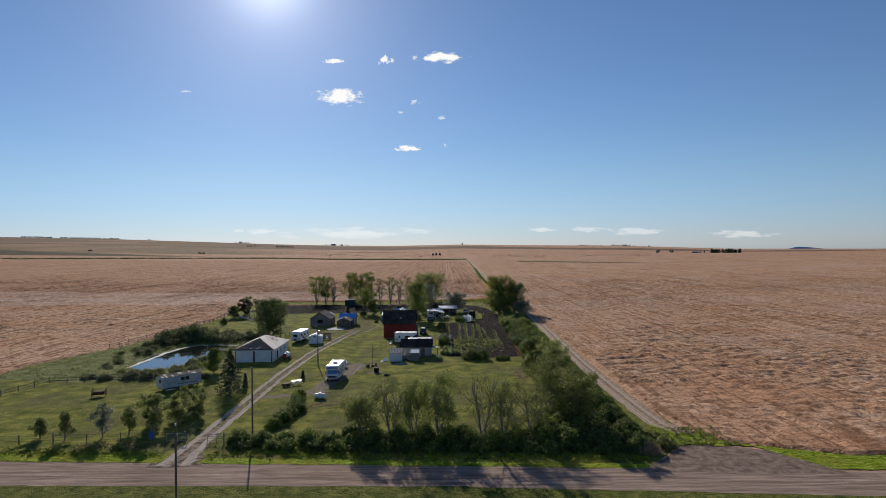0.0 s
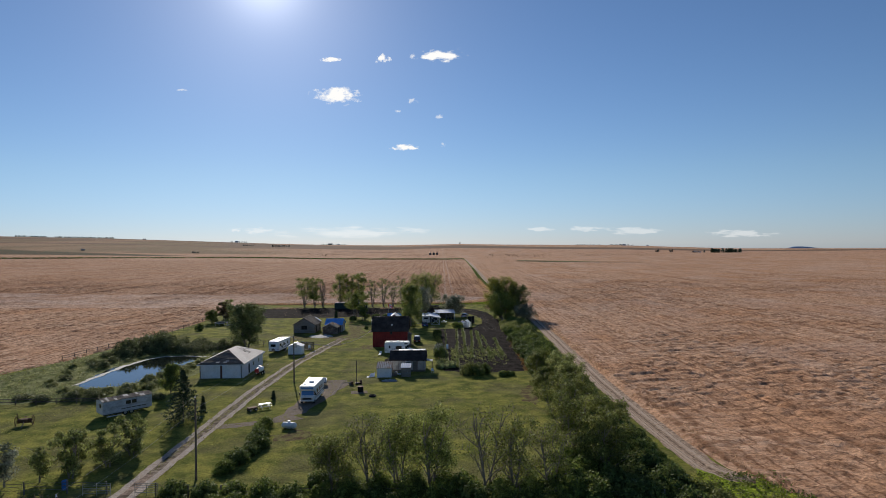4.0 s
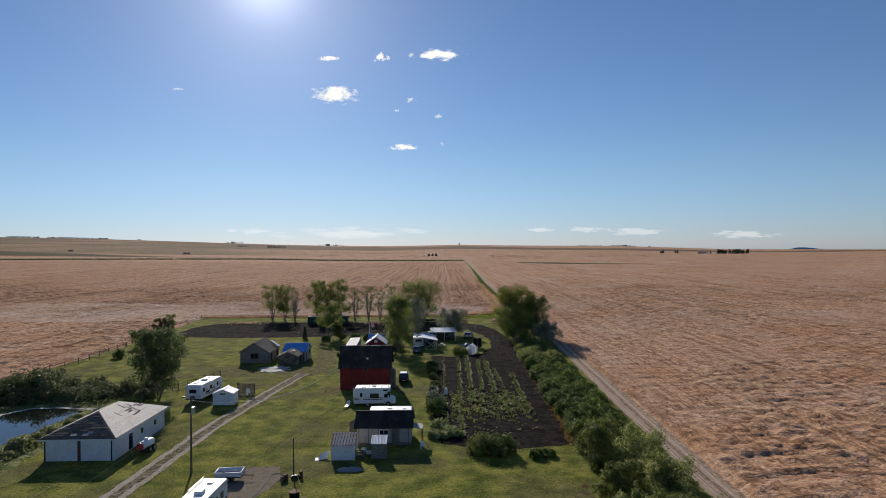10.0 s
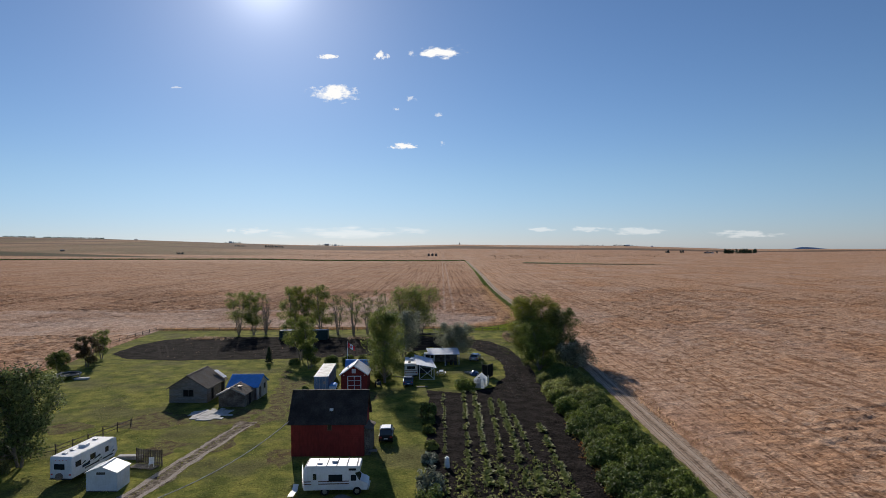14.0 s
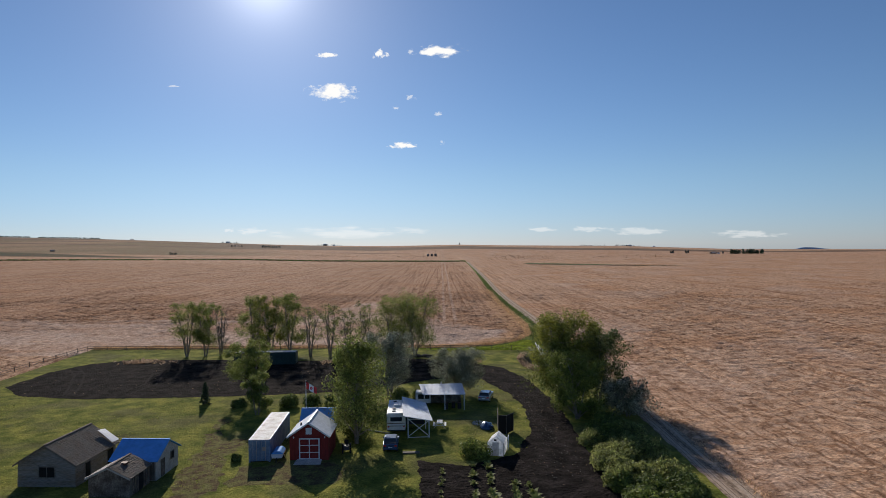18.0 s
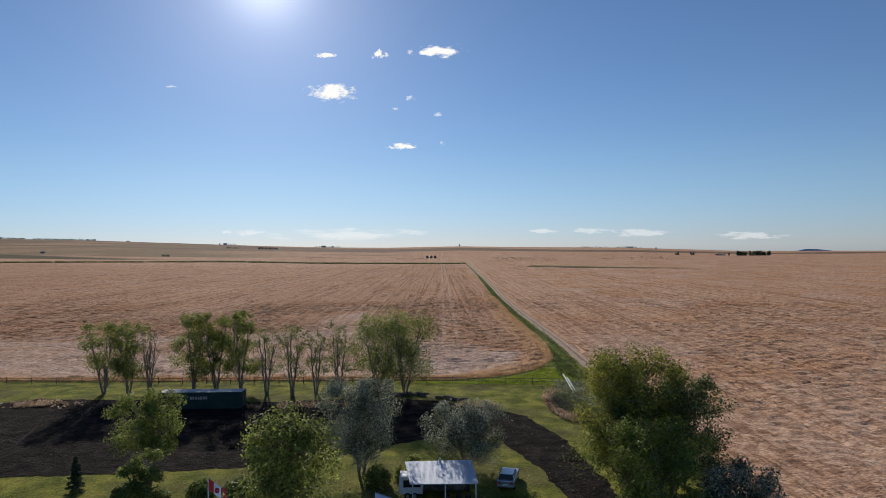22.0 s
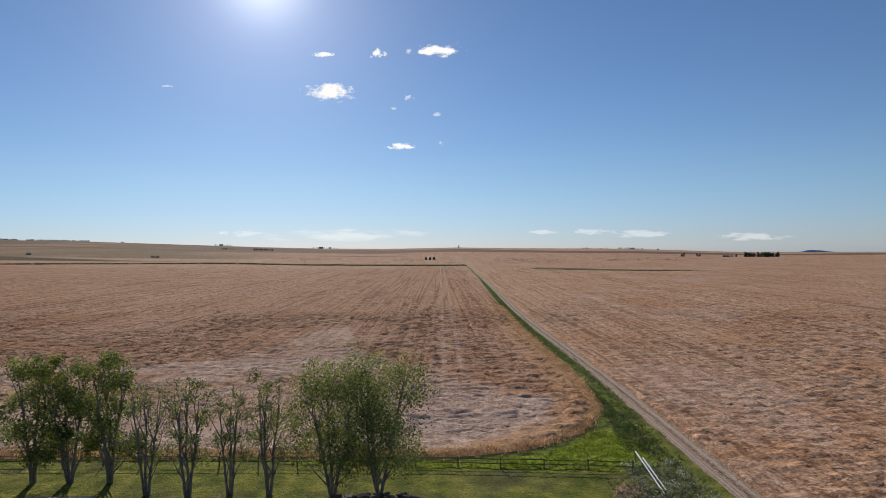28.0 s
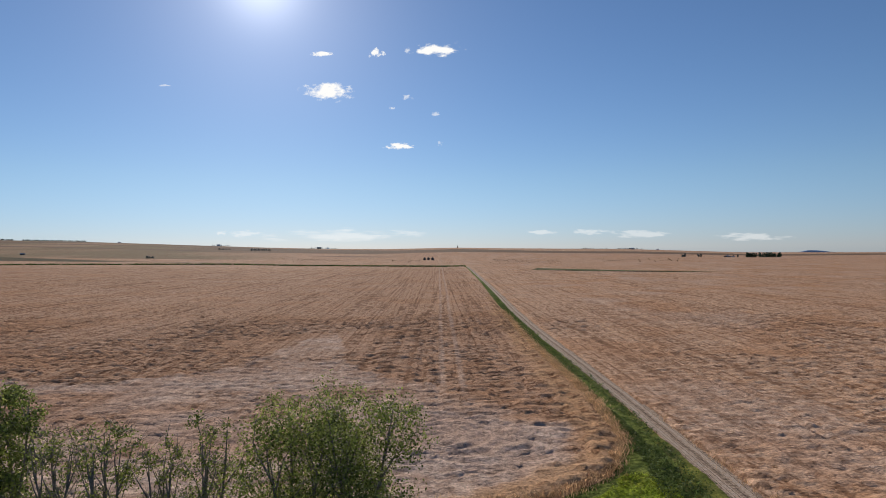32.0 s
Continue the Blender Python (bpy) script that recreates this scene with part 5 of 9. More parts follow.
def gable_roof(parent, w, d, eave, ridge, mat, over=0.35, thick=0.10, along="y", trim=None, label=""):
    """Two roof slopes with thickness and overhang, each a part, with bargeboards."""
    half = (w if along == "y" else d) / 2
    k = (ridge - eave) / half
    rise = 0.02
    for s in (-1, 1):
        lo = eave - k * over + rise
        if along == "y":
            c = [(0, -over, ridge + rise), (0, d + over, ridge + rise), (s * (half + over), d + over, lo), (s * (half + over), -over, lo)]
        else:
            y0 = d / 2
            c = [(-w / 2 - over, y0, ridge + rise), (w / 2 + over, y0, ridge + rise), (w / 2 + over, y0 + s * (half + over), lo), (-w / 2 - over, y0 + s * (half + over), lo)]
        c = [(p[0], p[1], p[2] + thick) for p in c]
        part("roof", slab(c, thick), mat, parent, label)
        if trim and along == "y":
            for yy in (-over - 0.03, d + over):
                part("bargeboard", slab([(0, yy, ridge + thick), (0, yy + 0.03, ridge + thick), (s * (half + over), yy + 0.03, lo + thick), (s * (half + over), yy, lo + thick)], 0.16), trim, parent)
    if along == "y":
        part("ridge_cap", box(-0.12, 0.12, -over, d + over, ridge + thick + rise, ridge + thick + rise + 0.05), mat, parent)
    else:
        part("ridge_cap", box(-w / 2 - over, w / 2 + over, d / 2 - 0.12, d / 2 + 0.12, ridge + thick + rise, ridge + thick + rise + 0.05), mat, parent)


def shingle_rows(parent, corners, rows, cols, mat, rnd, gap=0.06, lift=0.03, name="shingle"):
    """Loose shingle patches lying proud of a roof slope: corners are ridge start, ridge end, eave end, eave start."""
    a, b, c, d = [Vector(p) for p in corners]
    nrm = (b - a).cross(d - a).normalized()
    nrm = nrm if nrm.z > 0 else -nrm
    for i in range(rows):
        for j in range(cols):
            if rnd.random() < gap:
                continue
            u0, u1, v0, v1 = j / cols, (j + 1) / cols - 0.01, i / rows, (i + 1.12) / rows
            v1 = min(v1, 1.01)
            def at(u, v):
                return (a + (b - a) * u) * (1 - v) + (d + (c - d) * u) * v
            l0, l1 = nrm * (0.012 + 0.004 * rnd.random()), nrm * (lift + 0.03 * rnd.random())
            part(name, slab([at(u0, v0) + l0, at(u1, v0) + l0, at(u1, v1) + l1, at(u0, v1) + l1], 0.012), mat, parent)


rnd = random.Random(11)

# big white garage with a hipped roof
g = thing("garage", -42.2, 139.0, 0.03, 0.5, "long white garage with two doors and a peeling roof", "garage")
part("wall", box(-4.15, 4.15, 0, 13.9, 0, 2.72), WHITEWALL, g)
A, B = (0, 4.5, 4.65), (0, 9.6, 4.65)
E = [(-4.6, -0.45, 2.66), (4.6, -0.45, 2.66), (4.6, 14.35, 2.66), (-4.6, 14.35, 2.66)]
for face in ((A, E[1], E[0]), (A, B, E[2], E[1]), (B, E[3], E[2]), (A, E[0], E[3], B)):
    part("roof", slab([(p[0], p[1], p[2] + 0.14) for p in face], 0.13), OLDSHINGLE if face[1] == E[1] and len(face) == 3 else PALESHINGLE, g, "peeling weathered roof slope")
bm = box(-4.6, 4.6, -0.47, -0.43, 2.55, 2.72)
box(4.58, 4.62, -0.45, 14.35, 2.55, 2.72, bm)
part("fascia", bm, WHITE, g)
for x0, x1 in ((-3.85, -0.2), (0.22, 3.75)):
    door = part("garage_door", box(x0, x1, -0.07, -0.01, 0.04, 2.42), WHITE, g, "white overhead garage door")
    for k in range(1, 5):
        part("door_panel", box(x0 + 0.05, x1 - 0.05, -0.085, -0.07, 0.04 + 0.476 * (k - 1) + 0.03, 0.04 + 0.476 * k), WHITE, door)
part("door_jamb", box(-0.18, 0.2, -0.05, 0.0, 0, 2.55), BROWNTRIM, g)
part("door_jamb", box(3.78, 3.92, -0.05, 0.0, 0, 2.55), DARKMETAL, g)
part("door_jamb", box(-4.12, -3.98, -0.05, 0.0, 0, 2.55), DARKMETAL, g)
opening(g, "side_door", 3.4, 4.6, 0.05, 2.15, 4.15, WHITE, BLACK, "+x", label="side doorway with a black panel as its unlit inside")
opening(g, "window", 6.6, 7.5, 1.1, 2.0, 4.15, WHITE, GLASS, "+x")
opening(g, "window", 10.4, 11.3, 1.1, 2.0, 4.15, WHITE, GLASS, "+x")
for i in range(1, 12):                               # loose shingle courses on the front slope
    v = i / 12
    half, n = 4.5 * v, max(2, int(9.0 * v / 0.75))
    q = (v - 0.09) / v
    for j in range(n):
        if rnd.random() < 0.12:
            continue
        x0, x1 = -half + 2 * half * j / n, -half + 2 * half * (j + 1) / n - 0.03
        y0, y1, z0, z1 = 4.5 - 4.95 * (v - 0.09), 4.5 - 4.95 * v, 4.81 - 1.99 * (v - 0.09), 4.83 - 1.99 * v + 0.03 * rnd.random()
        pale = i >= 10 and abs(x0 + 0.2) < 1.3
        part("shingle", slab([(x0 * q, y0, z0), (x1 * q, y0, z0), (x1, y1, z1), (x0, y1, z1)], 0.015), PALESHINGLE if pale else (OLDSHINGLE, OLDSHINGLE, BROWNWOOD)[rnd.randrange(3)], g)
sl = (4.65 - 2.66) / 4.6
for k in range(16):                                 # torn roofing on the sunny slope, round one bad place
    v, yy = (0.50 + 0.16 * rnd.uniform(-1, 1), 8.6 + rnd.gauss(0, 1.4)) if k < 12 else (rnd.uniform(0.2, 0.9), rnd.uniform(4, 11))
    w, z = 4.6 * v, 4.82 - (4.65 - 2.66) * v
    a, c = ((0.16, rnd.uniform(0.6, 1.6)), (rnd.uniform(0.5, 1.1), 0.14))[k % 2]
    part("torn_shingle", slab([(w, yy, z), (w, yy + c, z), (w - a, yy + c, z + a * sl), (w - a, yy, z + a * sl)], 0.02), (OLDSHINGLE, BROWNWOOD, OLDSHINGLE, PALESHINGLE)[k % 4], g)
for k in (2, 4, 6):                                 # long roofing seams
    v = (k + 1) / 8
    w, z = 4.6 * v, 4.805 - (4.65 - 2.66) * v
    part("roof_seam", slab([(w, 4.5 - 4.9 * v, z), (w, 9.6 + 4.7 * v, z), (w - 0.05, 9.6 + 4.7 * v, z + 0.05 * sl), (w - 0.05, 4.5 - 4.9 * v, z + 0.05 * sl)], 0.012), PALESHINGLE, g)

# barn
b = thing("barn", -12.45, 174.5, 0.03, -1.0, "tall red board barn with a dark shingled roof", "barn")
part("wall", gable_walls(8.7, 5.1, 4.15, 7.2, "x"), BARN, b)
gable_roof(b, 8.7, 5.1, 4.15, 7.2, SHINGLE, 0.35, 0.12, "x")
part("roof_vent", box(0.15, 0.6, 0.75, 1.1, 4.9, 5.5, bevel=0.03), WHITE, b, "small white roof vent")
kb = (7.2 - 4.15) / 2.55
shingle_rows(b, [(-4.7, 2.55, 7.345), (4.7, 2.55, 7.345), (4.7, -0.35, 7.345 - 2.9 * kb), (-4.7, -0.35, 7.345 - 2.9 * kb)], 12, 24, SHINGLE, rnd, 0.03, 0.012)
opening(b, "window", 0.0, 0.55, 3.1, 3.9, 0.0, BROWNTRIM, GLASS, "-y")
part("door", box(-0.9, 0.2, -0.05, 0, 0.05, 2.1), BARN, b)
bm = prism([(0.3, 0), (4.4, 0), (4.4, 2.7), (0.3, 3.1)], "x", 4.37, 5.0)
part("lean_to", bm, BROWNWOOD, b, "narrow weathered plank lean-to")
part("lean_to_roof", slab([(4.3, 0.1, 3.45), (4.3, 4.7, 3.1), (5.3, 4.7, 2.75), (5.3, 0.1, 3.05)], 0.06), OLDSHINGLE, b, "weathered lean-to roof")
for k in range(9):
    part("plank", box(5.0 + 0.02, 5.06, 0.5 + k * 0.42, 0.8 + k * 0.42, 0.05, 2.4 + 0.3 * rnd.random()), GREYWOOD, b)
part("bench", box(4.9, 5.9, -0.3, 0.5, 0.6, 0.68), GREYWOOD, b)
for yy in (0.8, 2.2):
    part("gable_board", box(4.36, 4.42, yy, yy + 0.1, 0.1, 4.2), BARN, b)

# small dark-roofed house with sheds round it
h = thing("house", -6.35, 143.6, 0.03, -0.6, "small white boarded house with a dark roof", "house")
part("wall", gable_walls(6.8, 4.0, 2.4, 3.75, "x"), OLDWHITE, h)
gable_roof(h, 6.8, 4.0, 2.4, 3.75, SHINGLE, 0.35, 0.10, "x")
kh = (3.75 - 2.4) / 2.0
shingle_rows(h, [(-3.75, 2.0, 3.875), (3.75, 2.0, 3.875), (3.75, -0.35, 3.875 - 2.35 * kh), (-3.75, -0.35, 3.875 - 2.35 * kh)], 9, 20, SHINGLE, rnd, 0.03, 0.012)
opening(h, "window", -0.6, 0.6, 1.3, 2.0, 0.0, WHITE, GLASS, "-y", bars=1)
for k, x in enumerate((-3.2, -2.0, -0.75, 1.0, 1.9, 3.1)):
    part("batten", box(x, x + 0.07, -0.04, 0, 0.1, 2.35), (BROWNTRIM, GREYWOOD)[k % 2], h)
for x0, x1 in ((-3.1, -2.05), (-1.9, -0.85), (2.0, 3.0)):
    part("shutter_panel", box(x0, x1, -0.035, 0, 1.2, 2.2), OLDWHITE, h)
part("door", box(0.98, 1.85, -0.04, 0, 0.1, 2.05), GREYWOOD, h)
part("porch_roof", slab([(3.4, 0.4, 2.2), (3.4, 2.6, 2.2), (4.9, 2.6, 1.95), (4.9, 0.4, 1.95)], 0.06), OLDWHITE, h)
for yy in (0.5, 2.5):
    part("porch_post", box(4.75, 4.85, yy - 0.05, yy + 0.05, 0, 1.95), GREYWOOD, h)
part("wall_trim", box(-3.4, 3.4, -0.05, -0.001, 2.22, 2.36), WHITE, h)
part("skirting", box(-3.3, 3.35, -0.08, -0.002, 0.0, 0.35), GREYWOOD, h)
m = thing("mobile_trailer", -5.7, 145.95, 0.03, -0.6, "white flat-roofed trailer close behind the small house", "trailer")
part("body", box(-2.75, 2.75, 0, 2.6, 0.5, 3.75, bevel=0.12), WHITE, m)
part("roof_vent", box(-0.4, 0.1, 0.9, 1.3, 3.75, 3.86, bevel=0.02), METAL, m)
part("roof_vent", box(1.6, 1.95, 0.8, 1.15, 3.75, 3.84, bevel=0.02), METAL, m)
part("chassis", box(-2.6, 2.6, 0.3, 2.1, 0.3, 0.5), DARKMETAL, m)
for x in (-0.8, 0.3):
    for y in (0.15, 2.25):
        part("wheel", tube((x, y - 0.1, 0.33), (x, y + 0.1, 0.33), 0.33, seg=14), RUBBER, m)

# lattice fence between house and motorhome
f = thing("board_fence", -11.5, 149.2, 0.03, 68, "weathered grey board fence joined to the house", "fence")
for k in range(20):
    part("board", box(k * 0.42, k * 0.42 + 0.36, -0.015, 0.015, 0.05, 1.45 + 0.05 * rnd.random()), GREYWOOD, f)
for z in (0.4, 1.3):
    part("rail", box(0, 8.4, 0.015, 0.07, z, z + 0.09), BROWNWOOD, f)


def tool_shed(x, y, w, d, front, back, wall, roof, label, rz=0.0, name="tool_shed"):
    s = thing(name, x, y, 0.03, rz, label, "shed")
    part("wall", prism([(0, 0), (d, 0), (d, back), (0, front)], "x", -w / 2, w / 2), wall, s)
    k = (back - front) / d
    part("roof", slab([(-w / 2 - 0.12, -0.2, front - 0.2 * k + 0.08), (w / 2 + 0.12, -0.2, front - 0.2 * k + 0.08), (w / 2 + 0.12, d + 0.15, back + 0.15 * k + 0.08), (-w / 2 - 0.12, d + 0.15, back + 0.15 * k + 0.08)], 0.06), roof, s)
    n = max(4, int(w / 0.28))
    for i in range(n):
        xx = -w / 2 - 0.05 + (w + 0.1) * i / (n - 1)
        part("roof_rib", slab([(xx - 0.03, -0.2, front - 0.2 * k + 0.12), (xx + 0.03, -0.2, front - 0.2 * k + 0.12), (xx + 0.03, d + 0.15, back + 0.15 * k + 0.12), (xx - 0.03, d + 0.15, back + 0.15 * k + 0.12)], 0.045), RUST if roof is PALEROOF else WHITE, s)
    part("door", box(-0.42, 0.42, -0.03, 0, 0.05, front - 0.18), wall, s)
    part("door_handle", box(0.28, 0.34, -0.06, -0.03, 0.85, 1.05), METAL, s)
    for sx in (-w / 2, w / 2):
        part("corner_board", box(sx - 0.05, sx + 0.05, -0.04, 0.05, 0.0, front), wall, s)
    return s


tool_shed(-10.7, 138.2, 2.7, 2.2, 1.8, 2.5, WHITE, PALEROOF, "white metal garden shed with a ribbed rusty roof")
tool_shed(-6.5, 138.6, 1.7, 1.4, 1.8, 2.2, OLDBOARD, TIN, "narrow grey wooden shed with a white ribbed roof")
# clutter in front of the house
for k, (x, y, sx, sy, sz, mat, nm, lb) in enumerate([(-8.8, 139.4, 0.9, 0.6, 0.7, GREYWOOD, "crate", "grey slatted wooden crate beside a shed"), (-8.6, 141.2, 0.5, 0.5, 0.4, WHITE, "storage_box", "small white plastic box beside the house"),
                                                      (-7.9, 140.4, 0.6, 0.4, 0.3, WHITE, "storage_box", "white scrap box by the sheds"), (-1.4, 142.0, 0.5, 0.5, 0.8, WHITE, "garden_chair", "white plastic garden chair by the porch")]):
    o = thing(nm, x, y, 0.03, rnd.uniform(-20, 20), lb, nm.split("_")[-1])
    if nm == "crate":
        for i in range(4):
            for s in (-1, 1):
                part("slat", box(-sx / 2, sx / 2, s * sy / 2 - 0.02, s * sy / 2 + 0.02, 0.02 + i * 0.18, 0.14 + i * 0.18), mat, o)
        for sx2 in (-1, 1):
            part("end_panel", box(sx2 * sx / 2 - 0.02, sx2 * sx / 2 + 0.02, -sy / 2, sy / 2, 0, sz), mat, o)
    elif nm == "garden_chair":
        part("seat", box(-0.25, 0.25, -0.25, 0.25, 0.4, 0.45, bevel=0.015), mat, o)
        part("backrest", box(-0.25, 0.25, 0.22, 0.27, 0.45, 0.9, bevel=0.015), mat, o)
        for cx in (-0.22, 0.22):
            for cy in (-0.22, 0.22):
                part("leg", box(cx - 0.02, cx + 0.02, cy - 0.02, cy + 0.02, 0, 0.4), mat, o)
    else:
        part("body", box(-sx / 2, sx / 2, -sy / 2, sy / 2, 0, sz, bevel=0.03), mat, o)
        part("lid", box(-sx / 2 - 0.02, sx / 2 + 0.02, -sy / 2 - 0.02, sy / 2 + 0.02, sz, sz + 0.05), mat, o)
w = thing("scrap_sheets", -13.2, 138.6, 0.03, 15, "pale torn sheets leaning on the white shed", "scrap")
part("sheet", slab([(-0.5, 0, 0.1), (0.6, 0, 0.05), (0.9, 0.6, 0.75), (0.0, 0.7, 0.6)], 0.03), WHITE, w)
part("sheet", slab([(-0.9, -0.3, 0.05), (0.1, -0.2, 0.05), (0.1, 0.4, 0.12), (-0.8, 0.4, 0.15)], 0.03), WHITE, w)
t = thing("tarpaulin", -9.4, 134.9, 0.03, 0, "crumpled grey tarpaulin on the grass", "tarpaulin")
bm = bmesh.new()
bmesh.ops.create_icosphere(bm, subdivisions=3, radius=1.0)
for v in bm.verts:
    v.co = Vector((v.co.x * 1.5, v.co.y * 0.7, max(0, v.co.z) * 0.28 * (1 + 0.8 * noise.noise(v.co * 3))))
part("cloth", bm, GREYTARP, t)

# old grey board house
o = thing("old_house", -39.75, 201.2, 0.03, -3.0, "derelict grey board house with a worn shingle roof", "house")
part("wall", gable_walls(6.2, 7.4, 2.45, 4.35, "y"), OLDBOARD, o)
gable_roof(o, 6.2, 7.4, 2.45, 4.35, OLDSHINGLE, 0.35, 0.09, "y", GREYWOOD)
k = (4.35 - 2.45) / 3.1
for s in (-1, 1):
    shingle_rows(o, [(0, -0.35, 4.46), (0, 7.75, 4.46), (s * 3.45, 7.75, 4.46 - 3.45 * k), (s * 3.45, -0.35, 4.46 - 3.45 * k)], 14, 20, OLDSHINGLE, rnd, 0.10, 0.02)
opening(o, "window", -0.85, 0.95, 0.95, 2.15, 0.0, GREYWOOD, BLACK, "-y", bars=1, label="empty window opening with a black panel as its unlit inside")
opening(o, "doorway", 1.6, 2.6, 0.1, 2.0, 3.1, GREYWOOD, BLACK, "+x", label="open doorway with a black panel as its unlit inside")
opening(o, "doorway", 5.6, 6.9, 0.1, 2.1, 3.1, GREYWOOD, BLACK, "+x", label="open doorway with a black panel as its unlit inside")
for i in range(10):
    part("siding_board", box(-3.12, 3.12, -0.03 - 0.008 * (i % 2), -0.001, 0.05 + i * 0.088, 0.125 + i * 0.088), OLDBOARD, o)
part("torn_roof_sheet", slab([(1.4, 6.7, 3.98), (3.3, 6.4, 2.72), (3.4, 7.6, 2.70), (1.6, 7.8, 3.85)], 0.04), WHITE, o, "white torn sheet on the roof corner")
# dark plank shed
o = thing("plank_shed", -31.75, 198.3, 0.03, -3.0, "dark brown plank shed with a worn shingle roof", "shed")
part("wall", gable_walls(4.2, 3.8, 1.95, 2.95, "y"), BROWNWOOD, o)
gable_roof(o, 4.2, 3.8, 1.95, 2.95, OLDSHINGLE, 0.25, 0.08, "y", OLDWHITE)
for s in (-1, 1):
    k = 1.0 / 2.1
    shingle_rows(o, [(0, -0.25, 3.05), (0, 4.05, 3.05), (s * 2.35, 4.05, 3.05 - 2.35 * k), (s * 2.35, -0.25, 3.05 - 2.35 * k)], 9, 12, OLDSHINGLE if s > 0 else PALESHINGLE, rnd, 0.14, 0.03)
for i in range(9):
    part("plank", box(2.1, 2.14, 0.1 + i * 0.42, 0.44 + i * 0.42, 0.05, 1.85), BROWNWOOD if i % 4 else GREYWOOD, o)
# black panel in place of the shed's unlit inside
part("doorway", box(2.1, 2.15, 1.7, 2.5, 0.05, 1.75), BLACK, o)
part("roof_hatch", box(0.35, 0.95, 1.4, 2.0, 2.72, 2.92), BROWNTRIM, o)
# blue-roofed shed
o = thing("storage_shed", -31.4, 202.75, 0.03, -3.0, "grey board shed with a bright blue metal roof", "shed")
part("wall", gable_walls(4.8, 5.0, 2.2, 3.6, "x"), OLDWHITE, o)
gable_roof(o, 4.8, 5.0, 2.2, 3.6, BLUETIN, 0.3, 0.07, "x")
opening(o, "window", 3.2, 4.0, 1.2, 2.1, 2.4, GREYWOOD, BLACK, "+x")
part("door", box(2.4, 2.44, 1.0, 1.9, 0.05, 1.9), BROWNWOOD, o)
for i in range(6):
    part("plank", box(2.0 - i * 0.28, 2.25 - i * 0.28, -0.03, 0, 0.05, 2.1), GREYWOOD, o)
# white gabled shed by the camper
o = thing("white_shed", -33.9, 164.4, 0.03, -1.0, "small white gabled shed on the lawn", "shed")
part("wall", gable_walls(3.2, 2.6, 1.95, 2.55, "y"), WHITE, o)
gable_roof(o, 3.2, 2.6, 1.95, 2.55, WHITE, 0.12, 0.06, "y")
part("gable_patch", box(-0.5, 0.4, -0.02, 0, 1.75, 2.0), OLDSHINGLE, o)
part("door", box(1.6, 1.63, 0.7, 1.6, 0.05, 1.75), WHITE, o)
part("skid", box(-1.6, 1.6, -0.05, 0.1, -0.02, 0.1), BROWNWOOD, o)
# red workshop
o = thing("workshop", -13.96, 208.55, 0.03, 0.0, "small red workshop with a white metal roof and white doors", "workshop")
part("wall", gable_walls(4.5, 4.95, 2.87, 4.37, "y"), BARN, o)
gable_roof(o, 4.5, 4.95, 2.87, 4.37, TINY, 0.3, 0.08, "y", WHITE)
d = opening(o, "double_door", -1.15, 1.25, 0.08, 2.55, 0.0, WHITE, BARN, "-y", bars=1, bar_h=2, w=0.14, label="red double door with white framing")
opening(o, "window", -0.35, 0.35, 3.0, 3.75, 0.0, WHITE, WHITE, "-y", label="small white gable hatch")
part("roof_stack", tube((-1.2, 1.5, 3.4), (-1.2, 1.5, 4.0), 0.1, seg=10), DARKMETAL, o)
part("ramp", slab([(-1.5, -1.6, 0.02), (1.6, -1.6, 0.02), (1.5, 0.0, 0.12), (-1.4, 0.0, 0.12)], 0.06), CONCRETE, o)
for sx in (-1.75, 1.85):
    part("wall_lamp", box(sx - 0.06, sx + 0.06, -0.14, 0, 2.55, 2.75, bevel=0.02), WHITE, o)
o = thing("annex_shed", -14.5, 215.7, 0.03, 0.0, "low shed with a blue metal roof behind the workshop", "shed")
part("wall", gable_walls(3.9, 3.2, 2.1, 3.7, "x"), GREYWOOD, o)
gable_roof(o, 3.9, 3.2, 2.1, 3.7, BLUETIN, 0.25, 0.06, "x")


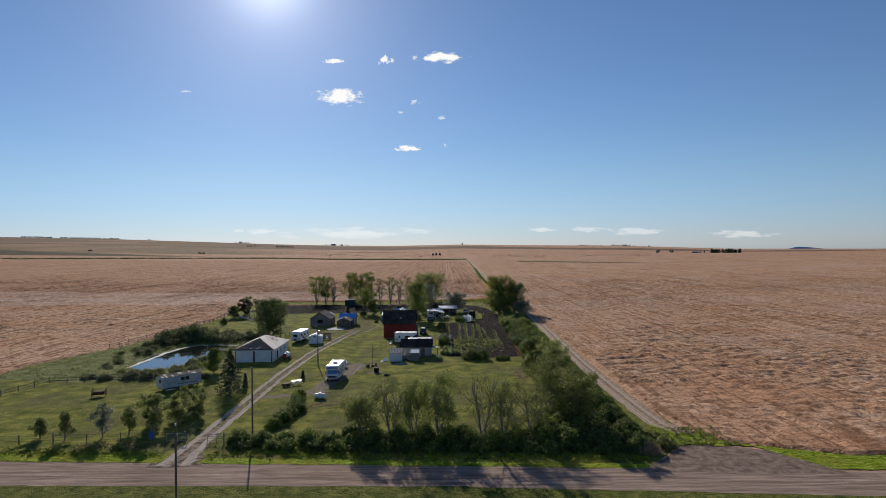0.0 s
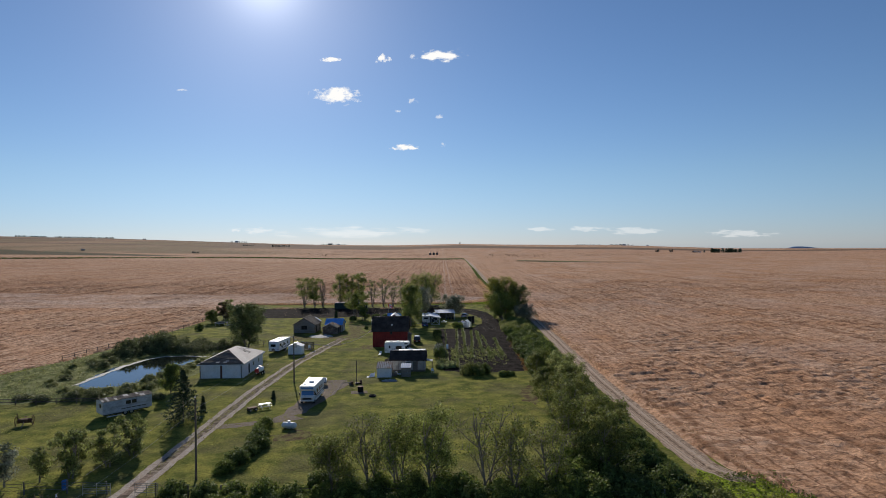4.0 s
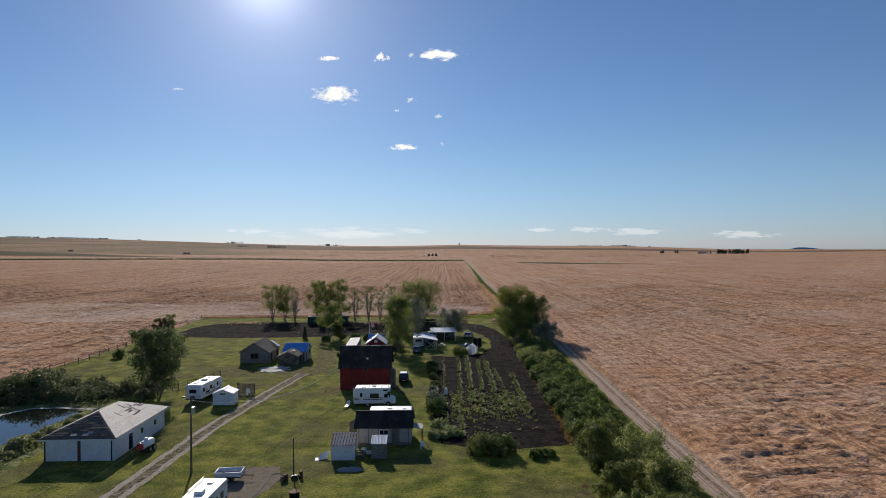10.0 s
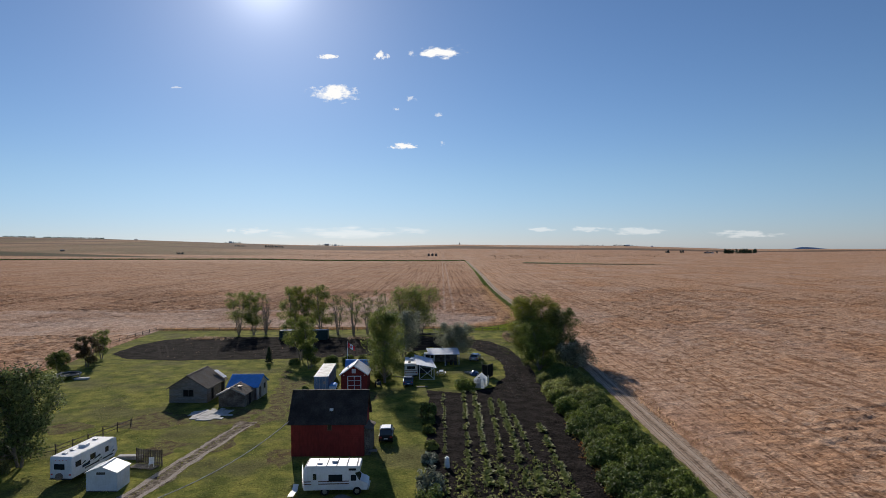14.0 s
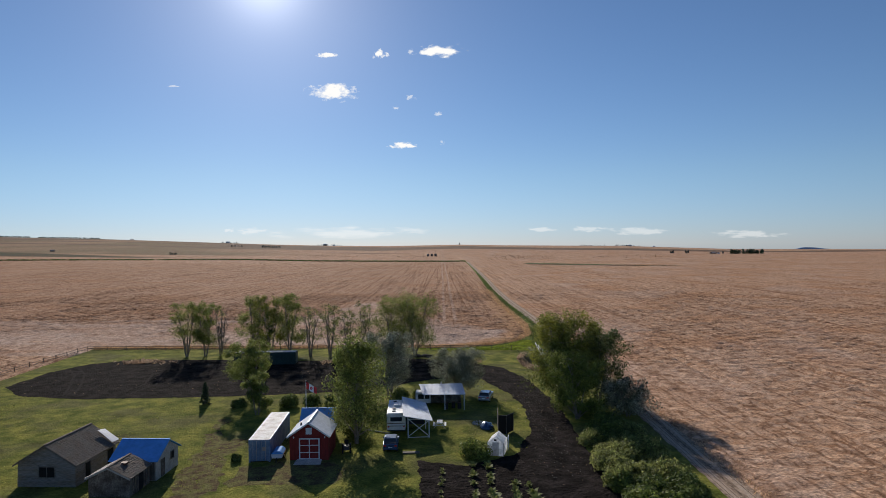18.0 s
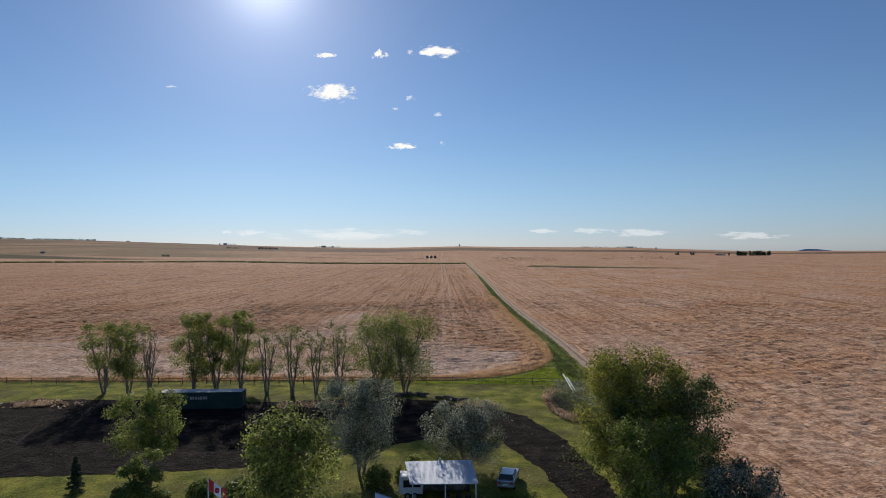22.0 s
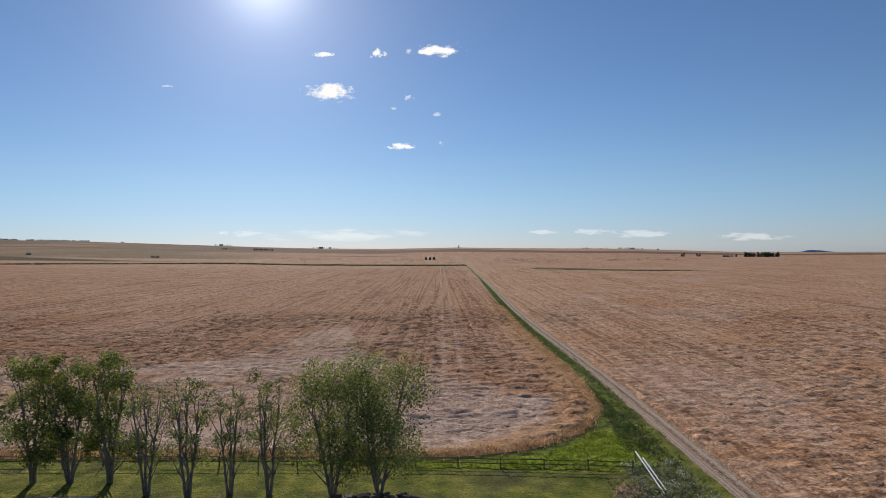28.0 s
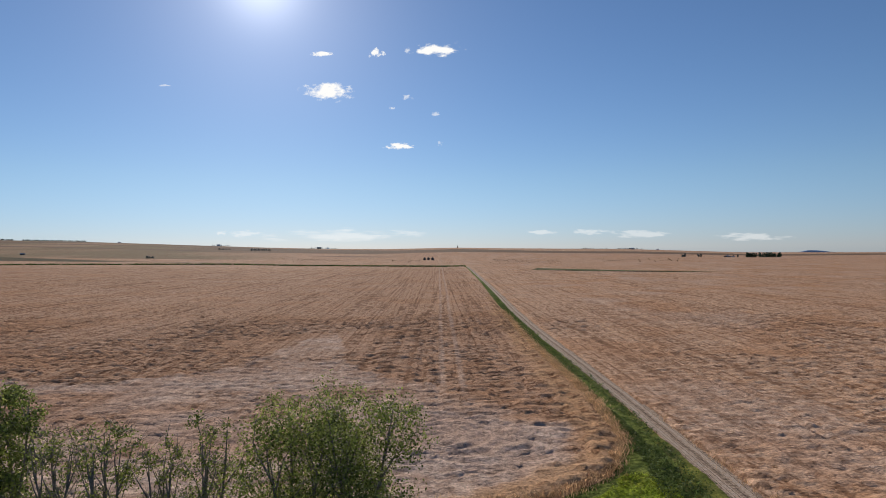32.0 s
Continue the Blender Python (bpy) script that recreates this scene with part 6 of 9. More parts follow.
# steel containers
def container(x, y, rz, length, wall, roof, label, doors="-y"):
    """A shipping container: corrugated sides as single ribs, corner posts, doors with bars, roof with cross ribs. Its length runs along y."""
    c = thing("shipping_container", x, y, 0.03, rz, label, "container")
    W, H = 2.44, 2.59
    part("shell", box(-W / 2 + 0.04, W / 2 - 0.04, 0.04, length - 0.04, 0.12, H - 0.05), wall, c)
    part("roof", box(-W / 2 + 0.02, W / 2 - 0.02, 0.02, length - 0.02, H - 0.05, H), roof, c)
    for i in range(int(length / 0.56)):
        yy = 0.25 + i * 0.56
        part("roof_rib", box(-W / 2 + 0.1, W / 2 - 0.1, yy, yy + 0.22, H, H + 0.008), roof, c)
        for sx in (-1, 1):
            part("side_rib", box(sx * (W / 2 - 0.045) - 0.022, sx * (W / 2 - 0.045) + 0.022, yy, yy + 0.26, 0.2, H - 0.14), wall, c)
    for sx in (-1, 1):
        for yy in (0.0, length - 0.16):
            part("corner_post", box(sx * W / 2 - (0.16 if sx > 0 else 0), sx * W / 2 + (0.16 if sx < 0 else 0), yy, yy + 0.16, 0, H), wall, c)
        part("top_rail", box(sx * (W / 2 - 0.03) - 0.03, sx * (W / 2 - 0.03) + 0.03, 0.16, length - 0.16, H - 0.1, H + 0.004), wall, c)
        part("bottom_rail", box(sx * (W / 2 - 0.05) - 0.05, sx * (W / 2 - 0.05) + 0.05, 0.16, length - 0.16, 0.02, 0.18), wall, c)
    yd, s = (0.0, -1) if doors == "-y" else (length, 1)
    for sx in (-1, 1):
        lo, hi = sorted((sx * 0.02, sx * 1.05))
        leaf = part("door", box(lo, hi, yd - 0.03, yd + 0.05, 0.2, H - 0.14), wall, c)
        for r in (0.3, 0.72):
            part("lock_bar", tube((sx * r, yd + s * 0.06, 0.2), (sx * r, yd + s * 0.06, H - 0.15), 0.025, seg=8), METAL, leaf)
        part("door_plate", box(sx * 0.55 - 0.2, sx * 0.55 + 0.2, yd - 0.045, yd + 0.06, 1.3, 1.75), PALEROOF if sx > 0 else wall, leaf)
    return c


container(-19.55, 208.0, 3.0, 12.19, BLUEBOX, BOXROOF, "blue steel shipping container with a rusty pale roof")
dark = container(-29.3, 269.4, 90.0, 12.9, GREENBOX, BOXROOF, "dark green steel shipping container under the poplars")
# lettering on the long side, as plain bars
bm = bmesh.new()
for k in range(7):
    box(-1.262, -1.24, 5.3 + k * 0.40, 5.58 + k * 0.40, 1.5, 1.95, bm)
part("lettering", bm, PALEROOF, dark, "row of pale letter shapes")


# ---- vehicles ----
def wheel(parent, x, y, r=0.36, w=0.22, axis="x"):
    d = Vector((w / 2, 0, 0)) if axis == "x" else Vector((0, w / 2, 0))
    c = Vector((x, y, r))
    ob = part("wheel", tube(c - d, c + d, r, seg=18), RUBBER, parent, "black tyre")
    part("rim", tube(c - d * 1.04, c + d * 1.04, r * 0.58, seg=14), METAL, ob)


def wrapped(profile, axis, a, b, bevel=0.05):
    bm = prism(profile, axis, a, b)
    bmesh.ops.bevel(bm, geom=bm.edges[:], offset=bevel, segments=2, affect="EDGES", profile=0.6)
    return bm


# motorhome on the gravel pad, nose to the road (front at y = 0)
r = thing("motorhome", -21.2, 118.2, 0.06, -2.0, "white motorhome with a blue windscreen parked on gravel", "motorhome")
part("body", wrapped([(0.95, 0.45), (6.7, 0.45), (6.7, 2.92), (0.0, 2.92), (-0.05, 2.45), (0.15, 2.15), (0.95, 2.05)], "x", -1.2, 1.2, 0.07), WHITE, r)
part("cab", wrapped([(0.0, 0.45), (1.0, 0.45), (1.0, 2.1), (0.62, 2.1), (0.3, 1.35), (0.0, 1.2)], "x", -1.08, 1.08, 0.06), WHITE, r)
part("windscreen", slab([(-0.95, 0.56, 2.03), (0.95, 0.56, 2.03), (0.98, 0.27, 1.4), (-0.98, 0.27, 1.4)], 0.05), WINDSHIELD, r, "windscreen painted with the sky's blue reflection")
part("overcab_window", box(-1.0, 1.0, -0.06, 0.02, 2.42, 2.72, bevel=0.02), WINDSHIELD, r, "overcab window painted with the sky's blue reflection")
part("grille", box(-0.85, 0.85, -0.06, 0.02, 0.75, 1.05, bevel=0.02), DARKMETAL, r)
for sx in (-0.8, 0.8):
    part("headlight", box(sx - 0.14, sx + 0.14, -0.08, -0.05, 0.8, 1.0, bevel=0.02), METAL, r)
part("bumper", box(-1.1, 1.1, -0.16, 0.0, 0.45, 0.62, bevel=0.03), METAL, r)
for y0, y1 in ((1.5, 2.3), (3.0, 4.2), (4.9, 5.6)):
    part("side_window", box(1.2, 1.225, y0, y1, 1.55, 2.2, bevel=0.01), GLASS, r)
    part("side_window", box(-1.225, -1.2, y0, y1, 1.55, 2.2, bevel=0.01), GLASS, r)
part("cab_window", box(1.07, 1.1, 0.35, 0.9, 1.4, 2.0, bevel=0.01), GLASS, r)
part("stripe", box(1.2, 1.215, 0.95, 6.6, 1.15, 1.3), BROWNTRIM, r)
part("stripe", box(1.2, 1.215, 0.95, 6.6, 0.9, 0.97), BLUECAR, r)
part("door", box(1.2, 1.22, 4.3, 4.85, 0.5, 2.3, bevel=0.01), WHITE, r)
part("air_conditioner", box(-0.35, 0.4, 2.6, 3.5, 2.92, 3.2, bevel=0.08), WHITE, r)
part("roof_hatch", box(-0.9, -0.45, 1.2, 1.7, 2.92, 3.02, bevel=0.03), WHITE, r)
part("roof_hatch", box(-0.2, 0.3, 5.2, 5.7, 2.92, 3.02, bevel=0.03), WHITE, r)
part("roof_rack", box(-1.1, -1.05, 3.2, 6.5, 3.05, 3.1), METAL, r)
for yy in (3.3, 4.8, 6.4):
    part("rack_post", box(-1.1, -1.05, yy, yy + 0.05, 2.92, 3.05), METAL, r)
part("mirror", box(1.2, 1.38, 0.3, 0.38, 1.45, 1.8, bevel=0.02), DARKMETAL, r)
part("mirror", box(-1.38, -1.2, 0.3, 0.38, 1.45, 1.8, bevel=0.02), DARKMETAL, r)
for sx in (-0.98, 0.98):
    for yy in (0.7, 4.9):
        wheel(r, sx, yy)
# flat utility trailer behind it
u = thing("utility_trailer", -22.0, 131.4, 0.06, 4, "grey metal utility trailer on the gravel pad", "trailer")
part("bed", box(-1.4, 1.4, 0, 1.7, 0.5, 0.6), DARKMETAL, u)
for a in ((-1.4, 1.4, 0, 0.06), (-1.4, 1.4, 1.64, 1.7), (-1.4, -1.34, 0.06, 1.64), (1.34, 1.4, 0.06, 1.64)):
    part("side_panel", box(*a, 0.6, 1.1), TIN, u)
part("hitch", tube((1.4, 0.85, 0.5), (2.6, 0.85, 0.45), 0.05), DARKMETAL, u)
for yy in (-0.02, 1.72):
    wheel(u, 0, yy, 0.33, 0.18, "y")

# older motorhome, side to the camera, nose to +x
r = thing("motorhome", -12.75, 162.6, 0.03, 1.5, "cream and white van-front motorhome with a brown stripe", "motorhome")
part("body", wrapped([(0, 0.5), (4.05, 0.5), (4.05, 1.95), (4.95, 2.2), (4.95, 2.72), (0.2, 2.78), (0, 2.4)], "y", 0, 2.25, 0.07), WHITE, r)
part("cab", wrapped([(4.0, 0.4), (5.55, 0.4), (5.6, 0.95), (5.35, 1.15), (4.85, 1.25), (4.45, 2.0), (4.0, 2.0)], "y", 0.15, 2.1, 0.07), WHITE, r)
part("windscreen", slab([(4.50, 0.3, 1.95), (4.50, 1.95, 1.95), (4.9, 1.95, 1.27), (4.9, 0.3, 1.27)], 0.04), GLASS, r)
part("cab_window", box(4.12, 4.6, 0.12, 0.15, 1.3, 1.85, bevel=0.01), GLASS, r)
part("side_window", box(2.2, 3.4, -0.025, 0, 1.35, 1.95, bevel=0.01), GLASS, r)
part("overcab_window", box(3.95, 4.6, -0.025, 0, 2.3, 2.5, bevel=0.01), GLASS, r)
dr = part("door", box(0.7, 1.3, -0.03, 0, 0.55, 2.25, bevel=0.01), WHITE, r)
part("door_window", box(0.85, 1.15, -0.045, -0.03, 1.5, 2.05), GLASS, dr)
for z in (1.05, 1.28):
    part("stripe", box(0.05, 3.95, -0.015, 0, z, z + 0.09), BROWNTRIM, r)
for k in range(6):
    x = 0.25 + k * 0.88
    part("roof_seam", box(x, x + 0.04, 0.05, 2.2, 2.78, 2.82), GREYWOOD, r)
part("roof_vent", box(2.4, 2.9, 0.9, 1.4, 2.78, 2.92, bevel=0.03), WHITE, r)
part("roof_vent", box(1.2, 1.6, 0.5, 0.9, 2.78, 2.88, bevel=0.03), METAL, r)
part("bumper", box(5.55, 5.68, 0.15, 2.1, 0.42, 0.58, bevel=0.03), METAL, r)
for k in range(5):
    part("ladder_rung", box(-0.14, -0.1, 0.2, 0.6, 0.8 + 0.4 * k, 0.84 + 0.4 * k), METAL, r)
for yy in (0.2, 0.6):
    part("ladder_rail", box(-0.14, -0.1, yy, yy + 0.04, 0.7, 2.8), METAL, r)
for x in (1.85, 4.65):
    for yy in (0.12, 2.13):
        wheel(r, x, yy, 0.36, 0.22, "y")
r.scale = (1.15, 1.08, 1.08)


def travel_trailer(x, y, rz, L, W, H, label, rear_window=True, awning=False):
    """A white travel trailer seen from its rear end (y = 0); its length runs along y."""
    t = thing("travel_trailer", x, y, 0.03, rz, label, "camper")
    part("body", wrapped([(0, 0.6), (L - 0.6, 0.6), (L, 1.2), (L - 0.2, H - 0.15), (L - 0.6, H), (0.12, H), (0, H - 0.3)], "x", -W / 2, W / 2, 0.06), WHITE, t)
    part("roof", box(-W / 2 + 0.08, W / 2 - 0.08, 0.2, L - 0.7, H, H + 0.03), WHITE, t)
    if rear_window:
        part("rear_window", box(-0.75, 0.45, -0.03, 0.0, 1.55, 2.15, bevel=0.02), GLASS, t)
        for k in range(4):
            part("marker_lamp", box(-0.6 + k * 0.4, -0.5 + k * 0.4, -0.02, 0.0, H - 0.35, H - 0.29), REDPAINT, t)
        part("spare_wheel", tube((-0.1, -0.28, 0.85), (-0.1, -0.02, 0.85), 0.36, seg=18), PAD, t)
    for sx in (-1, 1):
        for y0, y1 in ((0.6, 1.5), (3.0, 3.9), (5.6, 6.2)):
            lo, hi = sorted((sx * W / 2, sx * (W / 2 + 0.025)))
            part("side_window", box(lo, hi, y0, y1, 1.6, 2.2, bevel=0.01), GLASS, t)
        lo, hi = sorted((sx * W / 2, sx * (W / 2 + 0.02)))
        part("door", box(lo, hi, 4.5, 5.2, 0.75, 2.5, bevel=0.01), WHITE, t)
        part("stripe", box(lo, hi, 1.7, 2.9, 1.2, 1.5), BLUECAR, t)
        part("stripe", box(lo, hi, 2.1, L - 0.9, 0.95, 1.1), DARKMETAL, t)
        for yy in (L * 0.52, L * 0.52 + 0.85):
            wheel(t, sx * (W / 2 - 0.12), yy, 0.35, 0.2)
    part("air_conditioner", box(-0.4, 0.4, L * 0.42, L * 0.42 + 0.9, H + 0.03, H + 0.3, bevel=0.07), WHITE, t)
    for yy in (0.9, 2.1, L - 2.0):
        part("roof_hatch", box(-0.55, -0.1, yy, yy + 0.4, H + 0.03, H + 0.16, bevel=0.04), METAL if rear_window else DARKMETAL, t)
    part("bumper", box(-W / 2, W / 2, -0.1, 0.05, 0.5, 0.62, bevel=0.02), DARKMETAL, t)
    for sx in (-1, 1):
        part("tail_lamp", box(sx * (W / 2 - 0.22) - 0.1, sx * (W / 2 - 0.22) + 0.1, -0.02, 0.0, 0.95, 1.1), REDPAINT, t)
    part("drawbar", tube((0, L - 0.3, 0.55), (0, L + 0.9, 0.5), 0.06), DARKMETAL, t)
    part("jack", tube((0, L + 0.7, 0), (0, L + 0.7, 0.8), 0.04), METAL, t)
    part("frame", box(-W / 2 + 0.2, W / 2 - 0.2, 0.1, L - 0.3, 0.45, 0.6), DARKMETAL, t)
    return t


tt = travel_trailer(-39.4, 166.6, -6.0, 7.9, 2.5, 2.85, "white travel trailer with grey graphics on the lawn")
for k, (y0, z0, ln, ht) in enumerate([(1.2, 1.55, 1.1, 0.16), (1.7, 1.25, 1.3, 0.20), (2.9, 1.75, 1.0, 0.14), (3.4, 1.40, 1.4, 0.22), (4.0, 1.05, 1.0, 0.14), (6.3, 1.55, 0.9, 0.2), (6.5, 1.15, 0.8, 0.16)]):
    part("side_graphic", slab([(1.272, y0, z0), (1.272, y0 + ln, z0 + 0.18), (1.272, y0 + ln * 0.9, z0 + 0.18 + ht), (1.272, y0 + 0.25, z0 + ht * 0.6)], 0.012), (DARKMETAL, BLACK, TIN)[k % 3], tt, "dark swoosh graphic")
c2 = travel_trailer(-4.5, 218.0, 2.0, 8.0, 2.45, 2.75, "white fifth-wheel camper with dark roof hatches", False)
part("rear_window", box(-0.75, 0.75, -0.03, 0.0, 1.75, 2.3, bevel=0.02), GLASS, c2, "wide dark rear window")
for z in (1.1, 1.45):
    part("stripe", box(-1.15, 1.15, -0.02, 0.0, z, z + 0.08), BROWNTRIM, c2)
# awning on a braced frame beside it
a = thing("awning", -2.9, 216.4, 0.03, 0, "ribbed white metal awning on a braced timber frame", "awning")
part("roof", slab([(-0.5, -0.7, 3.05), (-1.3, 9.8, 3.05), (2.1, 8.2, 2.55), (3.2, -0.5, 2.35)], 0.06), TINY, a)
for k in range(13):
    q = k / 12
    part("roof_rib", slab([(-0.5 + 3.7 * q - 0.03, -0.7 + 0.2 * q, 3.1 - 0.7 * q), (-0.5 + 3.7 * q + 0.03, -0.7 + 0.2 * q, 3.1 - 0.7 * q), (-1.3 + 3.4 * q + 0.03, 9.8 - 1.6 * q, 3.1 - 0.5 * q), (-1.3 + 3.4 * q - 0.03, 9.8 - 1.6 * q, 3.1 - 0.5 * q)], 0.04), TINY, a)
for x, y, z in ((0.05, 0, 2.9), (2.75, 0.2, 2.45), (2.2, 4.2, 2.5), (1.8, 7.8, 2.55), (-0.9, 8.2, 3.0)):
    part("post", box(x - 0.06, x + 0.06, y - 0.06, y + 0.06, 0, z), WHITE, a)
for p, q in (((0.05, 0, 0.2), (2.75, 0.2, 2.2)), ((0.05, 0, 2.5), (2.75, 0.2, 0.2)), ((0.05, 0, 2.45), (2.75, 0.2, 2.35)), ((2.75, 0.2, 2.3), (2.2, 4.2, 1.0)), ((0.05, 0, 0.1), (2.75, 0.2, 0.1))):
    part("brace", tube(p, q, 0.05, seg=6), WHITE, a)
part("back_screen", box(-0.6, 2.0, 6.0, 6.05, 0.1, 2.3), DARKMETAL, a)
# open lean-to with an old camper under it
a = thing("open_shed", 1.4, 230.0, 0.03, -1, "open shed with a ribbed white metal roof", "shed")
part("roof", slab([(-2.7, -0.2, 2.4), (3.7, -0.1, 2.4), (3.2, 4.7, 3.0), (-3.5, 4.3, 3.0)], 0.07), TIN, a)
for k in range(17):
    q = k / 16
    part("roof_rib", slab([(-2.7 + 6.4 * q - 0.03, -0.2 + 0.1 * q, 2.44), (-2.7 + 6.4 * q + 0.03, -0.2 + 0.1 * q, 2.44), (-3.5 + 6.7 * q + 0.03, 4.3 + 0.4 * q, 3.04), (-3.5 + 6.7 * q - 0.03, 4.3 + 0.4 * q, 3.04)], 0.04), TIN, a)
for x, y, z in ((-2.5, 0.1, 2.35), (0.6, 0.1, 2.35), (3.5, 0.2, 2.35), (3.0, 4.4, 2.9), (-3.2, 4.1, 2.9), (0, 4.3, 2.9)):
    part("post", box(x - 0.06, x + 0.06, y - 0.06, y + 0.06, 0, z), WHITE if y < 1 else BROWNWOOD, a)
part("back_wall", box(-3.2, 3.0, 4.4, 4.46, 0, 2.8), BROWNWOOD, a)
part("vent_pipe", tube((0.0, 4.4, 2.9), (0.0, 4.4, 3.3), 0.12, seg=10), METAL, a)
v = thing("old_camper", -0.6, 231.0, 0.03, 0, "old camper stored under the open shed", "camper")
part("body", box(-1.9, 0.4, 1.2, 3.1, 0.5, 2.2, bevel=0.1), WHITE, v)
part("window", box(-1.5, 0.2, 1.17, 1.2, 1.2, 1.9), GLASS, v)
part("nose_window", box(-1.93, -1.9, 1.5, 2.8, 1.3, 1.9), GLASS, v)
for x in (-1.1, -0.4):
    wheel(v, x, 1.3, 0.33, 0.2, "y")
for k, (x, y) in enumerate(((2.2, 230.9), (3.3, 231.3), (4.2, 231.0))):
    s = thing("scrap_barrel", x, y, 0.03, 30 * k, "dark barrel stored under the open shed", "barrel")
    part("drum", tube((0, 0, 0), (0, 0, 0.88), 0.29, seg=16), DARKMETAL, s)
    part("rim", tube((0, 0, 0.86), (0, 0, 0.9), 0.31, seg=16), RUST, s)


def car(x, y, rz, paint, label, L=4.5, W=1.8, H=1.6, name="car", boxy=False):
    """A car, tail at y = 0, length along y: lower body, cabin, glass, lamps and wheels."""
    c = thing(name, x, y, 0.03, rz, label, "car")
    part("body", wrapped([(0, 0.35), (L, 0.35), (L, 0.75), (L - 0.25, 0.92), (L * 0.7, 1.0), (0.05, 1.02)], "x", -W / 2, W / 2, 0.08), paint, c)
    t0 = 0.1 if boxy else 0.45
    part("cabin", wrapped([(t0, 1.0), (L * 0.70, 1.0), (L * 0.56, H), (t0 + 0.25, H)], "x", -W / 2 + 0.1, W / 2 - 0.1, 0.09), GLASS, c)
    part("roof", box(-W / 2 + 0.22, W / 2 - 0.22, t0 + 0.25, L * 0.55, H - 0.01, H + 0.045, bevel=0.03), paint, c)
    for sx in (-1, 1):
        for yy in (t0 + 0.2, L * 0.33, L * 0.56):
            part("pillar", tube((sx * (W / 2 - 0.1), yy - (0.08 if yy < 1 else 0), 1.0), (sx * (W / 2 - 0.19), yy, H), 0.04, seg=6), paint, c)
        for yy in (L * 0.19, L * 0.80):
            wheel(c, sx * (W / 2 - 0.1), yy, 0.33, 0.2)
        part("tail_lamp", box(sx * (W / 2 - 0.25) - 0.14, sx * (W / 2 - 0.25) + 0.14, -0.02, 0.03, 0.75, 0.95, bevel=0.01), REDPAINT, c)
        part("headlight", box(sx * (W / 2 - 0.3) - 0.18, sx * (W / 2 - 0.3) + 0.18, L - 0.04, L + 0.01, 0.62, 0.76, bevel=0.01), METAL, c)
        part("mirror", box(sx * (W / 2 + 0.08) - 0.08, sx * (W / 2 + 0.08) + 0.08, L * 0.64, L * 0.64 + 0.08, 0.98, 1.12, bevel=0.02), paint, c)
    part("rear_bumper", box(-W / 2 + 0.05, W / 2 - 0.05, -0.07, 0.03, 0.4, 0.6, bevel=0.03), paint, c)
    part("number_plate", box(-0.25, 0.25, -0.09, -0.06, 0.62, 0.74), WHITE, c)
    return c


cc = car(-5.9, 178.9, 2, DARKCAR, "dark sport utility car with a pale roof carrier", 4.5, 1.8, 1.72, "car", True)
part("roof_carrier", box(-0.6, 0.6, 0.6, 2.2, 1.76, 1.86, bevel=0.04), TINY, cc)
car(-4.7, 210.7, 2, BLUECAR, "blue hatchback car parked by the camper", 4.3, 1.78, 1.52)
car(8.1, 234.0, -14, SILVERCAR, "silver sedan parked on the grass", 4.5, 1.78, 1.45)

# long old trailer on the grass
o = thing("old_trailer", -49.9, 110.9, 0.03, 48.0, "long weathered white trailer with a worn roof", "trailer")
part("body", wrapped([(0, 0.55), (2.6, 0.55), (2.6, 2.45), (1.3, 2.75), (0, 2.45)], "x", 0, 7.2, 0.05), STAINEDWALL, o)
part("roof", slab([(-0.1, -0.1, 2.50), (7.3, -0.1, 2.50), (7.3, 1.3, 2.82), (-0.1, 1.3, 2.82)], 0.04), OLDSHINGLE, o)
part("roof", slab([(-0.1, 2.7, 2.50), (7.3, 2.7, 2.50), (7.3, 1.3, 2.82), (-0.1, 1.3, 2.82)], 0.04), OLDSHINGLE, o)
for x0 in (3.3, 4.15):
    part("window", box(x0, x0 + 0.7, -0.03, 0, 1.6, 2.15), GLASS, o)
for k in range(5):
    part("stain_board", box(2.6 + k * 0.75, 3.2 + k * 0.75, -0.02, 0, 0.95, 1.1), BROWNWOOD, o)
for k in range(40):
    i, j = divmod(k, 20)
    if rnd.random() < 0.75:
        y0, y1 = (-0.1, 0.6) if i else (0.62, 1.3)
        part("roof_patch", slab([(-0.1 + j * 0.37, y0, 2.52 + (y0 + 0.1) * 0.23), (0.24 + j * 0.37, y0, 2.52 + (y0 + 0.1) * 0.23), (0.24 + j * 0.37, y1, 2.54 + (y1 + 0.1) * 0.23), (-0.1 + j * 0.37, y1, 2.54 + (y1 + 0.1) * 0.23)], 0.015), PALESHINGLE if rnd.random() < 0.4 else OLDSHINGLE, o)
part("end_window", box(-0.03, 0, 0.7, 1.3, 1.5, 2.1), GLASS, o)
part("chassis", box(0.3, 6.9, 0.3, 2.3, 0.35, 0.55), DARKMETAL, o)
part("plank", box(0.4, 2.4, -0.5, -0.2, 0.25, 0.32), WHITE, o)
for x in (3.2, 4.1):
    for yy in (0.15, 2.45):
        wheel(o, x, yy, 0.36, 0.2, "y")


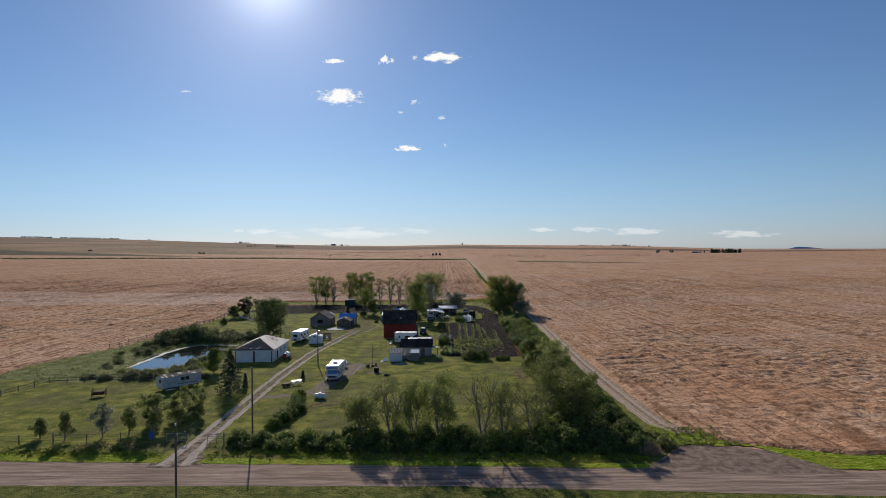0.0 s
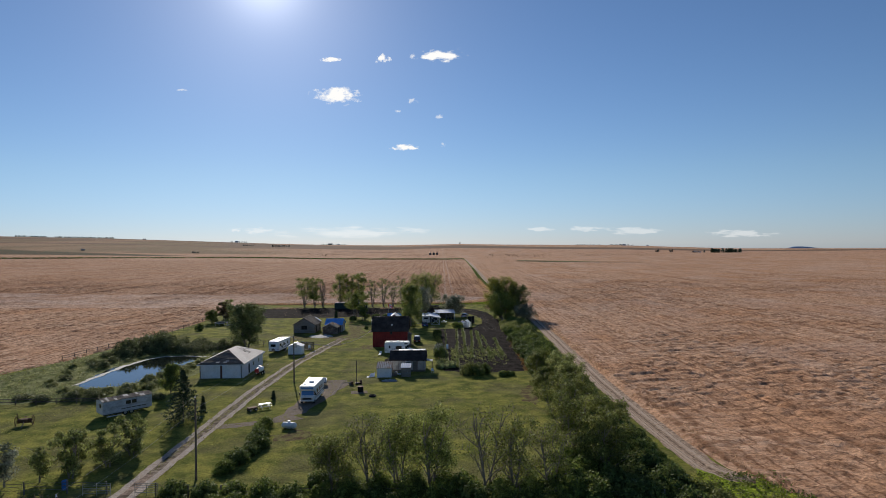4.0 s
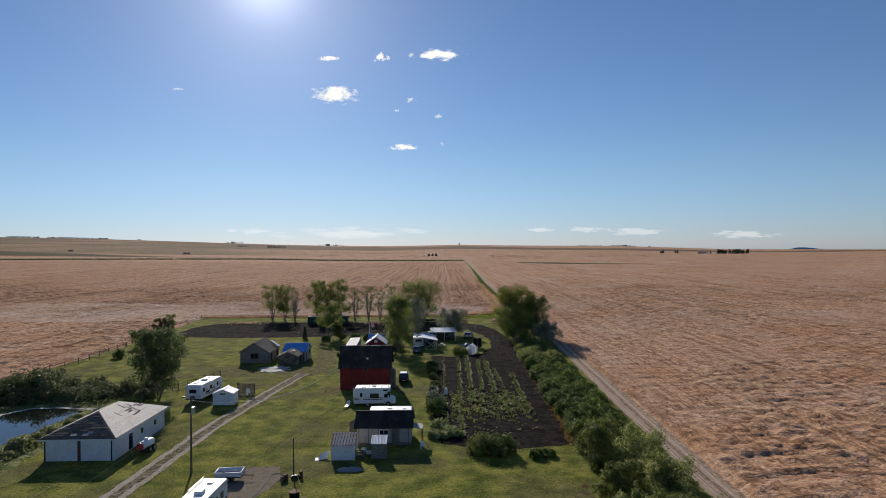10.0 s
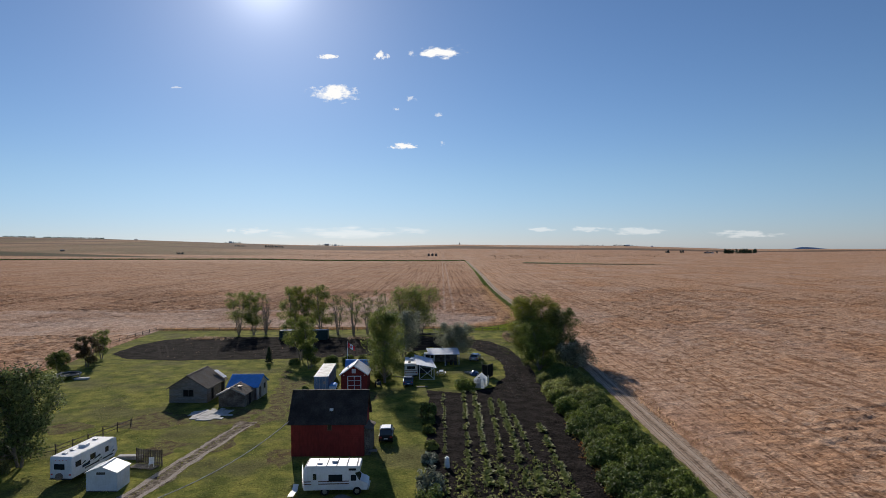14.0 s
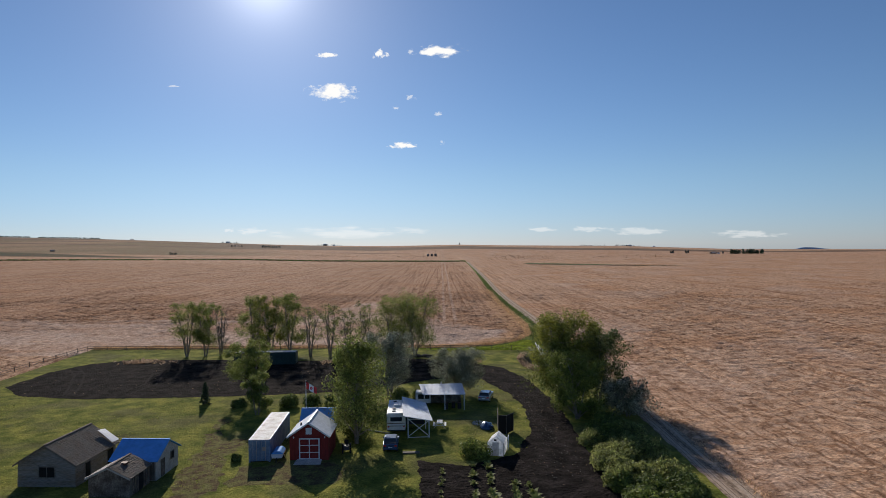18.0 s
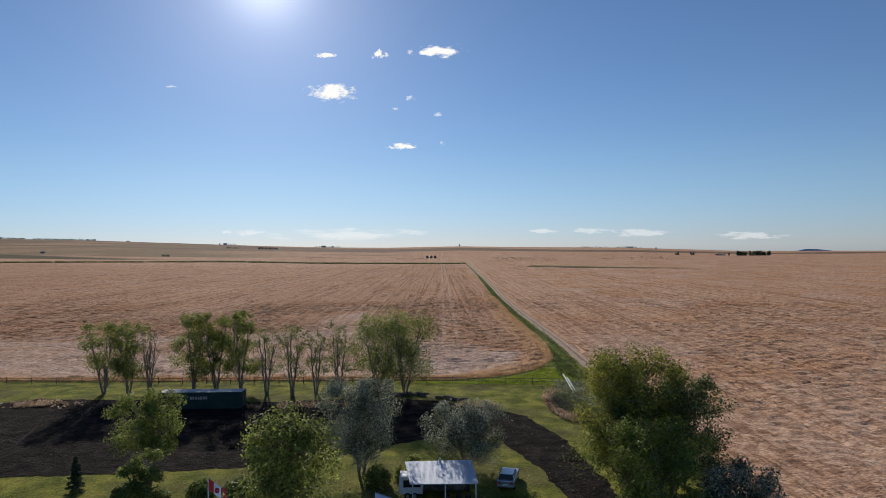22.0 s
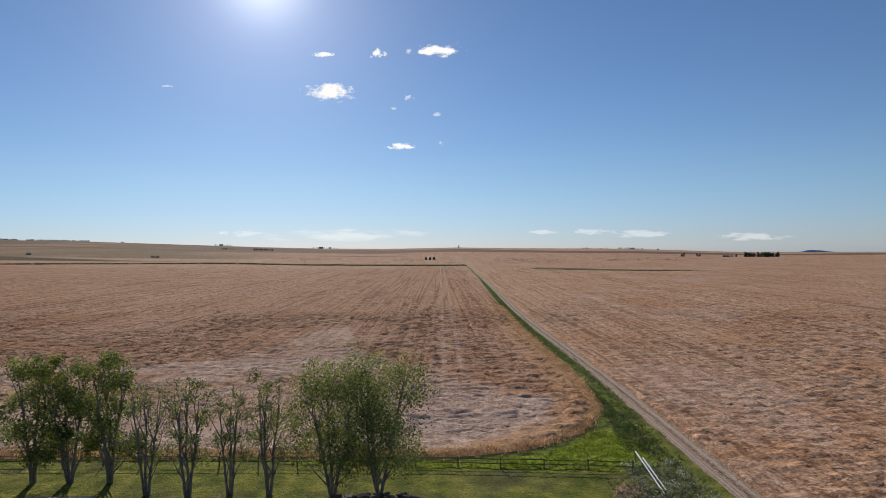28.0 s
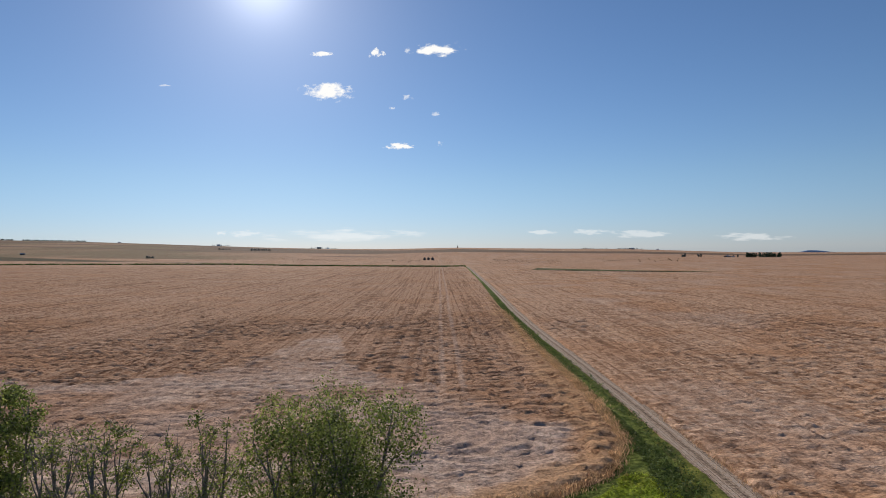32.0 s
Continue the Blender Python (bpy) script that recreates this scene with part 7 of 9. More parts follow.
def tank(name, x, y, rz, L, R, z, label, red=False, wheels=False):
    t = thing(name, x, y, 0.03, rz, label, "tank")
    own = bmesh.new()
    bmesh.ops.create_uvsphere(own, u_segments=20, v_segments=12, radius=R)
    for v in own.verts:
        v.co = Vector((v.co.x, v.co.z + (L / 2 if v.co.z > 0 else -L / 2 if v.co.z < 0 else 0), v.co.y))
    part("shell", own, WHITE, t, smooth=True).location = (0, 0, z)
    part("valve_hood", tube((0, 0, z + R - 0.03), (0, 0, z + R + 0.18), 0.2, seg=12), WHITE, t)
    for yy in (-L * 0.35, L * 0.35):
        part("cradle", box(-R * 0.8, R * 0.8, yy - 0.06, yy + 0.06, 0.0 if not wheels else 0.45, z - R * 0.55), DARKMETAL, t)
    if red:
        part("end_disc", tube((0, -L / 2 - R - 0.01, z), (0, -L / 2 - R + 0.12, z), R * 0.85, seg=18), REDPAINT, t, "red end marker")
    if wheels:
        part("frame", box(-R * 0.8, R * 0.8, -L / 2 - 0.2, L / 2 + 0.2, 0.36, 0.46), DARKMETAL, t)
        for sx in (-1, 1):
            for yy in (-0.1, 0.75):
                wheel(t, sx * (R + 0.02), yy, 0.36, 0.2)
    return t


tank("propane_tank", -20.9, 105.0, 78, 1.3, 0.45, 0.48, "white propane tank on the lawn")
tank("tank_trailer", -35.7, 142.2, -8, 1.7, 0.52, 1.05, "white tank trailer with a red end beside the garage", True, True)

# ---- poles and wires ----
def utility_pole(x, y, h, label, lean=0.4, transformer=False, lamp=False):
    p = thing("utility_pole", x, y, 0.0, 0, label, "pole")
    part("shaft", tube((0, 0, -0.3), (lean * 0.1, 0, h), 0.13, 0.09, seg=10), POLE, p)
    part("insulator", tube((0.0, 0, h), (0, 0, h + 0.2), 0.06, 0.04, seg=8), WHITE, p)
    if transformer:
        part("transformer", tube((0.32, -0.1, h - 2.0), (0.32, -0.1, h - 1.2), 0.24, seg=14), METAL, p, "grey transformer can")
        part("bracket", box(0.05, 0.3, -0.06, 0.0, h - 1.8, h - 1.7), DARKMETAL, p)
    if lamp:
        part("lamp_arm", tube((0, 0, h - 0.4), (-0.7, 0.1, h - 0.1), 0.03), METAL, p)
        part("lamp_head", box(-1.0, -0.65, -0.05, 0.25, h - 0.2, h - 0.05, bevel=0.03), DARKMETAL, p)
    return p


P0, P1, P2 = (-26.5, 61.5, 8.1), (-26.5, 86.2, 9.0), (-27.1, 134.5, 8.7)
utility_pole(*P0, "weathered wooden power pole beside the road")
utility_pole(*P1, "weathered wooden power pole in the hedge")
utility_pole(*P2, "wooden yard pole with transformer and lamp", transformer=True, lamp=True)


def wire(a, b, sag, label, r=0.006):
    cu = bpy.data.curves.new("wire", "CURVE")
    cu.dimensions, cu.bevel_depth, cu.bevel_resolution = "3D", r, 1
    sp = cu.splines.new("POLY")
    sp.points.add(16)
    for i in range(17):
        t = i / 16
        p = Vector(a) * (1 - t) + Vector(b) * t
        sp.points[i].co = (p.x, p.y, p.z - sag * 4 * t * (1 - t), 1)
    cu.materials.append(OLDWHITE)
    tagged(new("power_wire", cu), label, "wire")


wire((P0[0], P0[1], P0[2] + 0.2), (P1[0], P1[1], P1[2] + 0.2), 0.3, "thin sagging power wire between the poles")
wire((P0[0], P0[1], P0[2] - 1.0), (P1[0], P1[1], P1[2] - 1.2), 0.3, "thin sagging neutral wire between the poles")
wire((P1[0], P1[1], P1[2] + 0.2), (P2[0], P2[1], P2[2] + 0.2), 0.6, "thin sagging power wire to the yard pole")
wire((P1[0], P1[1], P1[2] - 1.2), (P2[0], P2[1], P2[2] - 1.4), 0.6, "thin sagging neutral wire to the yard pole")
wire((P2[0], P2[1], P2[2] - 0.5), (-16.9, 175.0, 4.3), 2.4, "service wire from the yard pole to the barn", 0.045)
cu = bpy.data.curves.new("hose", "CURVE")
cu.dimensions, cu.bevel_depth, cu.bevel_resolution = "3D", 0.03, 2
sp = cu.splines.new("BEZIER")
hose_line = [(-18.3, 125.0), (-18.1, 127.6), (-17.9, 128.6), (-18.0, 129.9), (-17.8, 131.4), (-17.9, 132.8), (-17.6, 133.9), (-16.4, 133.7)]
sp.bezier_points.add(len(hose_line) - 1)
for bp, (hx, hy) in zip(sp.bezier_points, hose_line):
    bp.co = (hx, hy, 0.10)
    bp.handle_left_type = bp.handle_right_type = "AUTO"
cu.materials.append(OLDWHITE)
tagged(new("garden_hose", cu), "pale hose lying along the edge of the gravel pad", "hose")
p = thing("yard_post", -15.3, 133.0, 0.03, 0, "thin dark post with scrap round its foot", "post")
part("shaft", tube((0, 0, -0.2), (0.03, 0, 4.1), 0.07, 0.05, seg=8), DARKMETAL, p)
part("cap", tube((0.03, 0, 4.1), (0.03, 0, 4.25), 0.09, 0.02, seg=8), DARKMETAL, p)
for k in range(7):
    s = thing("scrap_metal", -15.5 + rnd.uniform(-0.9, 1.4), 132.6 + rnd.uniform(-0.8, 0.6), 0.03, rnd.uniform(0, 180), "small rusty scrap at the foot of a post", "scrap")
    part("piece", box(-0.3, 0.3, -0.15, 0.15, 0, rnd.uniform(0.2, 0.7), bevel=0.04), (RUST, DARKMETAL, GREYWOOD)[k % 3], s)
b = thing("fire_barrel", -13.7, 126.4, 0.05, 0, "black burn barrel on a pale slab", "barrel")
part("drum", tube((0, 0, 0.02), (0, 0, 0.95), 0.5, seg=18), BLACK, b)
part("rim", tube((0, 0, 0.93), (0, 0, 0.98), 0.53, seg=18), RUST, b)
single("slab_stone", box(-1.5, 1.3, -1.0, 0.9, 0.0, 0.06, bevel=0.02), PAD, -13.8, 126.2, 0.03, 8, "grey gravelly slab in the lawn", "slab")
b = thing("tyre_ring", -11.3, 123.2, 0.03, 0, "old dark tyre lying on the lawn", "tyre")
bm = bmesh.new()
for k in range(20):
    a0, a1 = math.tau * k / 20, math.tau * (k + 1) / 20
    tube((0.5 * math.cos(a0), 0.5 * math.sin(a0), 0.13), (0.5 * math.cos(a1), 0.5 * math.sin(a1), 0.13), 0.13, seg=8, bm=bm)
part("tread", bm, RUBBER, b)


# ---- fences ----
def rail_fence(points, label, spacing=4.6, rails=(0.55, 1.05), h=1.25, mat=POLE, group="", r=0.055):
    """Posts along a line, with round rails from post to post; every stretch between corners is one fence."""
    for (x0, y0), (x1, y1) in zip(points, points[1:]):
        L = math.hypot(x1 - x0, y1 - y0)
        n = max(1, round(L / spacing))
        f = thing("rail_fence", x0, y0, 0.03, math.degrees(math.atan2(y1 - y0, x1 - x0)), label, "fence", group)
        for k in range(n + 1):
            part("post", tube((L * k / n, rnd.uniform(-0.03, 0.03), -0.2), (L * k / n + rnd.uniform(-0.05, 0.05), rnd.uniform(-0.04, 0.04), h + rnd.uniform(-0.08, 0.12)), 0.08, 0.07, seg=7), mat, f)
        for k in range(n):
            for z in rails:
                part("rail", tube((L * k / n - 0.1, -0.09, z + rnd.uniform(-0.06, 0.06)), (L * (k + 1) / n + 0.1, -0.09, z + rnd.uniform(-0.06, 0.06)), r, r * 0.8, seg=6), mat, f)


rail_fence([(22.9, 282.4), (-1, 284.8), (-50.5, 286.8), (-84.5, 288.8)], "weathered pole rail fence behind the poplars")
rail_fence([(-84.5, 288.8), (-84.6, 272), (-84, 257)], "weathered pole rail fence along the crop")
rail_fence([(-84, 257), (-80, 226), (-79, 203), (-80.5, 190), (-83.5, 176), (-85.5, 160)], "weathered pole rail fence along the crop")
rail_fence([(-56, 120.4), (-75.4, 119.6), (-77.2, 109), (-84, 98)], "dark wire and pole fence by the marsh", 3.2, (0.45, 0.9), 1.1, BROWNWOOD)
rail_fence([(-34.2, 82.4), (-38.5, 82.8), (-60, 81.6), (-90, 83.5)], "thin wire fence with wooden posts by the road", 4.0, (0.4, 0.75, 1.1), 1.3, GREYWOOD, "", 0.02)
rail_fence([(-28.9, 81.8), (-22, 81.2), (8, 79.6), (22, 78.6)], "thin wire fence in the roadside hedge", 4.0, (0.4, 0.75, 1.1), 1.3, GREYWOOD, "", 0.02)
rail_fence([(-56, 168.5), (-46, 176.5), (-42.5, 188)], "low dark wooden fence beside the camper", 2.6, (0.5, 0.95), 1.15, BROWNWOOD)
for k in range(2):                                 # pipe gates standing open at the driveway
    gt = thing("farm_gate", -31.2 + k * 0.1, 82.2, 0.03, -3 + k * 4, "grey tubular steel farm gate", "gate", "gates at the driveway")
    x0, x1 = ((0.0, 2.4), (-5.4, -2.6))[k]
    for z in (0.25, 0.5, 0.75, 1.0, 1.2):
        part("bar", tube((x0, 0, z), (x1, 0, z), 0.025, seg=6), METAL, gt)
    for x in (x0, (x0 + x1) / 2, x1):
        part("upright", tube((x, 0, 0.0), (x, 0, 1.25), 0.035, seg=6), METAL, gt)
for k, (x0, y0, z0, x1, y1, z1) in enumerate([(23.9, 284.6, 1.5, 23.9, 275.6, 0.25), (24.4, 283.6, 1.1, 24.5, 276.6, 0.15)]):
    o = thing("fallen_rail", 0, 0, 0.0, 0, "pale bare rail slanting from the fence end to the ground", "rail", "slanting rails")
    part("pole", tube((x0, y0, z0), (x1, y1, z1), 0.09, 0.07, seg=8), WHITE, o)
    part("prop", tube((x0, y0, -0.1), (x0, y0, z0), 0.07, seg=7), POLE, o)
# slatted wooden screen by the camper
o = thing("slat_screen", -34.3, 172.6, 0.03, -14, "brown slatted wooden screen with a small deck", "screen")
for k in range(15):
    part("slat", box(k * 0.235, k * 0.235 + 0.15, -0.02, 0.02, 0.15, 1.85), BROWNWOOD, o)
for z in (0.3, 1.6):
    part("rail", box(0, 3.5, 0.02, 0.07, z, z + 0.1), BROWNWOOD, o)
for x in (0.05, 3.4):
    part("post", box(x - 0.05, x + 0.05, 0.02, 0.12, 0, 1.9), BROWNWOOD, o)
for k in range(8):
    part("deck_board", box(0.2, 3.3, -1.5 + k * 0.18, -1.36 + k * 0.18, 0.12, 0.16), BROWNWOOD, o)
for x in (0.3, 1.7, 3.1):
    part("joist", box(x, x + 0.08, -1.5, -0.05, 0.0, 0.12), BROWNWOOD, o)
o = thing("garden_chair", -31.9, 171.2, 0.19, 20, "white garden chair on a small deck", "chair")
part("seat", box(-0.28, 0.28, -0.28, 0.28, 0.38, 0.44, bevel=0.02), WHITE, o)
part("backrest", box(-0.28, 0.28, 0.24, 0.3, 0.44, 1.0, bevel=0.02), WHITE, o)
for cx in (-0.24, 0.24):
    for cy in (-0.24, 0.24):
        part("leg", box(cx - 0.02, cx + 0.02, cy - 0.02, cy + 0.02, 0, 0.38), WHITE, o)
part("deck", box(-37.3, -34.5, 174.0, 174.8, 0.0, 0.45, bevel=0.02), OLDWHITE, thing("low_platform", 0, 0, 0.03, 0, "low pale platform beside the camper", "platform"))


# ---- yard things ----
def picnic_table(x, y, rz, label, mat=WHITE):
    t = thing("picnic_table", x, y, 0.03, rz, label, "table")
    for k in range(5):
        part("top_board", box(-0.9, 0.9, -0.38 + k * 0.155, -0.24 + k * 0.155, 0.72, 0.76), mat, t)
    for sy in (-0.78, 0.78):
        part("bench", box(-0.9, 0.9, sy - 0.13, sy + 0.13, 0.42, 0.46), mat, t)
    for sx in (-0.6, 0.6):
        for s in (-1, 1):
            part("leg", tube((sx, s * 0.75, 0), (sx, s * 0.25, 0.72), 0.045, seg=6), mat, t)
        part("cross_bar", box(sx - 0.04, sx + 0.04, -0.85, 0.85, 0.36, 0.42), mat, t)
    return t


picnic_table(1.2, 221.2, 88, "pale wooden picnic table on the grass")
picnic_table(-27.4, 116.2, 30, "white wooden picnic table beside the driveway")
o = thing("garden_cart", -28.9, 114.6, 0.03, 40, "dark garden cart with rusty wheels", "cart")
part("tray", box(-0.7, 0.7, -0.4, 0.4, 0.35, 0.6, bevel=0.04), RUST, o)
part("handle", tube((0.7, 0, 0.45), (1.5, 0, 0.75), 0.03), DARKMETAL, o)
for sx in (-0.45, 0.45):
    for sy in (-0.42, 0.42):
        wheel(o, sx, sy, 0.26, 0.1, "y")
o = thing("round_picnic_table", -8.6, 160.4, 0.03, 0, "grey round picnic table with ring benches", "table")
part("top", tube((0, 0, 0.70), (0, 0, 0.76), 0.62, seg=24), GREYWOOD, o)
for k in range(8):
    a0, a1 = math.tau * k / 8 + 0.05, math.tau * (k + 1) / 8 - 0.05
    part("bench", slab([(1.15 * math.cos(a0), 1.15 * math.sin(a0), 0.45), (1.15 * math.cos(a1), 1.15 * math.sin(a1), 0.45), (0.88 * math.cos(a1), 0.88 * math.sin(a1), 0.45), (0.88 * math.cos(a0), 0.88 * math.sin(a0), 0.45)], 0.05), GREYWOOD, o)
    am = (a0 + a1) / 2
    part("leg", tube((1.0 * math.cos(am), 1.0 * math.sin(am), 0), (1.0 * math.cos(am), 1.0 * math.sin(am), 0.42), 0.035, seg=6), GREYWOOD, o)
    part("spoke", tube((0.2 * math.cos(am), 0.2 * math.sin(am), 0.38), (1.0 * math.cos(am), 1.0 * math.sin(am), 0.38), 0.03, seg=6), GREYWOOD, o)
part("pedestal", tube((0, 0, 0), (0, 0, 0.7), 0.12, seg=10), GREYWOOD, o)
o = thing("chaise", -13.9, 161.9, 0.03, -4, "white folding lounger on the grass", "lounger")
part("frame", box(-0.28, 0.28, -0.1, 1.5, 0.28, 0.32), WHITE, o)
part("backrest", slab([(-0.28, 1.5, 0.32), (0.28, 1.5, 0.32), (0.28, 2.0, 0.75), (-0.28, 2.0, 0.75)], 0.04), WHITE, o)
for sx in (-0.25, 0.25):
    for sy in (0.0, 1.4):
        part("leg", box(sx - 0.02, sx + 0.02, sy, sy + 0.04, 0, 0.28), METAL, o)
o = thing("trampoline", -71, 221.6, 0.03, 0, "round trampoline with a white rim by the fence", "trampoline")
part("mat", tube((0, 0, 0.82), (0, 0, 0.85), 1.9, seg=28), BLACK, o)
bm = bmesh.new()
for k in range(28):
    a0, a1 = math.tau * k / 28, math.tau * (k + 1) / 28
    tube((2.05 * math.cos(a0), 2.05 * math.sin(a0), 0.84), (2.05 * math.cos(a1), 2.05 * math.sin(a1), 0.84), 0.16, seg=6, bm=bm)
part("rim", bm, PALEROOF, o)
for k in range(8):
    am = math.tau * k / 8
    part("leg", tube((2.05 * math.cos(am), 2.05 * math.sin(am), 0), (2.05 * math.cos(am), 2.05 * math.sin(am), 0.82), 0.04, seg=6), METAL, o)
single("stone_slab", box(-1.3, 1.3, -0.6, 0.6, 0, 0.35, bevel=0.12), CONCRETE, -67.8, 220.4, 0.03, 10, "pale flat stone near the trampoline", "stone")
# flag
o = thing("flagpole", -16.75, 220.2, 0.03, 0, "thin white flagpole with a red and white flag", "flag")
part("pole", tube((0, 0, -0.1), (0, 0, 6.85), 0.05, 0.03, seg=8), WHITE, o)
for k, (u0, u1, mat) in enumerate(((0.04, 0.42, REDPAINT), (0.42, 1.05, WHITE), (1.05, 1.42, REDPAINT))):
    bm = bmesh.new()
    n = 5
    rows = [[bm.verts.new((u, 0.10 * math.sin(4.5 * u + v), 6.6 - v - 0.55 * u)) for v in (0, 0.45, 0.9)] for u in [u0 + (u1 - u0) * i / n for i in range(n + 1)]]
    for i in range(n):
        for j in range(2):
            bm.faces.new((rows[i][j], rows[i + 1][j], rows[i + 1][j + 1], rows[i][j + 1]))
    part("flag_stripe", bm, mat, o, "red flag band" if mat is REDPAINT else "white flag band")
bm = bmesh.new()
for k in range(6):
    a0 = math.tau * k / 6
    box(0.73 + 0.12 * math.cos(a0) - 0.07, 0.73 + 0.12 * math.cos(a0) + 0.07, 0.10 * math.sin(4.5 * 0.73 + 0.45) - 0.05, 0.10 * math.sin(4.5 * 0.73 + 0.45) + 0.05, 5.75 + 0.14 * math.sin(a0) - 0.07, 5.75 + 0.14 * math.sin(a0) + 0.07, bm)
part("flag_emblem", bm, REDPAINT, o, "red emblem in the flag's middle")
# broken concrete slab in front of the plank shed
o = thing("broken_slab", -33.3, 193.8, 0.03, 0, "cracked pale concrete pad on the grass", "slab")
grid = {(i, j): (-3.2 + i * 0.72 + rnd.uniform(-0.22, 0.22), -3.4 + j * 0.85 + rnd.uniform(-0.25, 0.25)) for i in range(10) for j in range(9)}
for i in range(9):
    for j in range(8):
        c = [grid[i, j], grid[i + 1, j], grid[i + 1, j + 1], grid[i, j + 1]]
        mx, my = sum(p[0] for p in c) / 4, sum(p[1] for p in c) / 4
        if (mx / 3.1) ** 2 + (my / 3.2) ** 2 > 1.0 or rnd.random() < 0.08:
            continue
        z = 0.10 + rnd.uniform(-0.03, 0.05)
        part("concrete_piece", slab([(mx + (p[0] - mx) * 0.96, my + (p[1] - my) * 0.96, z + rnd.uniform(-0.02, 0.02)) for p in c], 0.12), CONCRETE, o)
# white garden tent, dark wind panel, fire place
TENTCLOTH = leaf_material("translucent_white_cloth", (0.86, 0.87, 0.88), (0.78, 0.79, 0.80), 0.55, 0.1)
o = thing("garden_tent", 7.75, 209.2, 0.03, -16, "small white peaked garden shelter by the plot", "tent")
part("cover", wrapped([(-0.95, 0), (0.95, 0), (0.95, 1.55), (0, 2.3), (-0.95, 1.55)], "y", 0, 2.4, 0.05), TENTCLOTH, o)
for x in (-0.95, 0.95):
    part("corner_pole", tube((x, -0.02, 0), (x, -0.02, 1.6), 0.035, seg=6), METAL, o)
part("door_flap", box(-0.4, 0.4, -0.03, 0.0, 0.05, 1.6), TENTCLOTH, o)
part("vent", box(-0.15, 0.15, -0.03, 0.0, 1.75, 1.95), DARKMETAL, o)
single("white_board", box(-0.04, 0.04, -0.5, 0.9, 0, 1.5), WHITE, 9.5, 211.6, 0.03, -10, "white board leaning beside the shelter", "board")
o = thing("wind_panel", 8.9, 217.7, 0.03, 0, "tall black cloth screen on a pale frame", "screen")
pts = [(0.2, 3.8), (0.0, 0.1), (1.0, -0.3), (2.1, 1.2)]
for (x0, y0), (x1, y1) in zip(pts, pts[1:]):
    part("cloth", slab([(x0, y0, 0.1), (x1, y1, 0.1), (x1, y1, 2.45), (x0, y0, 2.45)], 0.04), BLACK, o)
    part("top_bar", tube((x0, y0, 2.5), (x1, y1, 2.5), 0.03, seg=6), GREYWOOD, o)
for x0, y0 in pts:
    part("post", tube((x0, y0, 0), (x0, y0, 2.55), 0.03, seg=6), GREYWOOD, o)
o = thing("tarp_pile", 7.6, 220.6, 0.03, 0, "blue tarpaulin over a pile by the fire place", "tarpaulin")
bm = bmesh.new()
bmesh.ops.create_icosphere(bm, subdivisions=3, radius=1.0)
for v in bm.verts:
    v.co = Vector((v.co.x * 0.95, v.co.y * 1.3, max(0, v.co.z) * 0.75 * (1 + 0.5 * noise.noise(v.co * 2.5))))
part("cover", bm, BLUECAR, o, smooth=True)
for k in range(10):
    am = math.tau * k / 10
    bm = bmesh.new()
    bmesh.ops.create_icosphere(bm, subdivisions=1, radius=0.2)
    single("hearth_stone", bm, CONCRETE, 6.6 + 0.7 * math.cos(am), 222.6 + 0.7 * math.sin(am), 0.12, k * 30, "rounded stone in the fire ring", "stone", "fire ring stones")
# boat-like cart between container and workshop, tractor, loose pole
o = thing("covered_cart", -17.6, 208.2, 0.03, 4, "small white and blue covered cart beside a container", "cart")
part("body", wrapped([(-0.55, 0.35), (0.55, 0.35), (0.7, 0.8), (-0.7, 0.8)], "y", 0, 2.2, 0.04), WHITE, o)
part("cover", wrapped([(-0.7, 0.8), (0.7, 0.8), (0.35, 1.15), (-0.35, 1.15)], "y", 0.1, 2.1, 0.05), BLUETIN, o, "blue cover")
for sx in (-0.6, 0.6):
    wheel(o, sx, 1.2, 0.3, 0.14)
part("drawbar", tube((0, 0, 0.45), (0, -0.6, 0.3), 0.035), DARKMETAL, o)
part("foot", box(-0.05, 0.05, -0.6, -0.5, 0, 0.3), DARKMETAL, o)
o = thing("garden_tractor", -9.9, 210.4, 0.03, 8, "small dark garden tractor under the poplar", "tractor")
part("hood", wrapped([(0, 0.5), (1.0, 0.5), (1.0, 0.9), (0.1, 0.95)], "x", -0.32, 0.32, 0.05), DARKMETAL, o)
part("seat", box(-0.25, 0.25, 1.35, 1.75, 0.75, 0.85, bevel=0.03), BLACK, o)
part("seat_back", box(-0.25, 0.25, 1.7, 1.8, 0.85, 1.2, bevel=0.03), BLACK, o)
part("frame", box(-0.3, 0.3, 0.2, 1.9, 0.4, 0.52), DARKMETAL, o)
part("steering_wheel", tube((0, 1.1, 1.1), (0, 1.16, 1.14), 0.2, seg=14), BLACK, o)
for sx in (-0.45, 0.45):
    wheel(o, sx, 0.35, 0.26, 0.16)
    wheel(o, sx, 1.6, 0.42, 0.22)
single("timber_pole", tube((0, 0, 0.1), (3.6, -1.9, 0.1), 0.1, 0.08), OLDWHITE, -9.0, 220.2, 0.03, 0, "pale timber pole lying on the grass", "pole")
single("timber_plank", box(-1.0, 1.0, -0.25, 0.25, 0, 0.14, bevel=0.02), GREYWOOD, -2.2, 210.6, 0.03, 2, "grey timber lying beside the plot", "plank")
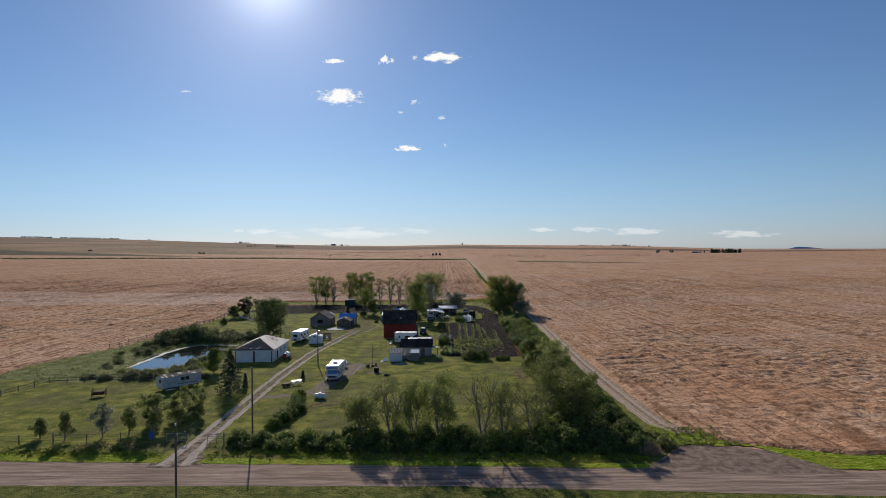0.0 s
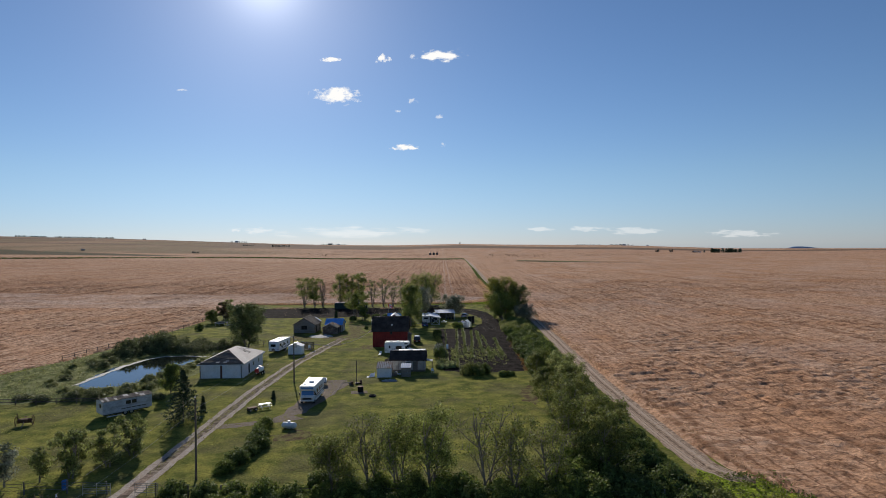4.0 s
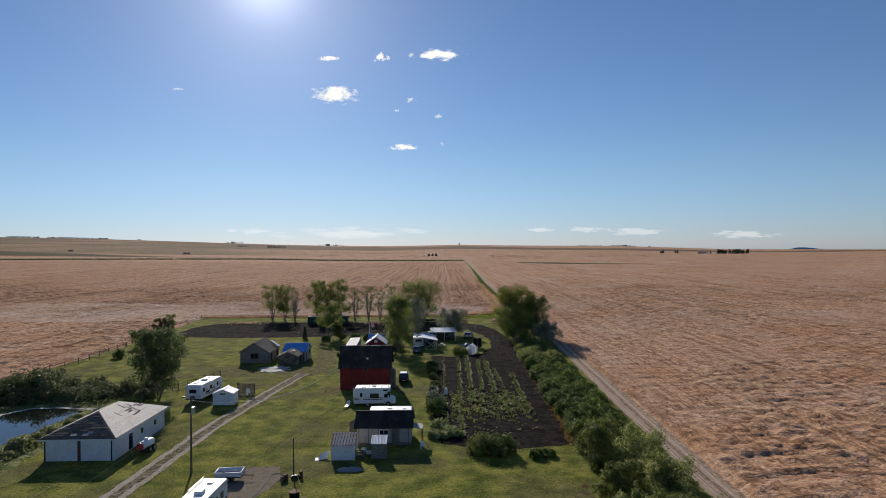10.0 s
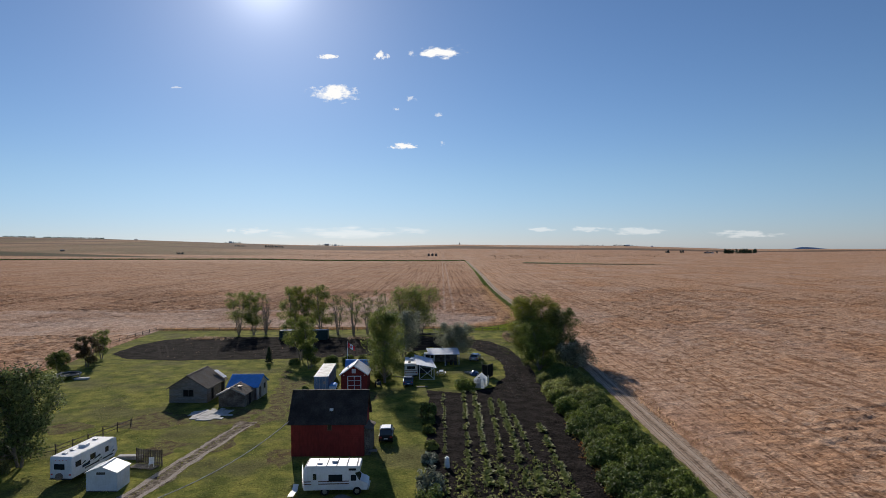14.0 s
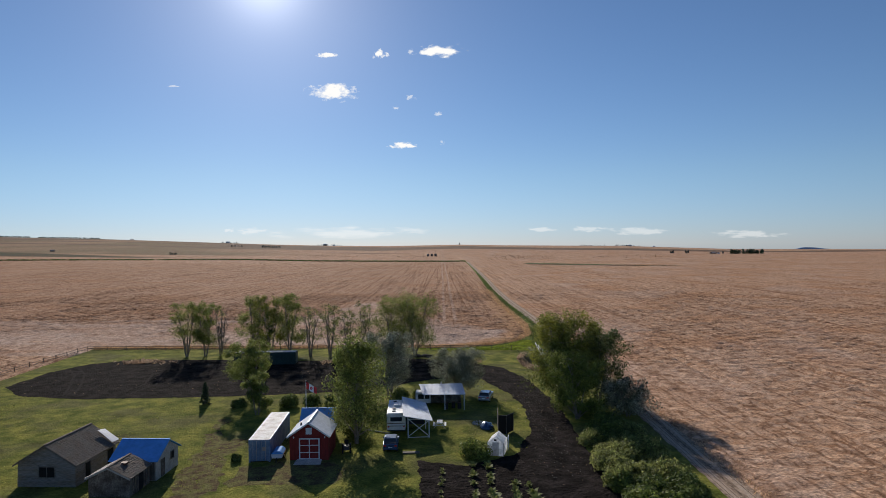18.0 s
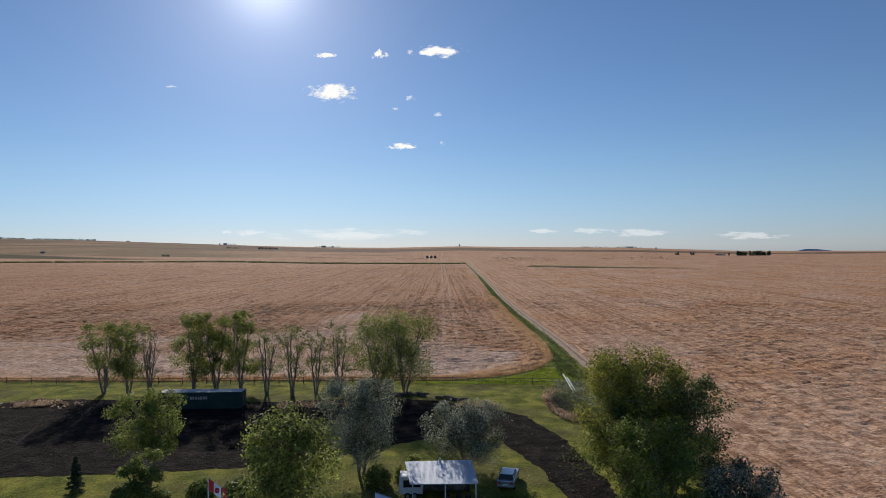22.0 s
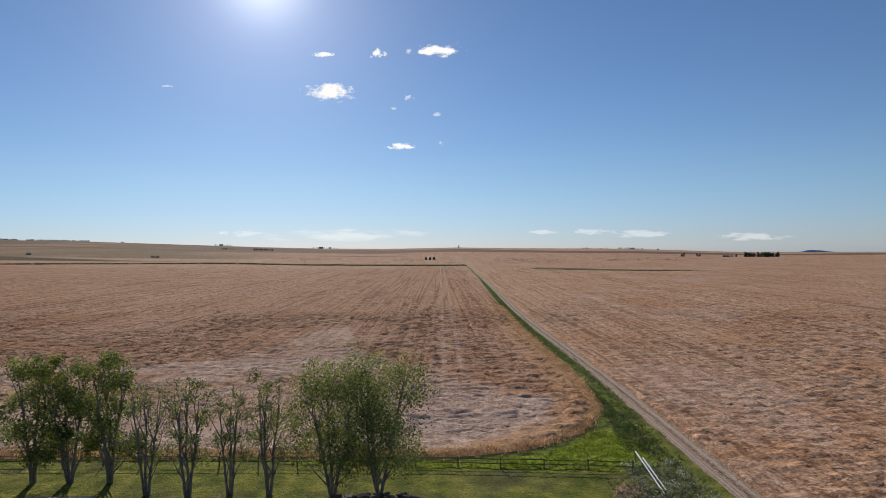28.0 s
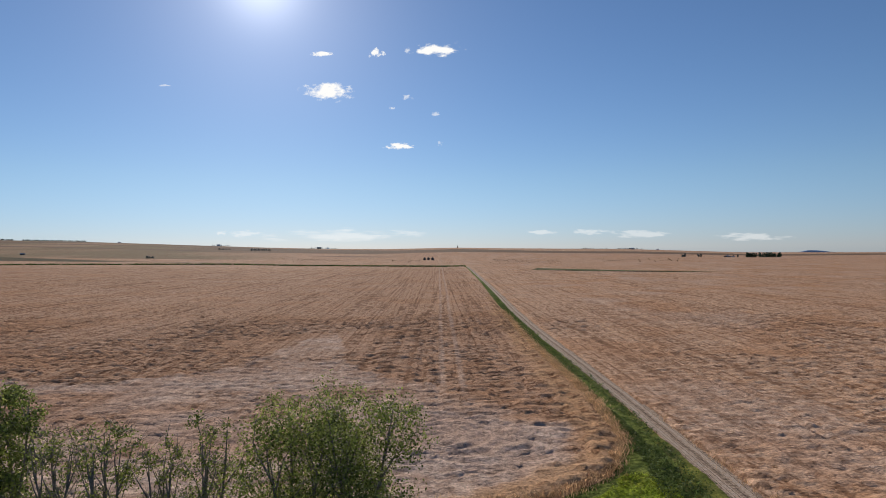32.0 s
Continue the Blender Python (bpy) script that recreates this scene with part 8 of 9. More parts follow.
# old farm implement on the far lawn
o = thing("farm_implement", -59.7, 108.2, 0.03, 20, "old rusty horse-drawn implement with iron wheels", "implement")
for sx in (-0.9, 0.9):
    bm = bmesh.new()
    for k in range(18):
        a0, a1 = math.tau * k / 18, math.tau * (k + 1) / 18
        tube((sx, 0.6 * math.cos(a0), 0.6 + 0.6 * math.sin(a0)), (sx, 0.6 * math.cos(a1), 0.6 + 0.6 * math.sin(a1)), 0.04, seg=5, bm=bm)
    w = part("iron_wheel", bm, RUST, o)
    for k in range(6):
        a0 = math.tau * k / 6
        part("spoke", tube((sx, 0, 0.6), (sx, 0.6 * math.cos(a0), 0.6 + 0.6 * math.sin(a0)), 0.02, seg=5), RUST, w)
part("axle", tube((-0.95, 0, 0.6), (0.95, 0, 0.6), 0.05), RUST, o)
part("tongue", tube((0, 0, 0.6), (0.1, -2.0, 0.15), 0.06), BROWNWOOD, o)
part("lever", tube((-0.6, 0, 0.6), (-0.9, 0.3, 1.6), 0.03), RUST, o)
part("seat", box(-0.2, 0.2, 0.3, 0.7, 0.95, 1.0, bevel=0.03), RUST, o)
part("seat_spring", tube((0, 0, 0.6), (0, 0.5, 0.95), 0.03), RUST, o)
part("gear_box", box(-0.35, 0.35, -0.5, 0.25, 0.45, 0.85, bevel=0.06), RUST, o)
part("drum", tube((-0.75, 0.1, 0.55), (0.75, 0.1, 0.55), 0.3, seg=14), RUST, o)
o.scale = (1.15, 1.15, 1.15)
o = thing("plastic_barrel", -39.4, 83.9, 0.03, 0, "blue plastic barrel beside the roadside fence", "barrel")
part("drum", tube((0, 0, 0), (0, 0, 0.9), 0.3, seg=16), BLUEPLASTIC, o)
part("lid", tube((0, 0, 0.9), (0, 0, 0.95), 0.27, seg=16), BLUEPLASTIC, o)
# rotting logs behind the plot
for k in range(44):
    x = -8.2 + (k % 15) * 0.5 + rnd.uniform(-0.3, 0.3) if k < 30 else 1.2 + (k - 30) * 0.33 + rnd.uniform(-0.5, 0.5)
    y = 275.4 + rnd.uniform(-0.7, 0.7) if k < 30 else 273.2 - (k - 30) * 0.16 + rnd.uniform(-0.5, 0.5)
    single("log", tube((-rnd.uniform(0.3, 0.7), 0, 0.16), (rnd.uniform(0.3, 0.7), 0, 0.18), 0.19, 0.15, seg=9), (BROWNWOOD, BROWNWOOD, GREYWOOD)[k % 3], x, y, 0.03 + 0.27 * (k // 15 if k < 30 else k % 2), rnd.uniform(-80, 80) if k < 30 else rnd.uniform(-60, 30),
           "dark rotting log in a low heap", "log", "log heap")


# ---- low growth ----
def tuft_field(name, rows, leaf, label, category, size=0.14, count=10, spread=0.25, height=0.5, seed=5, kind="stuff"):
    """Low plants at the given (x, y, scale) places, joined."""
    r = np.random.default_rng(seed)
    rows = np.asarray(rows, float)
    c = np.stack([rows[:, 0], rows[:, 1], 0.08 + height * 0.5 * rows[:, 2]], -1)
    v, f = leaf_cloud(r, c, spread * rows[:, 2], count, size, flat=height / spread * 0.45, up=0.0, outward=0.0)
    v[:, 2] = np.maximum(v[:, 2], 0.05)
    return tagged(new(name, raw_mesh(name, v, f, leaf)), label, category, kind=kind)


nr = np.random.default_rng(3)
def rosette(r):
    """One leafy garden plant: bent leaves that all spring from its root."""
    v, f = [(0, 0, 0.02)], []
    for k in range(34):
        a, lift, reach = r.uniform(0, 6.28), r.uniform(0.15, 1.2), r.uniform(0.28, 0.62)
        d = np.array([math.cos(a) * math.cos(lift), math.sin(a) * math.cos(lift), math.sin(lift)])
        s = np.array([-math.sin(a), math.cos(a), 0]) * r.uniform(0.07, 0.14)
        i = len(v)
        v += [d * reach * 0.6 + s, d * reach - (0, 0, 0.06), d * reach * 0.6 - s]
        f.append((0, i, i + 1, i + 2))
    return raw_mesh("garden_plant", v, f, CROPLEAF)


ROSETTES = [rosette(nr) for k in range(8)]
GARDEN = [(1.75, 1.45, 150, 205, 0.5), (3.7, 4.9, 147, 206, 0.8), (6.1, 6.7, 165, 206, 1.0), (8.1, 9.0, 172, 201, 0.8), (10.0, 10.5, 160, 200, 1.0), (12.0, 11.6, 155, 192, 0.7), (14.2, 14.6, 155, 187, 0.9), (7.4, 7.6, 150, 170, 0.9), (11.2, 11.6, 148, 172, 1.0), (13.4, 13.0, 146, 165, 0.6)]
for k, (xa, xb, ya, yb, s) in enumerate(GARDEN):
    ya = max(ya, 158) if k > 1 else ya
    for j, y in enumerate(np.arange(ya, yb, 1.05)):
        q = (y - ya) / (yb - ya)
        if nr.uniform() < 0.16:
            continue
        sc = s * nr.uniform(1.0, 1.8)
        ob = new("garden_plant", ROSETTES[nr.integers(8)])
        ob.scale, ob.rotation_euler = (sc, sc, sc), (0, 0, nr.uniform(0, 6.28))
        ob.location = (xa + (xb - xa) * q + nr.uniform(-0.15, 0.15), y, 0.06)
        tagged(ob, "leafy green garden plant in a row" if s > 0.6 else "small pale garden plant in a row", "plant", "garden rows")
tuft_field("garden_weeds", [(nr.uniform(2.5, 15), nr.normal(163, 5), nr.uniform(0.3, 1.0)) for k in range(620)], CROPLEAF, "patchy green weeds among the garden rows", "weeds", 0.11, 7, 0.25, 0.3)
for k, (x, y, h, r, leaf) in enumerate([(-0.8, 192, 2.2, 1.1, LEAF_DARK), (-0.6, 187.5, 1.5, 0.9, LEAF_DARK), (-0.5, 183.5, 1.2, 0.8, LEAF_OLIVE), (-0.2, 177, 1.0, 0.8, LEAF_OLIVE), (-0.2, 172, 1.3, 0.9, LEAF_SILVER), (0.0, 163.5, 2.6, 1.5, LEAF_SILVER), (-0.1, 158, 3.0, 1.6, LEAF_DARK),
                                        (0.8, 151, 1.2, 1.3, SQUASH), (1.8, 147.5, 1.3, 1.5, SQUASH), (0.2, 147, 1.0, 1.1, SQUASH), (6.0, 140.5, 2.6, 2.0, LEAF_OLIVE), (8.2, 140.2, 2.8, 1.9, LEAF_DARK), (12.2, 138.6, 0.9, 0.9, LEAF_HEDGE), (13.6, 139, 0.8, 0.8, LEAF_HEDGE),
                                        (5.4, 209.4, 2.0, 1.9, LEAF_HEDGE), (-22.2, 233, 2.4, 1.5, LEAF_DARK), (-18.4, 232.8, 2.2, 1.5, LEAF_DARK), (-15.5, 233, 2.4, 1.4, LEAF_DARK), (-4.8, 236, 2.4, 1.5, LEAF_POPLAR), (-1.6, 237.5, 2.8, 1.7, LEAF_POPLAR), (-73.6, 209.8, 2.2, 1.4, LEAF_DARK), (-49.5, 157.5, 2.0, 1.6, LEAF_SILVER),
                                        (-47.6, 161.5, 2.4, 1.8, LEAF_OLIVE), (24.8, 76.2, 1.3, 1.5, DRYWEED), (27.5, 78.6, 1.1, 1.6, LEAF_OLIVE), (26.4, 81.4, 1.2, 1.6, LEAF_OLIVE), (-30.0, 233.5, 1.3, 1.1, LEAF_DARK), (-9.3, 217, 2.6, 2.0, LEAF_DARK), (24.5, 216, 2.2, 2.2, LEAF_HEDGE), (20.8, 214, 2.0, 1.9, LEAF_HEDGE), (-22.5, 208.6, 0.8, 0.5, LEAF_DARK)]):
    shrub("garden_bush", 200 + k, x, y, h, r, leaf, {LEAF_DARK: "dark green rounded leafy bush", LEAF_OLIVE: "olive green bush with thin leaves", LEAF_SILVER: "grey-green flowering garden bush", SQUASH: "sprawling pale green garden plant", LEAF_HEDGE: "bright green leafy bush", LEAF_POPLAR: "fresh green leafy bush",
                                                          DRYWEED: "dry tan weed clump by the road"}[leaf] + (" beside the garden" if -3 < x < 16 and y < 200 else ""), 22, 60, 0.12)
o = thing("garden_jug", 1.75, 170.2, 0.06, 0, "tall white container standing in the garden row", "container")
part("body", tube((0, 0, 0), (0, 0, 1.1), 0.3, 0.27, seg=14), WHITE, o)
part("cap", tube((0, 0, 1.1), (0, 0, 1.25), 0.12, seg=10), WHITE, o)
STRAWWEED = leaf_material("bleached_weeds", (0.40, 0.26, 0.16), (0.52, 0.39, 0.27), 0.35)
ring = [(a, nr.uniform(0.72, 1.1)) for a in nr.uniform(1.2, 5.1, 420)]
tuft_field("weed_heap", [(21.0 + 2.7 * q * math.cos(a), 268 + 9.0 * q * math.sin(a), nr.uniform(0.6, 1.3)) for a, q in ring], STRAWWEED, "crescent of dry bleached weeds round a brush heap", "weeds", 0.12, 16, 0.26, 0.45)
for k in range(80):
    rr = nr.uniform(0, 1)
    single("dead_branch", tube((0, 0, 0), (rnd.uniform(-1.2, 1.2), rnd.uniform(-1.6, 1.6), rnd.uniform(0.1, 0.9)), 0.08, 0.03, seg=6), BROWNWOOD if k % 3 else GREYWOOD, 19.8 + 1.7 * rr * math.cos(k), 267.5 + 4.2 * rr * math.sin(k), 0.05 + 0.75 * (1 - rr), 0, "dead branch on a low brush heap", "branch", "brush heap")
tuft_field("brush_weeds", [(nr.normal(21.6, 1.3), nr.normal(269, 4.2), nr.uniform(0.6, 1.5)) for k in range(420)], LEAF_BANKDARK, "dark rough weeds growing through the brush heap", "weeds", 0.11, 12, 0.3, 0.6)
tuft_field("brush_weeds", [(nr.uniform(22, 29), nr.uniform(262, 285), nr.uniform(0.5, 1.2)) for k in range(700)], LEAF_SILVER, "grey-green rough weeds between heap and field track", "weeds", 0.09, 10, 0.32, 0.5)
tuft_field("plot_weeds", [(nr.uniform(-24, -11), nr.normal(269.5, 1.0), nr.uniform(0.4, 1.0)) for k in range(260)] + [(nr.uniform(4, 10), nr.normal(268.5, 0.9), nr.uniform(0.4, 1.0)) for k in range(150)], DRYWEED, "dry grey weeds along the edge of the tilled plot", "weeds", 0.07, 10, 0.3, 0.5)
PEBBLE = leaf_material("pale_bits", (0.55, 0.53, 0.50), (0.40, 0.36, 0.32), 0.1)
tuft_field("soil_litter", [(nr.normal(15.3, 1.3), nr.uniform(202, 240), nr.uniform(0.3, 0.8)) for k in range(230)], PEBBLE, "pale stones and litter on the tilled soil", "litter", 0.05, 2, 0.2, 0.05)
tuft_field("plot_weeds", [(-63 + nr.normal(0, 2.6), 272 + nr.normal(0, 1.0), nr.uniform(0.4, 1.0)) for k in range(150)], STRAWWEED, "dry bleached weeds on the edge of the tilled plot", "weeds", 0.13, 12, 0.3, 0.5)
tuft_field("soil_weeds", [(nr.uniform(11, 18), nr.uniform(200, 262), nr.uniform(0.2, 0.6)) for k in range(110)] + [(nr.uniform(-76, 10), nr.uniform(243, 273), nr.uniform(0.2, 0.5)) for k in range(220)], DRYWEED, "scattered dry stalks on the soil", "weeds", 0.04, 4, 0.2, 0.12)
tuft_field("marsh_reeds", [(x, y, nr.uniform(0.6, 1.4)) for x, y in zip(nr.uniform(-90, -46, 2600), nr.uniform(121, 188, 2600))
                           if inside(x, y, [(-90, 125), (-90, 138), (-83, 160), (-80, 188), (-74, 188), (-66, 170), (-48, 167), (-47, 156), (-50, 140), (-50, 126), (-56, 122), (-75, 121)]) and not inside(x, y, [(-67.8, 133.6), (-69.4, 142), (-69.7, 150), (-67.8, 157), (-66.8, 163), (-62, 165), (-57, 164), (-54, 162), (-54.8, 155), (-55.5, 147), (-56.1, 141), (-57, 134), (-60, 131.3), (-64, 130.7)])],
           REED, "tall pale reeds and rough grass round the pond", "reeds", 0.12, 12, 0.45, 0.55)
STRAWGRASS = leaf_material("dry_grass", (0.34, 0.25, 0.13), (0.24, 0.22, 0.09), 0.4)
tuft_field("verge_grass", [(x, 75.2 - 0.06 * x + nr.normal(0, 0.7), nr.uniform(0.4, 1.0)) for x in nr.uniform(-90, 24, 1100) if not -35 < x < -29], LUSH, "uncut bright grass along the road", "grass", 0.10, 7, 0.3, 0.35)
tuft_field("verge_grass", [(x, 77.6 - 0.06 * x + nr.normal(0, 0.8), nr.uniform(0.5, 1.1)) for x in nr.uniform(-47, -39, 90)], STRAWGRASS, "dry tan grass by the roadside fence", "grass", 0.12, 7, 0.3, 0.5)
tuft_field("strip_grass", [(24.0 + 4 * q + nr.uniform(0, 1) * 4.5 * (1 - q), 288 + 34 * q + nr.uniform(-2, 2), nr.uniform(0.4, 1.0)) for q in nr.uniform(0, 1, 800)], LEAF_DARK, "dark lush uncut grass beside the crop edge", "grass", 0.12, 8, 0.3, 0.4)
tuft_field("track_weeds", [(x + nr.normal(0, 0.5), y, nr.uniform(0.5, 1.2)) for x, y in spaced([(28.0, 284), (29.2, 300), (30.2, 320), (30.2, 345), (29.2, 395), (29.6, 480), (31.6, 560), (34.4, 690)] + [(29.0, 350), (28.2, 395), (28.8, 480), (30.6, 560), (33.6, 690)][::-1], 0.22, False)], LEAF_DARK, "dark rough weeds along the edge of the field track", "weeds", 0.12, 7, 0.35, 0.5)
tuft_field("track_weeds", [(nr.uniform(26.5, 37), nr.uniform(78.6, 86), nr.uniform(0.4, 1.0)) for k in range(260)], LEAF_OLIVE, "rough weeds where the field track meets the road", "weeds", 0.11, 8, 0.3, 0.4)
LUSHBLADE = leaf_material("lush_blades", (0.205, 0.265, 0.022), (0.29, 0.33, 0.045), 0.45)
corner = np.stack([nr.uniform(-20, 26, 5200), nr.uniform(283, 299, 5200), nr.uniform(0.4, 1.0, 5200)], -1)
corner = corner[inside(corner[:, 0], corner[:, 1], [(-20, 286.6), (5, 286.0), (12, 287.6), (18.5, 291.5), (22.4, 297.5), (24.6, 297.5), (26.0, 293), (26.4, 284), (22, 282.5)])]
tuft_field("corner_grass", corner, LUSHBLADE, "bright yellow-green tall grass in the field corner", "grass", 0.09, 7, 0.26, 0.30)
STALK = leaf_material("ripe_stalks", (0.46, 0.285, 0.15), (0.56, 0.37, 0.21), 0.45)


def stalks(name, line, step, wide, count, h, label, seed):
    """Upright bent stalks of ripe crop, in bunches along a line."""
    r = np.random.default_rng(seed)
    p = np.repeat(np.array(spaced(line, step, False)), count, 0)
    n = len(p)
    p = p + r.normal(0, wide, (n, 2))
    hh, a, w = h * r.uniform(0.6, 1.15, n), r.uniform(0, math.tau, n), r.uniform(0.012, 0.03, n)
    lean = r.normal(0, 0.22, (n, 2)) * hh[:, None]
    dx = np.stack([np.cos(a) * w, np.sin(a) * w], -1)
    low, top = np.full((n, 1), 0.05), hh[:, None]
    v = np.stack([np.hstack([p - dx, low]), np.hstack([p + dx, low]), np.hstack([p + lean + dx * 1.6, top * 0.86]), np.hstack([p + lean * 1.5, top])], 1).reshape(-1, 3)
    f = np.arange(n * 4).reshape(n, 4)
    return tagged(new(name, raw_mesh(name, v, f, STALK)), label, "crop", kind="stuff")


stalks("crop_edge", [(-84.5, 291.8), (-55, 290.4), (5, 289.0), (13, 291.4), (20.6, 298.2), (25.3, 309.7), (26.8, 330), (26.1, 398), (27.2, 480)], 0.10, 0.8, 16, 0.55, "standing ripe crop along the field edge", 11)
stalks("crop_edge", [(36, 80.5), (33.6, 95), (33.2, 130), (33.4, 200), (34.2, 260), (35.2, 320)], 0.30, 0.8, 9, 0.45, "standing ripe crop beside the field track", 12)

LAWNBLADE = leaf_material("lawn_blades", (0.19, 0.22, 0.04), (0.28, 0.27, 0.065), 0.6)
YARDGRASS = [(-78, 100), (-78, 118), (-48, 120), (-44, 165), (-60, 180), (-78, 195), (-78, 236), (-40, 238), (-16, 240), (-3, 244), (12, 240), (12, 212), (-2, 208), (-2, 140), (17, 138), (17, 88), (-28, 88), (-55, 88)]
px, py = nr.uniform(-78, 17, 44000), nr.uniform(88, 244, 44000)
keep = inside(px, py, YARDGRASS) & (fbm(px / 5, py / 5, 77, 3) + 0.25 * fbm(px / 1.2, py / 1.2, 78, 1) > -0.05)
tuft_field("lawn_tufts", np.stack([px, py, nr.uniform(0.5, 1.0, 44000)], -1)[keep], LAWNBLADE, "uneven grass tufts in the mown lawn", "grass", 0.06, 3, 0.14, 0.06)

edge = [(x0 + nr.normal(0, 0.12), y, nr.uniform(0.4, 1.0)) for off in (-1.65, -0.15, 1.65) for x0, y in [(x + off * (0.95 if off else 1), y) for x, y in spaced([(-32.2, 88), (-32.3, 94), (-32.4, 128), (-31.4, 152), (-28.6, 175), (-26.6, 188)], 0.28, False)]]
tuft_field("driveway_grass", edge, LAWNBLADE, "ragged grass along the driveway wheel tracks", "grass", 0.05, 5, 0.16, 0.06)

# ---- far country ----
def far_at(px, depth):
    """The place on the land at that sideways slope and depth."""
    x = px * depth
    return x, depth, float(land(x, depth))


def far_wood(name, slope0, slope1, depth, h, label, n=30, leaf=LEAF_FAR):
    r = np.random.default_rng(int(depth + slope0 * 1000) & 0xFFFF)
    cs, sz = [], []
    for k in range(n):
        x, y, z = far_at(r.uniform(slope0, slope1), depth + r.uniform(-8, 8))
        hh = h * r.uniform(0.6, 1.1)
        for j in range(4):
            cs.append((x + r.normal(0, hh * 0.12), y, z + hh * (0.2 + 0.22 * j)))
            sz.append(hh * 0.17 * (1 - 0.15 * j))
    v, f = leaf_cloud(r, np.array(cs), np.array(sz), 26, h * 0.09)
    tagged(new(name, raw_mesh(name, v, f, leaf)), label, "trees", kind="stuff")


def slope(x0):
    return (x0 - 784) / 1110.0


far_wood("far_trees", slope(1258), slope(1310), 1650, 11, "dark spruce belt round a far farm", 46, NEEDLES)
far_wood("far_trees", slope(1160), slope(1166), 1700, 9, "lone far tree clump in the field", 4)
far_wood("far_trees", slope(1185), slope(1191), 1700, 9, "lone far tree clump in the field", 4)
far_wood("far_trees", slope(1228), slope(1248), 1680, 6, "low far trees beside a farm", 8)
far_wood("far_trees", slope(489), slope(520), 2300, 7, "dark far tree belt in a hollow", 26)
far_wood("far_trees", slope(437), slope(458), 2300, 5, "dark far tree clump in a hollow", 14)
far_wood("far_trees", slope(350), slope(363), 1500, 4.5, "small far tree row", 12)
far_wood("far_trees", slope(35), slope(92), 3200, 7, "long dark far tree belt on the ridge", 80)
far_wood("far_trees", slope(105), slope(212), 3200, 6.5, "long dark far tree belt on the ridge", 140)
far_wood("far_trees", slope(415), slope(450), 3300, 7, "far farm trees on the skyline", 16)
far_wood("far_trees", slope(565), slope(620), 3300, 6, "far farm trees on the skyline", 18)
far_wood("far_trees", slope(1020), slope(1065), 3300, 6, "far dark tree line on the skyline", 20)
far_wood("far_trees", slope(1080), slope(1125), 3300, 7, "far farm trees on the skyline", 22)
for k, (sx, depth, w, hh, mat) in enumerate([(425, 3290, 16, 8, WHITE), (590, 3290, 22, 8, PAD), (605, 3290, 12, 6, WHITE), (1108, 3290, 20, 7, WHITE), (1232, 1665, 14, 4, GREYWOOD), (1240, 1660, 8, 3, WHITE), (160, 1600, 8, 4, DARKMETAL), (1150, 3290, 14, 6, WHITE), (265, 3250, 14, 5, WHITE)]):
    x, y, z = far_at(slope(sx), depth)
    o = thing("far_farmhouse", x, y, z - 0.3, 8 * k, "small far farm building on the horizon", "house")
    part("wall", gable_walls(w, w * 0.6, hh * 0.6, hh, "x"), mat, o)
    gable_roof(o, w, w * 0.6, hh * 0.6, hh, PALEROOF, 0.5, 0.3, "x")
x, y, z = far_at(slope(818), 3390)
o = thing("far_tower", x, y, z - 1, 0, "thin far grain tower on the skyline", "tower")
part("shaft", box(-2.5, 2.5, -2.5, 2.5, 0, 9), GREYWOOD, o)
part("cap", prism([(-2.8, 9), (2.8, 9), (0, 12)], "y", -2.8, 2.8), GREYWOOD, o)
for k in range(3):
    x, y, z = far_at(slope(766 + k * 6), 1500)
    o = thing("grain_bin", x, y, z, 0, "far dark round grain bin in the field", "grain bin", "three far bins")
    part("drum", tube((0, 0, -0.5), (0, 0, 4.5), 2.6, seg=14), DARKMETAL, o)
    part("cone_roof", tube((0, 0, 4.5), (0, 0, 6.3), 2.8, 0.3, seg=14), DARKMETAL, o)
bale = thing("hay_bale", 0, 1500, 0, 0, "far round straw bale lying in the stubble", "bale", "far bales")
part("roll", tube((-0.65, 0, 0.6), (0.65, 0, 0.6), 0.65, seg=12), BALE, bale)
first = True
for (s0, s1, d0, d1, n) in ((862, 965, 1180, 1500, 70), (1020, 1150, 1250, 1500, 45), (545, 650, 1350, 1700, 45), (715, 760, 1300, 1550, 22)):
    for k in range(n):
        x, y, z = far_at(slope(nr.uniform(s0, s1)), nr.uniform(d0, d1))
        m = pose(x, y, z + 0.1, 0, 0, nr.uniform(0, 180))
        if first:
            bale.matrix_basis, first = m, False
        else:
            copy_thing(bale, m)
bx = nr.uniform(-760, 40, 1700)
by = np.interp(bx, [-700, -480, -333, -152, 4], [1030, 1145, 1202, 1180, 1062]) + 2 * np.sin(bx * 0.03) + nr.normal(0, 1.5, 1700)
v, f = leaf_cloud(nr, np.stack([bx, by, land(bx, by) + 1.0], -1), np.full(1700, 1.1), 7, 0.85, flat=0.7)
tagged(new("field_boundary", raw_mesh("field_boundary", v, f, LEAF_DARK)), "dark grassy boundary strip between two far fields", "grass", kind="stuff")
REDWEED = leaf_material("rust_red_weeds", (0.26, 0.10, 0.03), (0.20, 0.14, 0.04), 0.4)
tuft_field("red_weeds", [(17.6 + 1.2 * q + nr.normal(0, 0.35), 144 + 40 * q + nr.normal(0, 1), nr.uniform(0.5, 1.1)) for q in nr.uniform(0, 1, 200) ** 1.5], REDWEED, "rust red weeds between soil and hedge", "weeds", 0.10, 9, 0.3, 0.4)
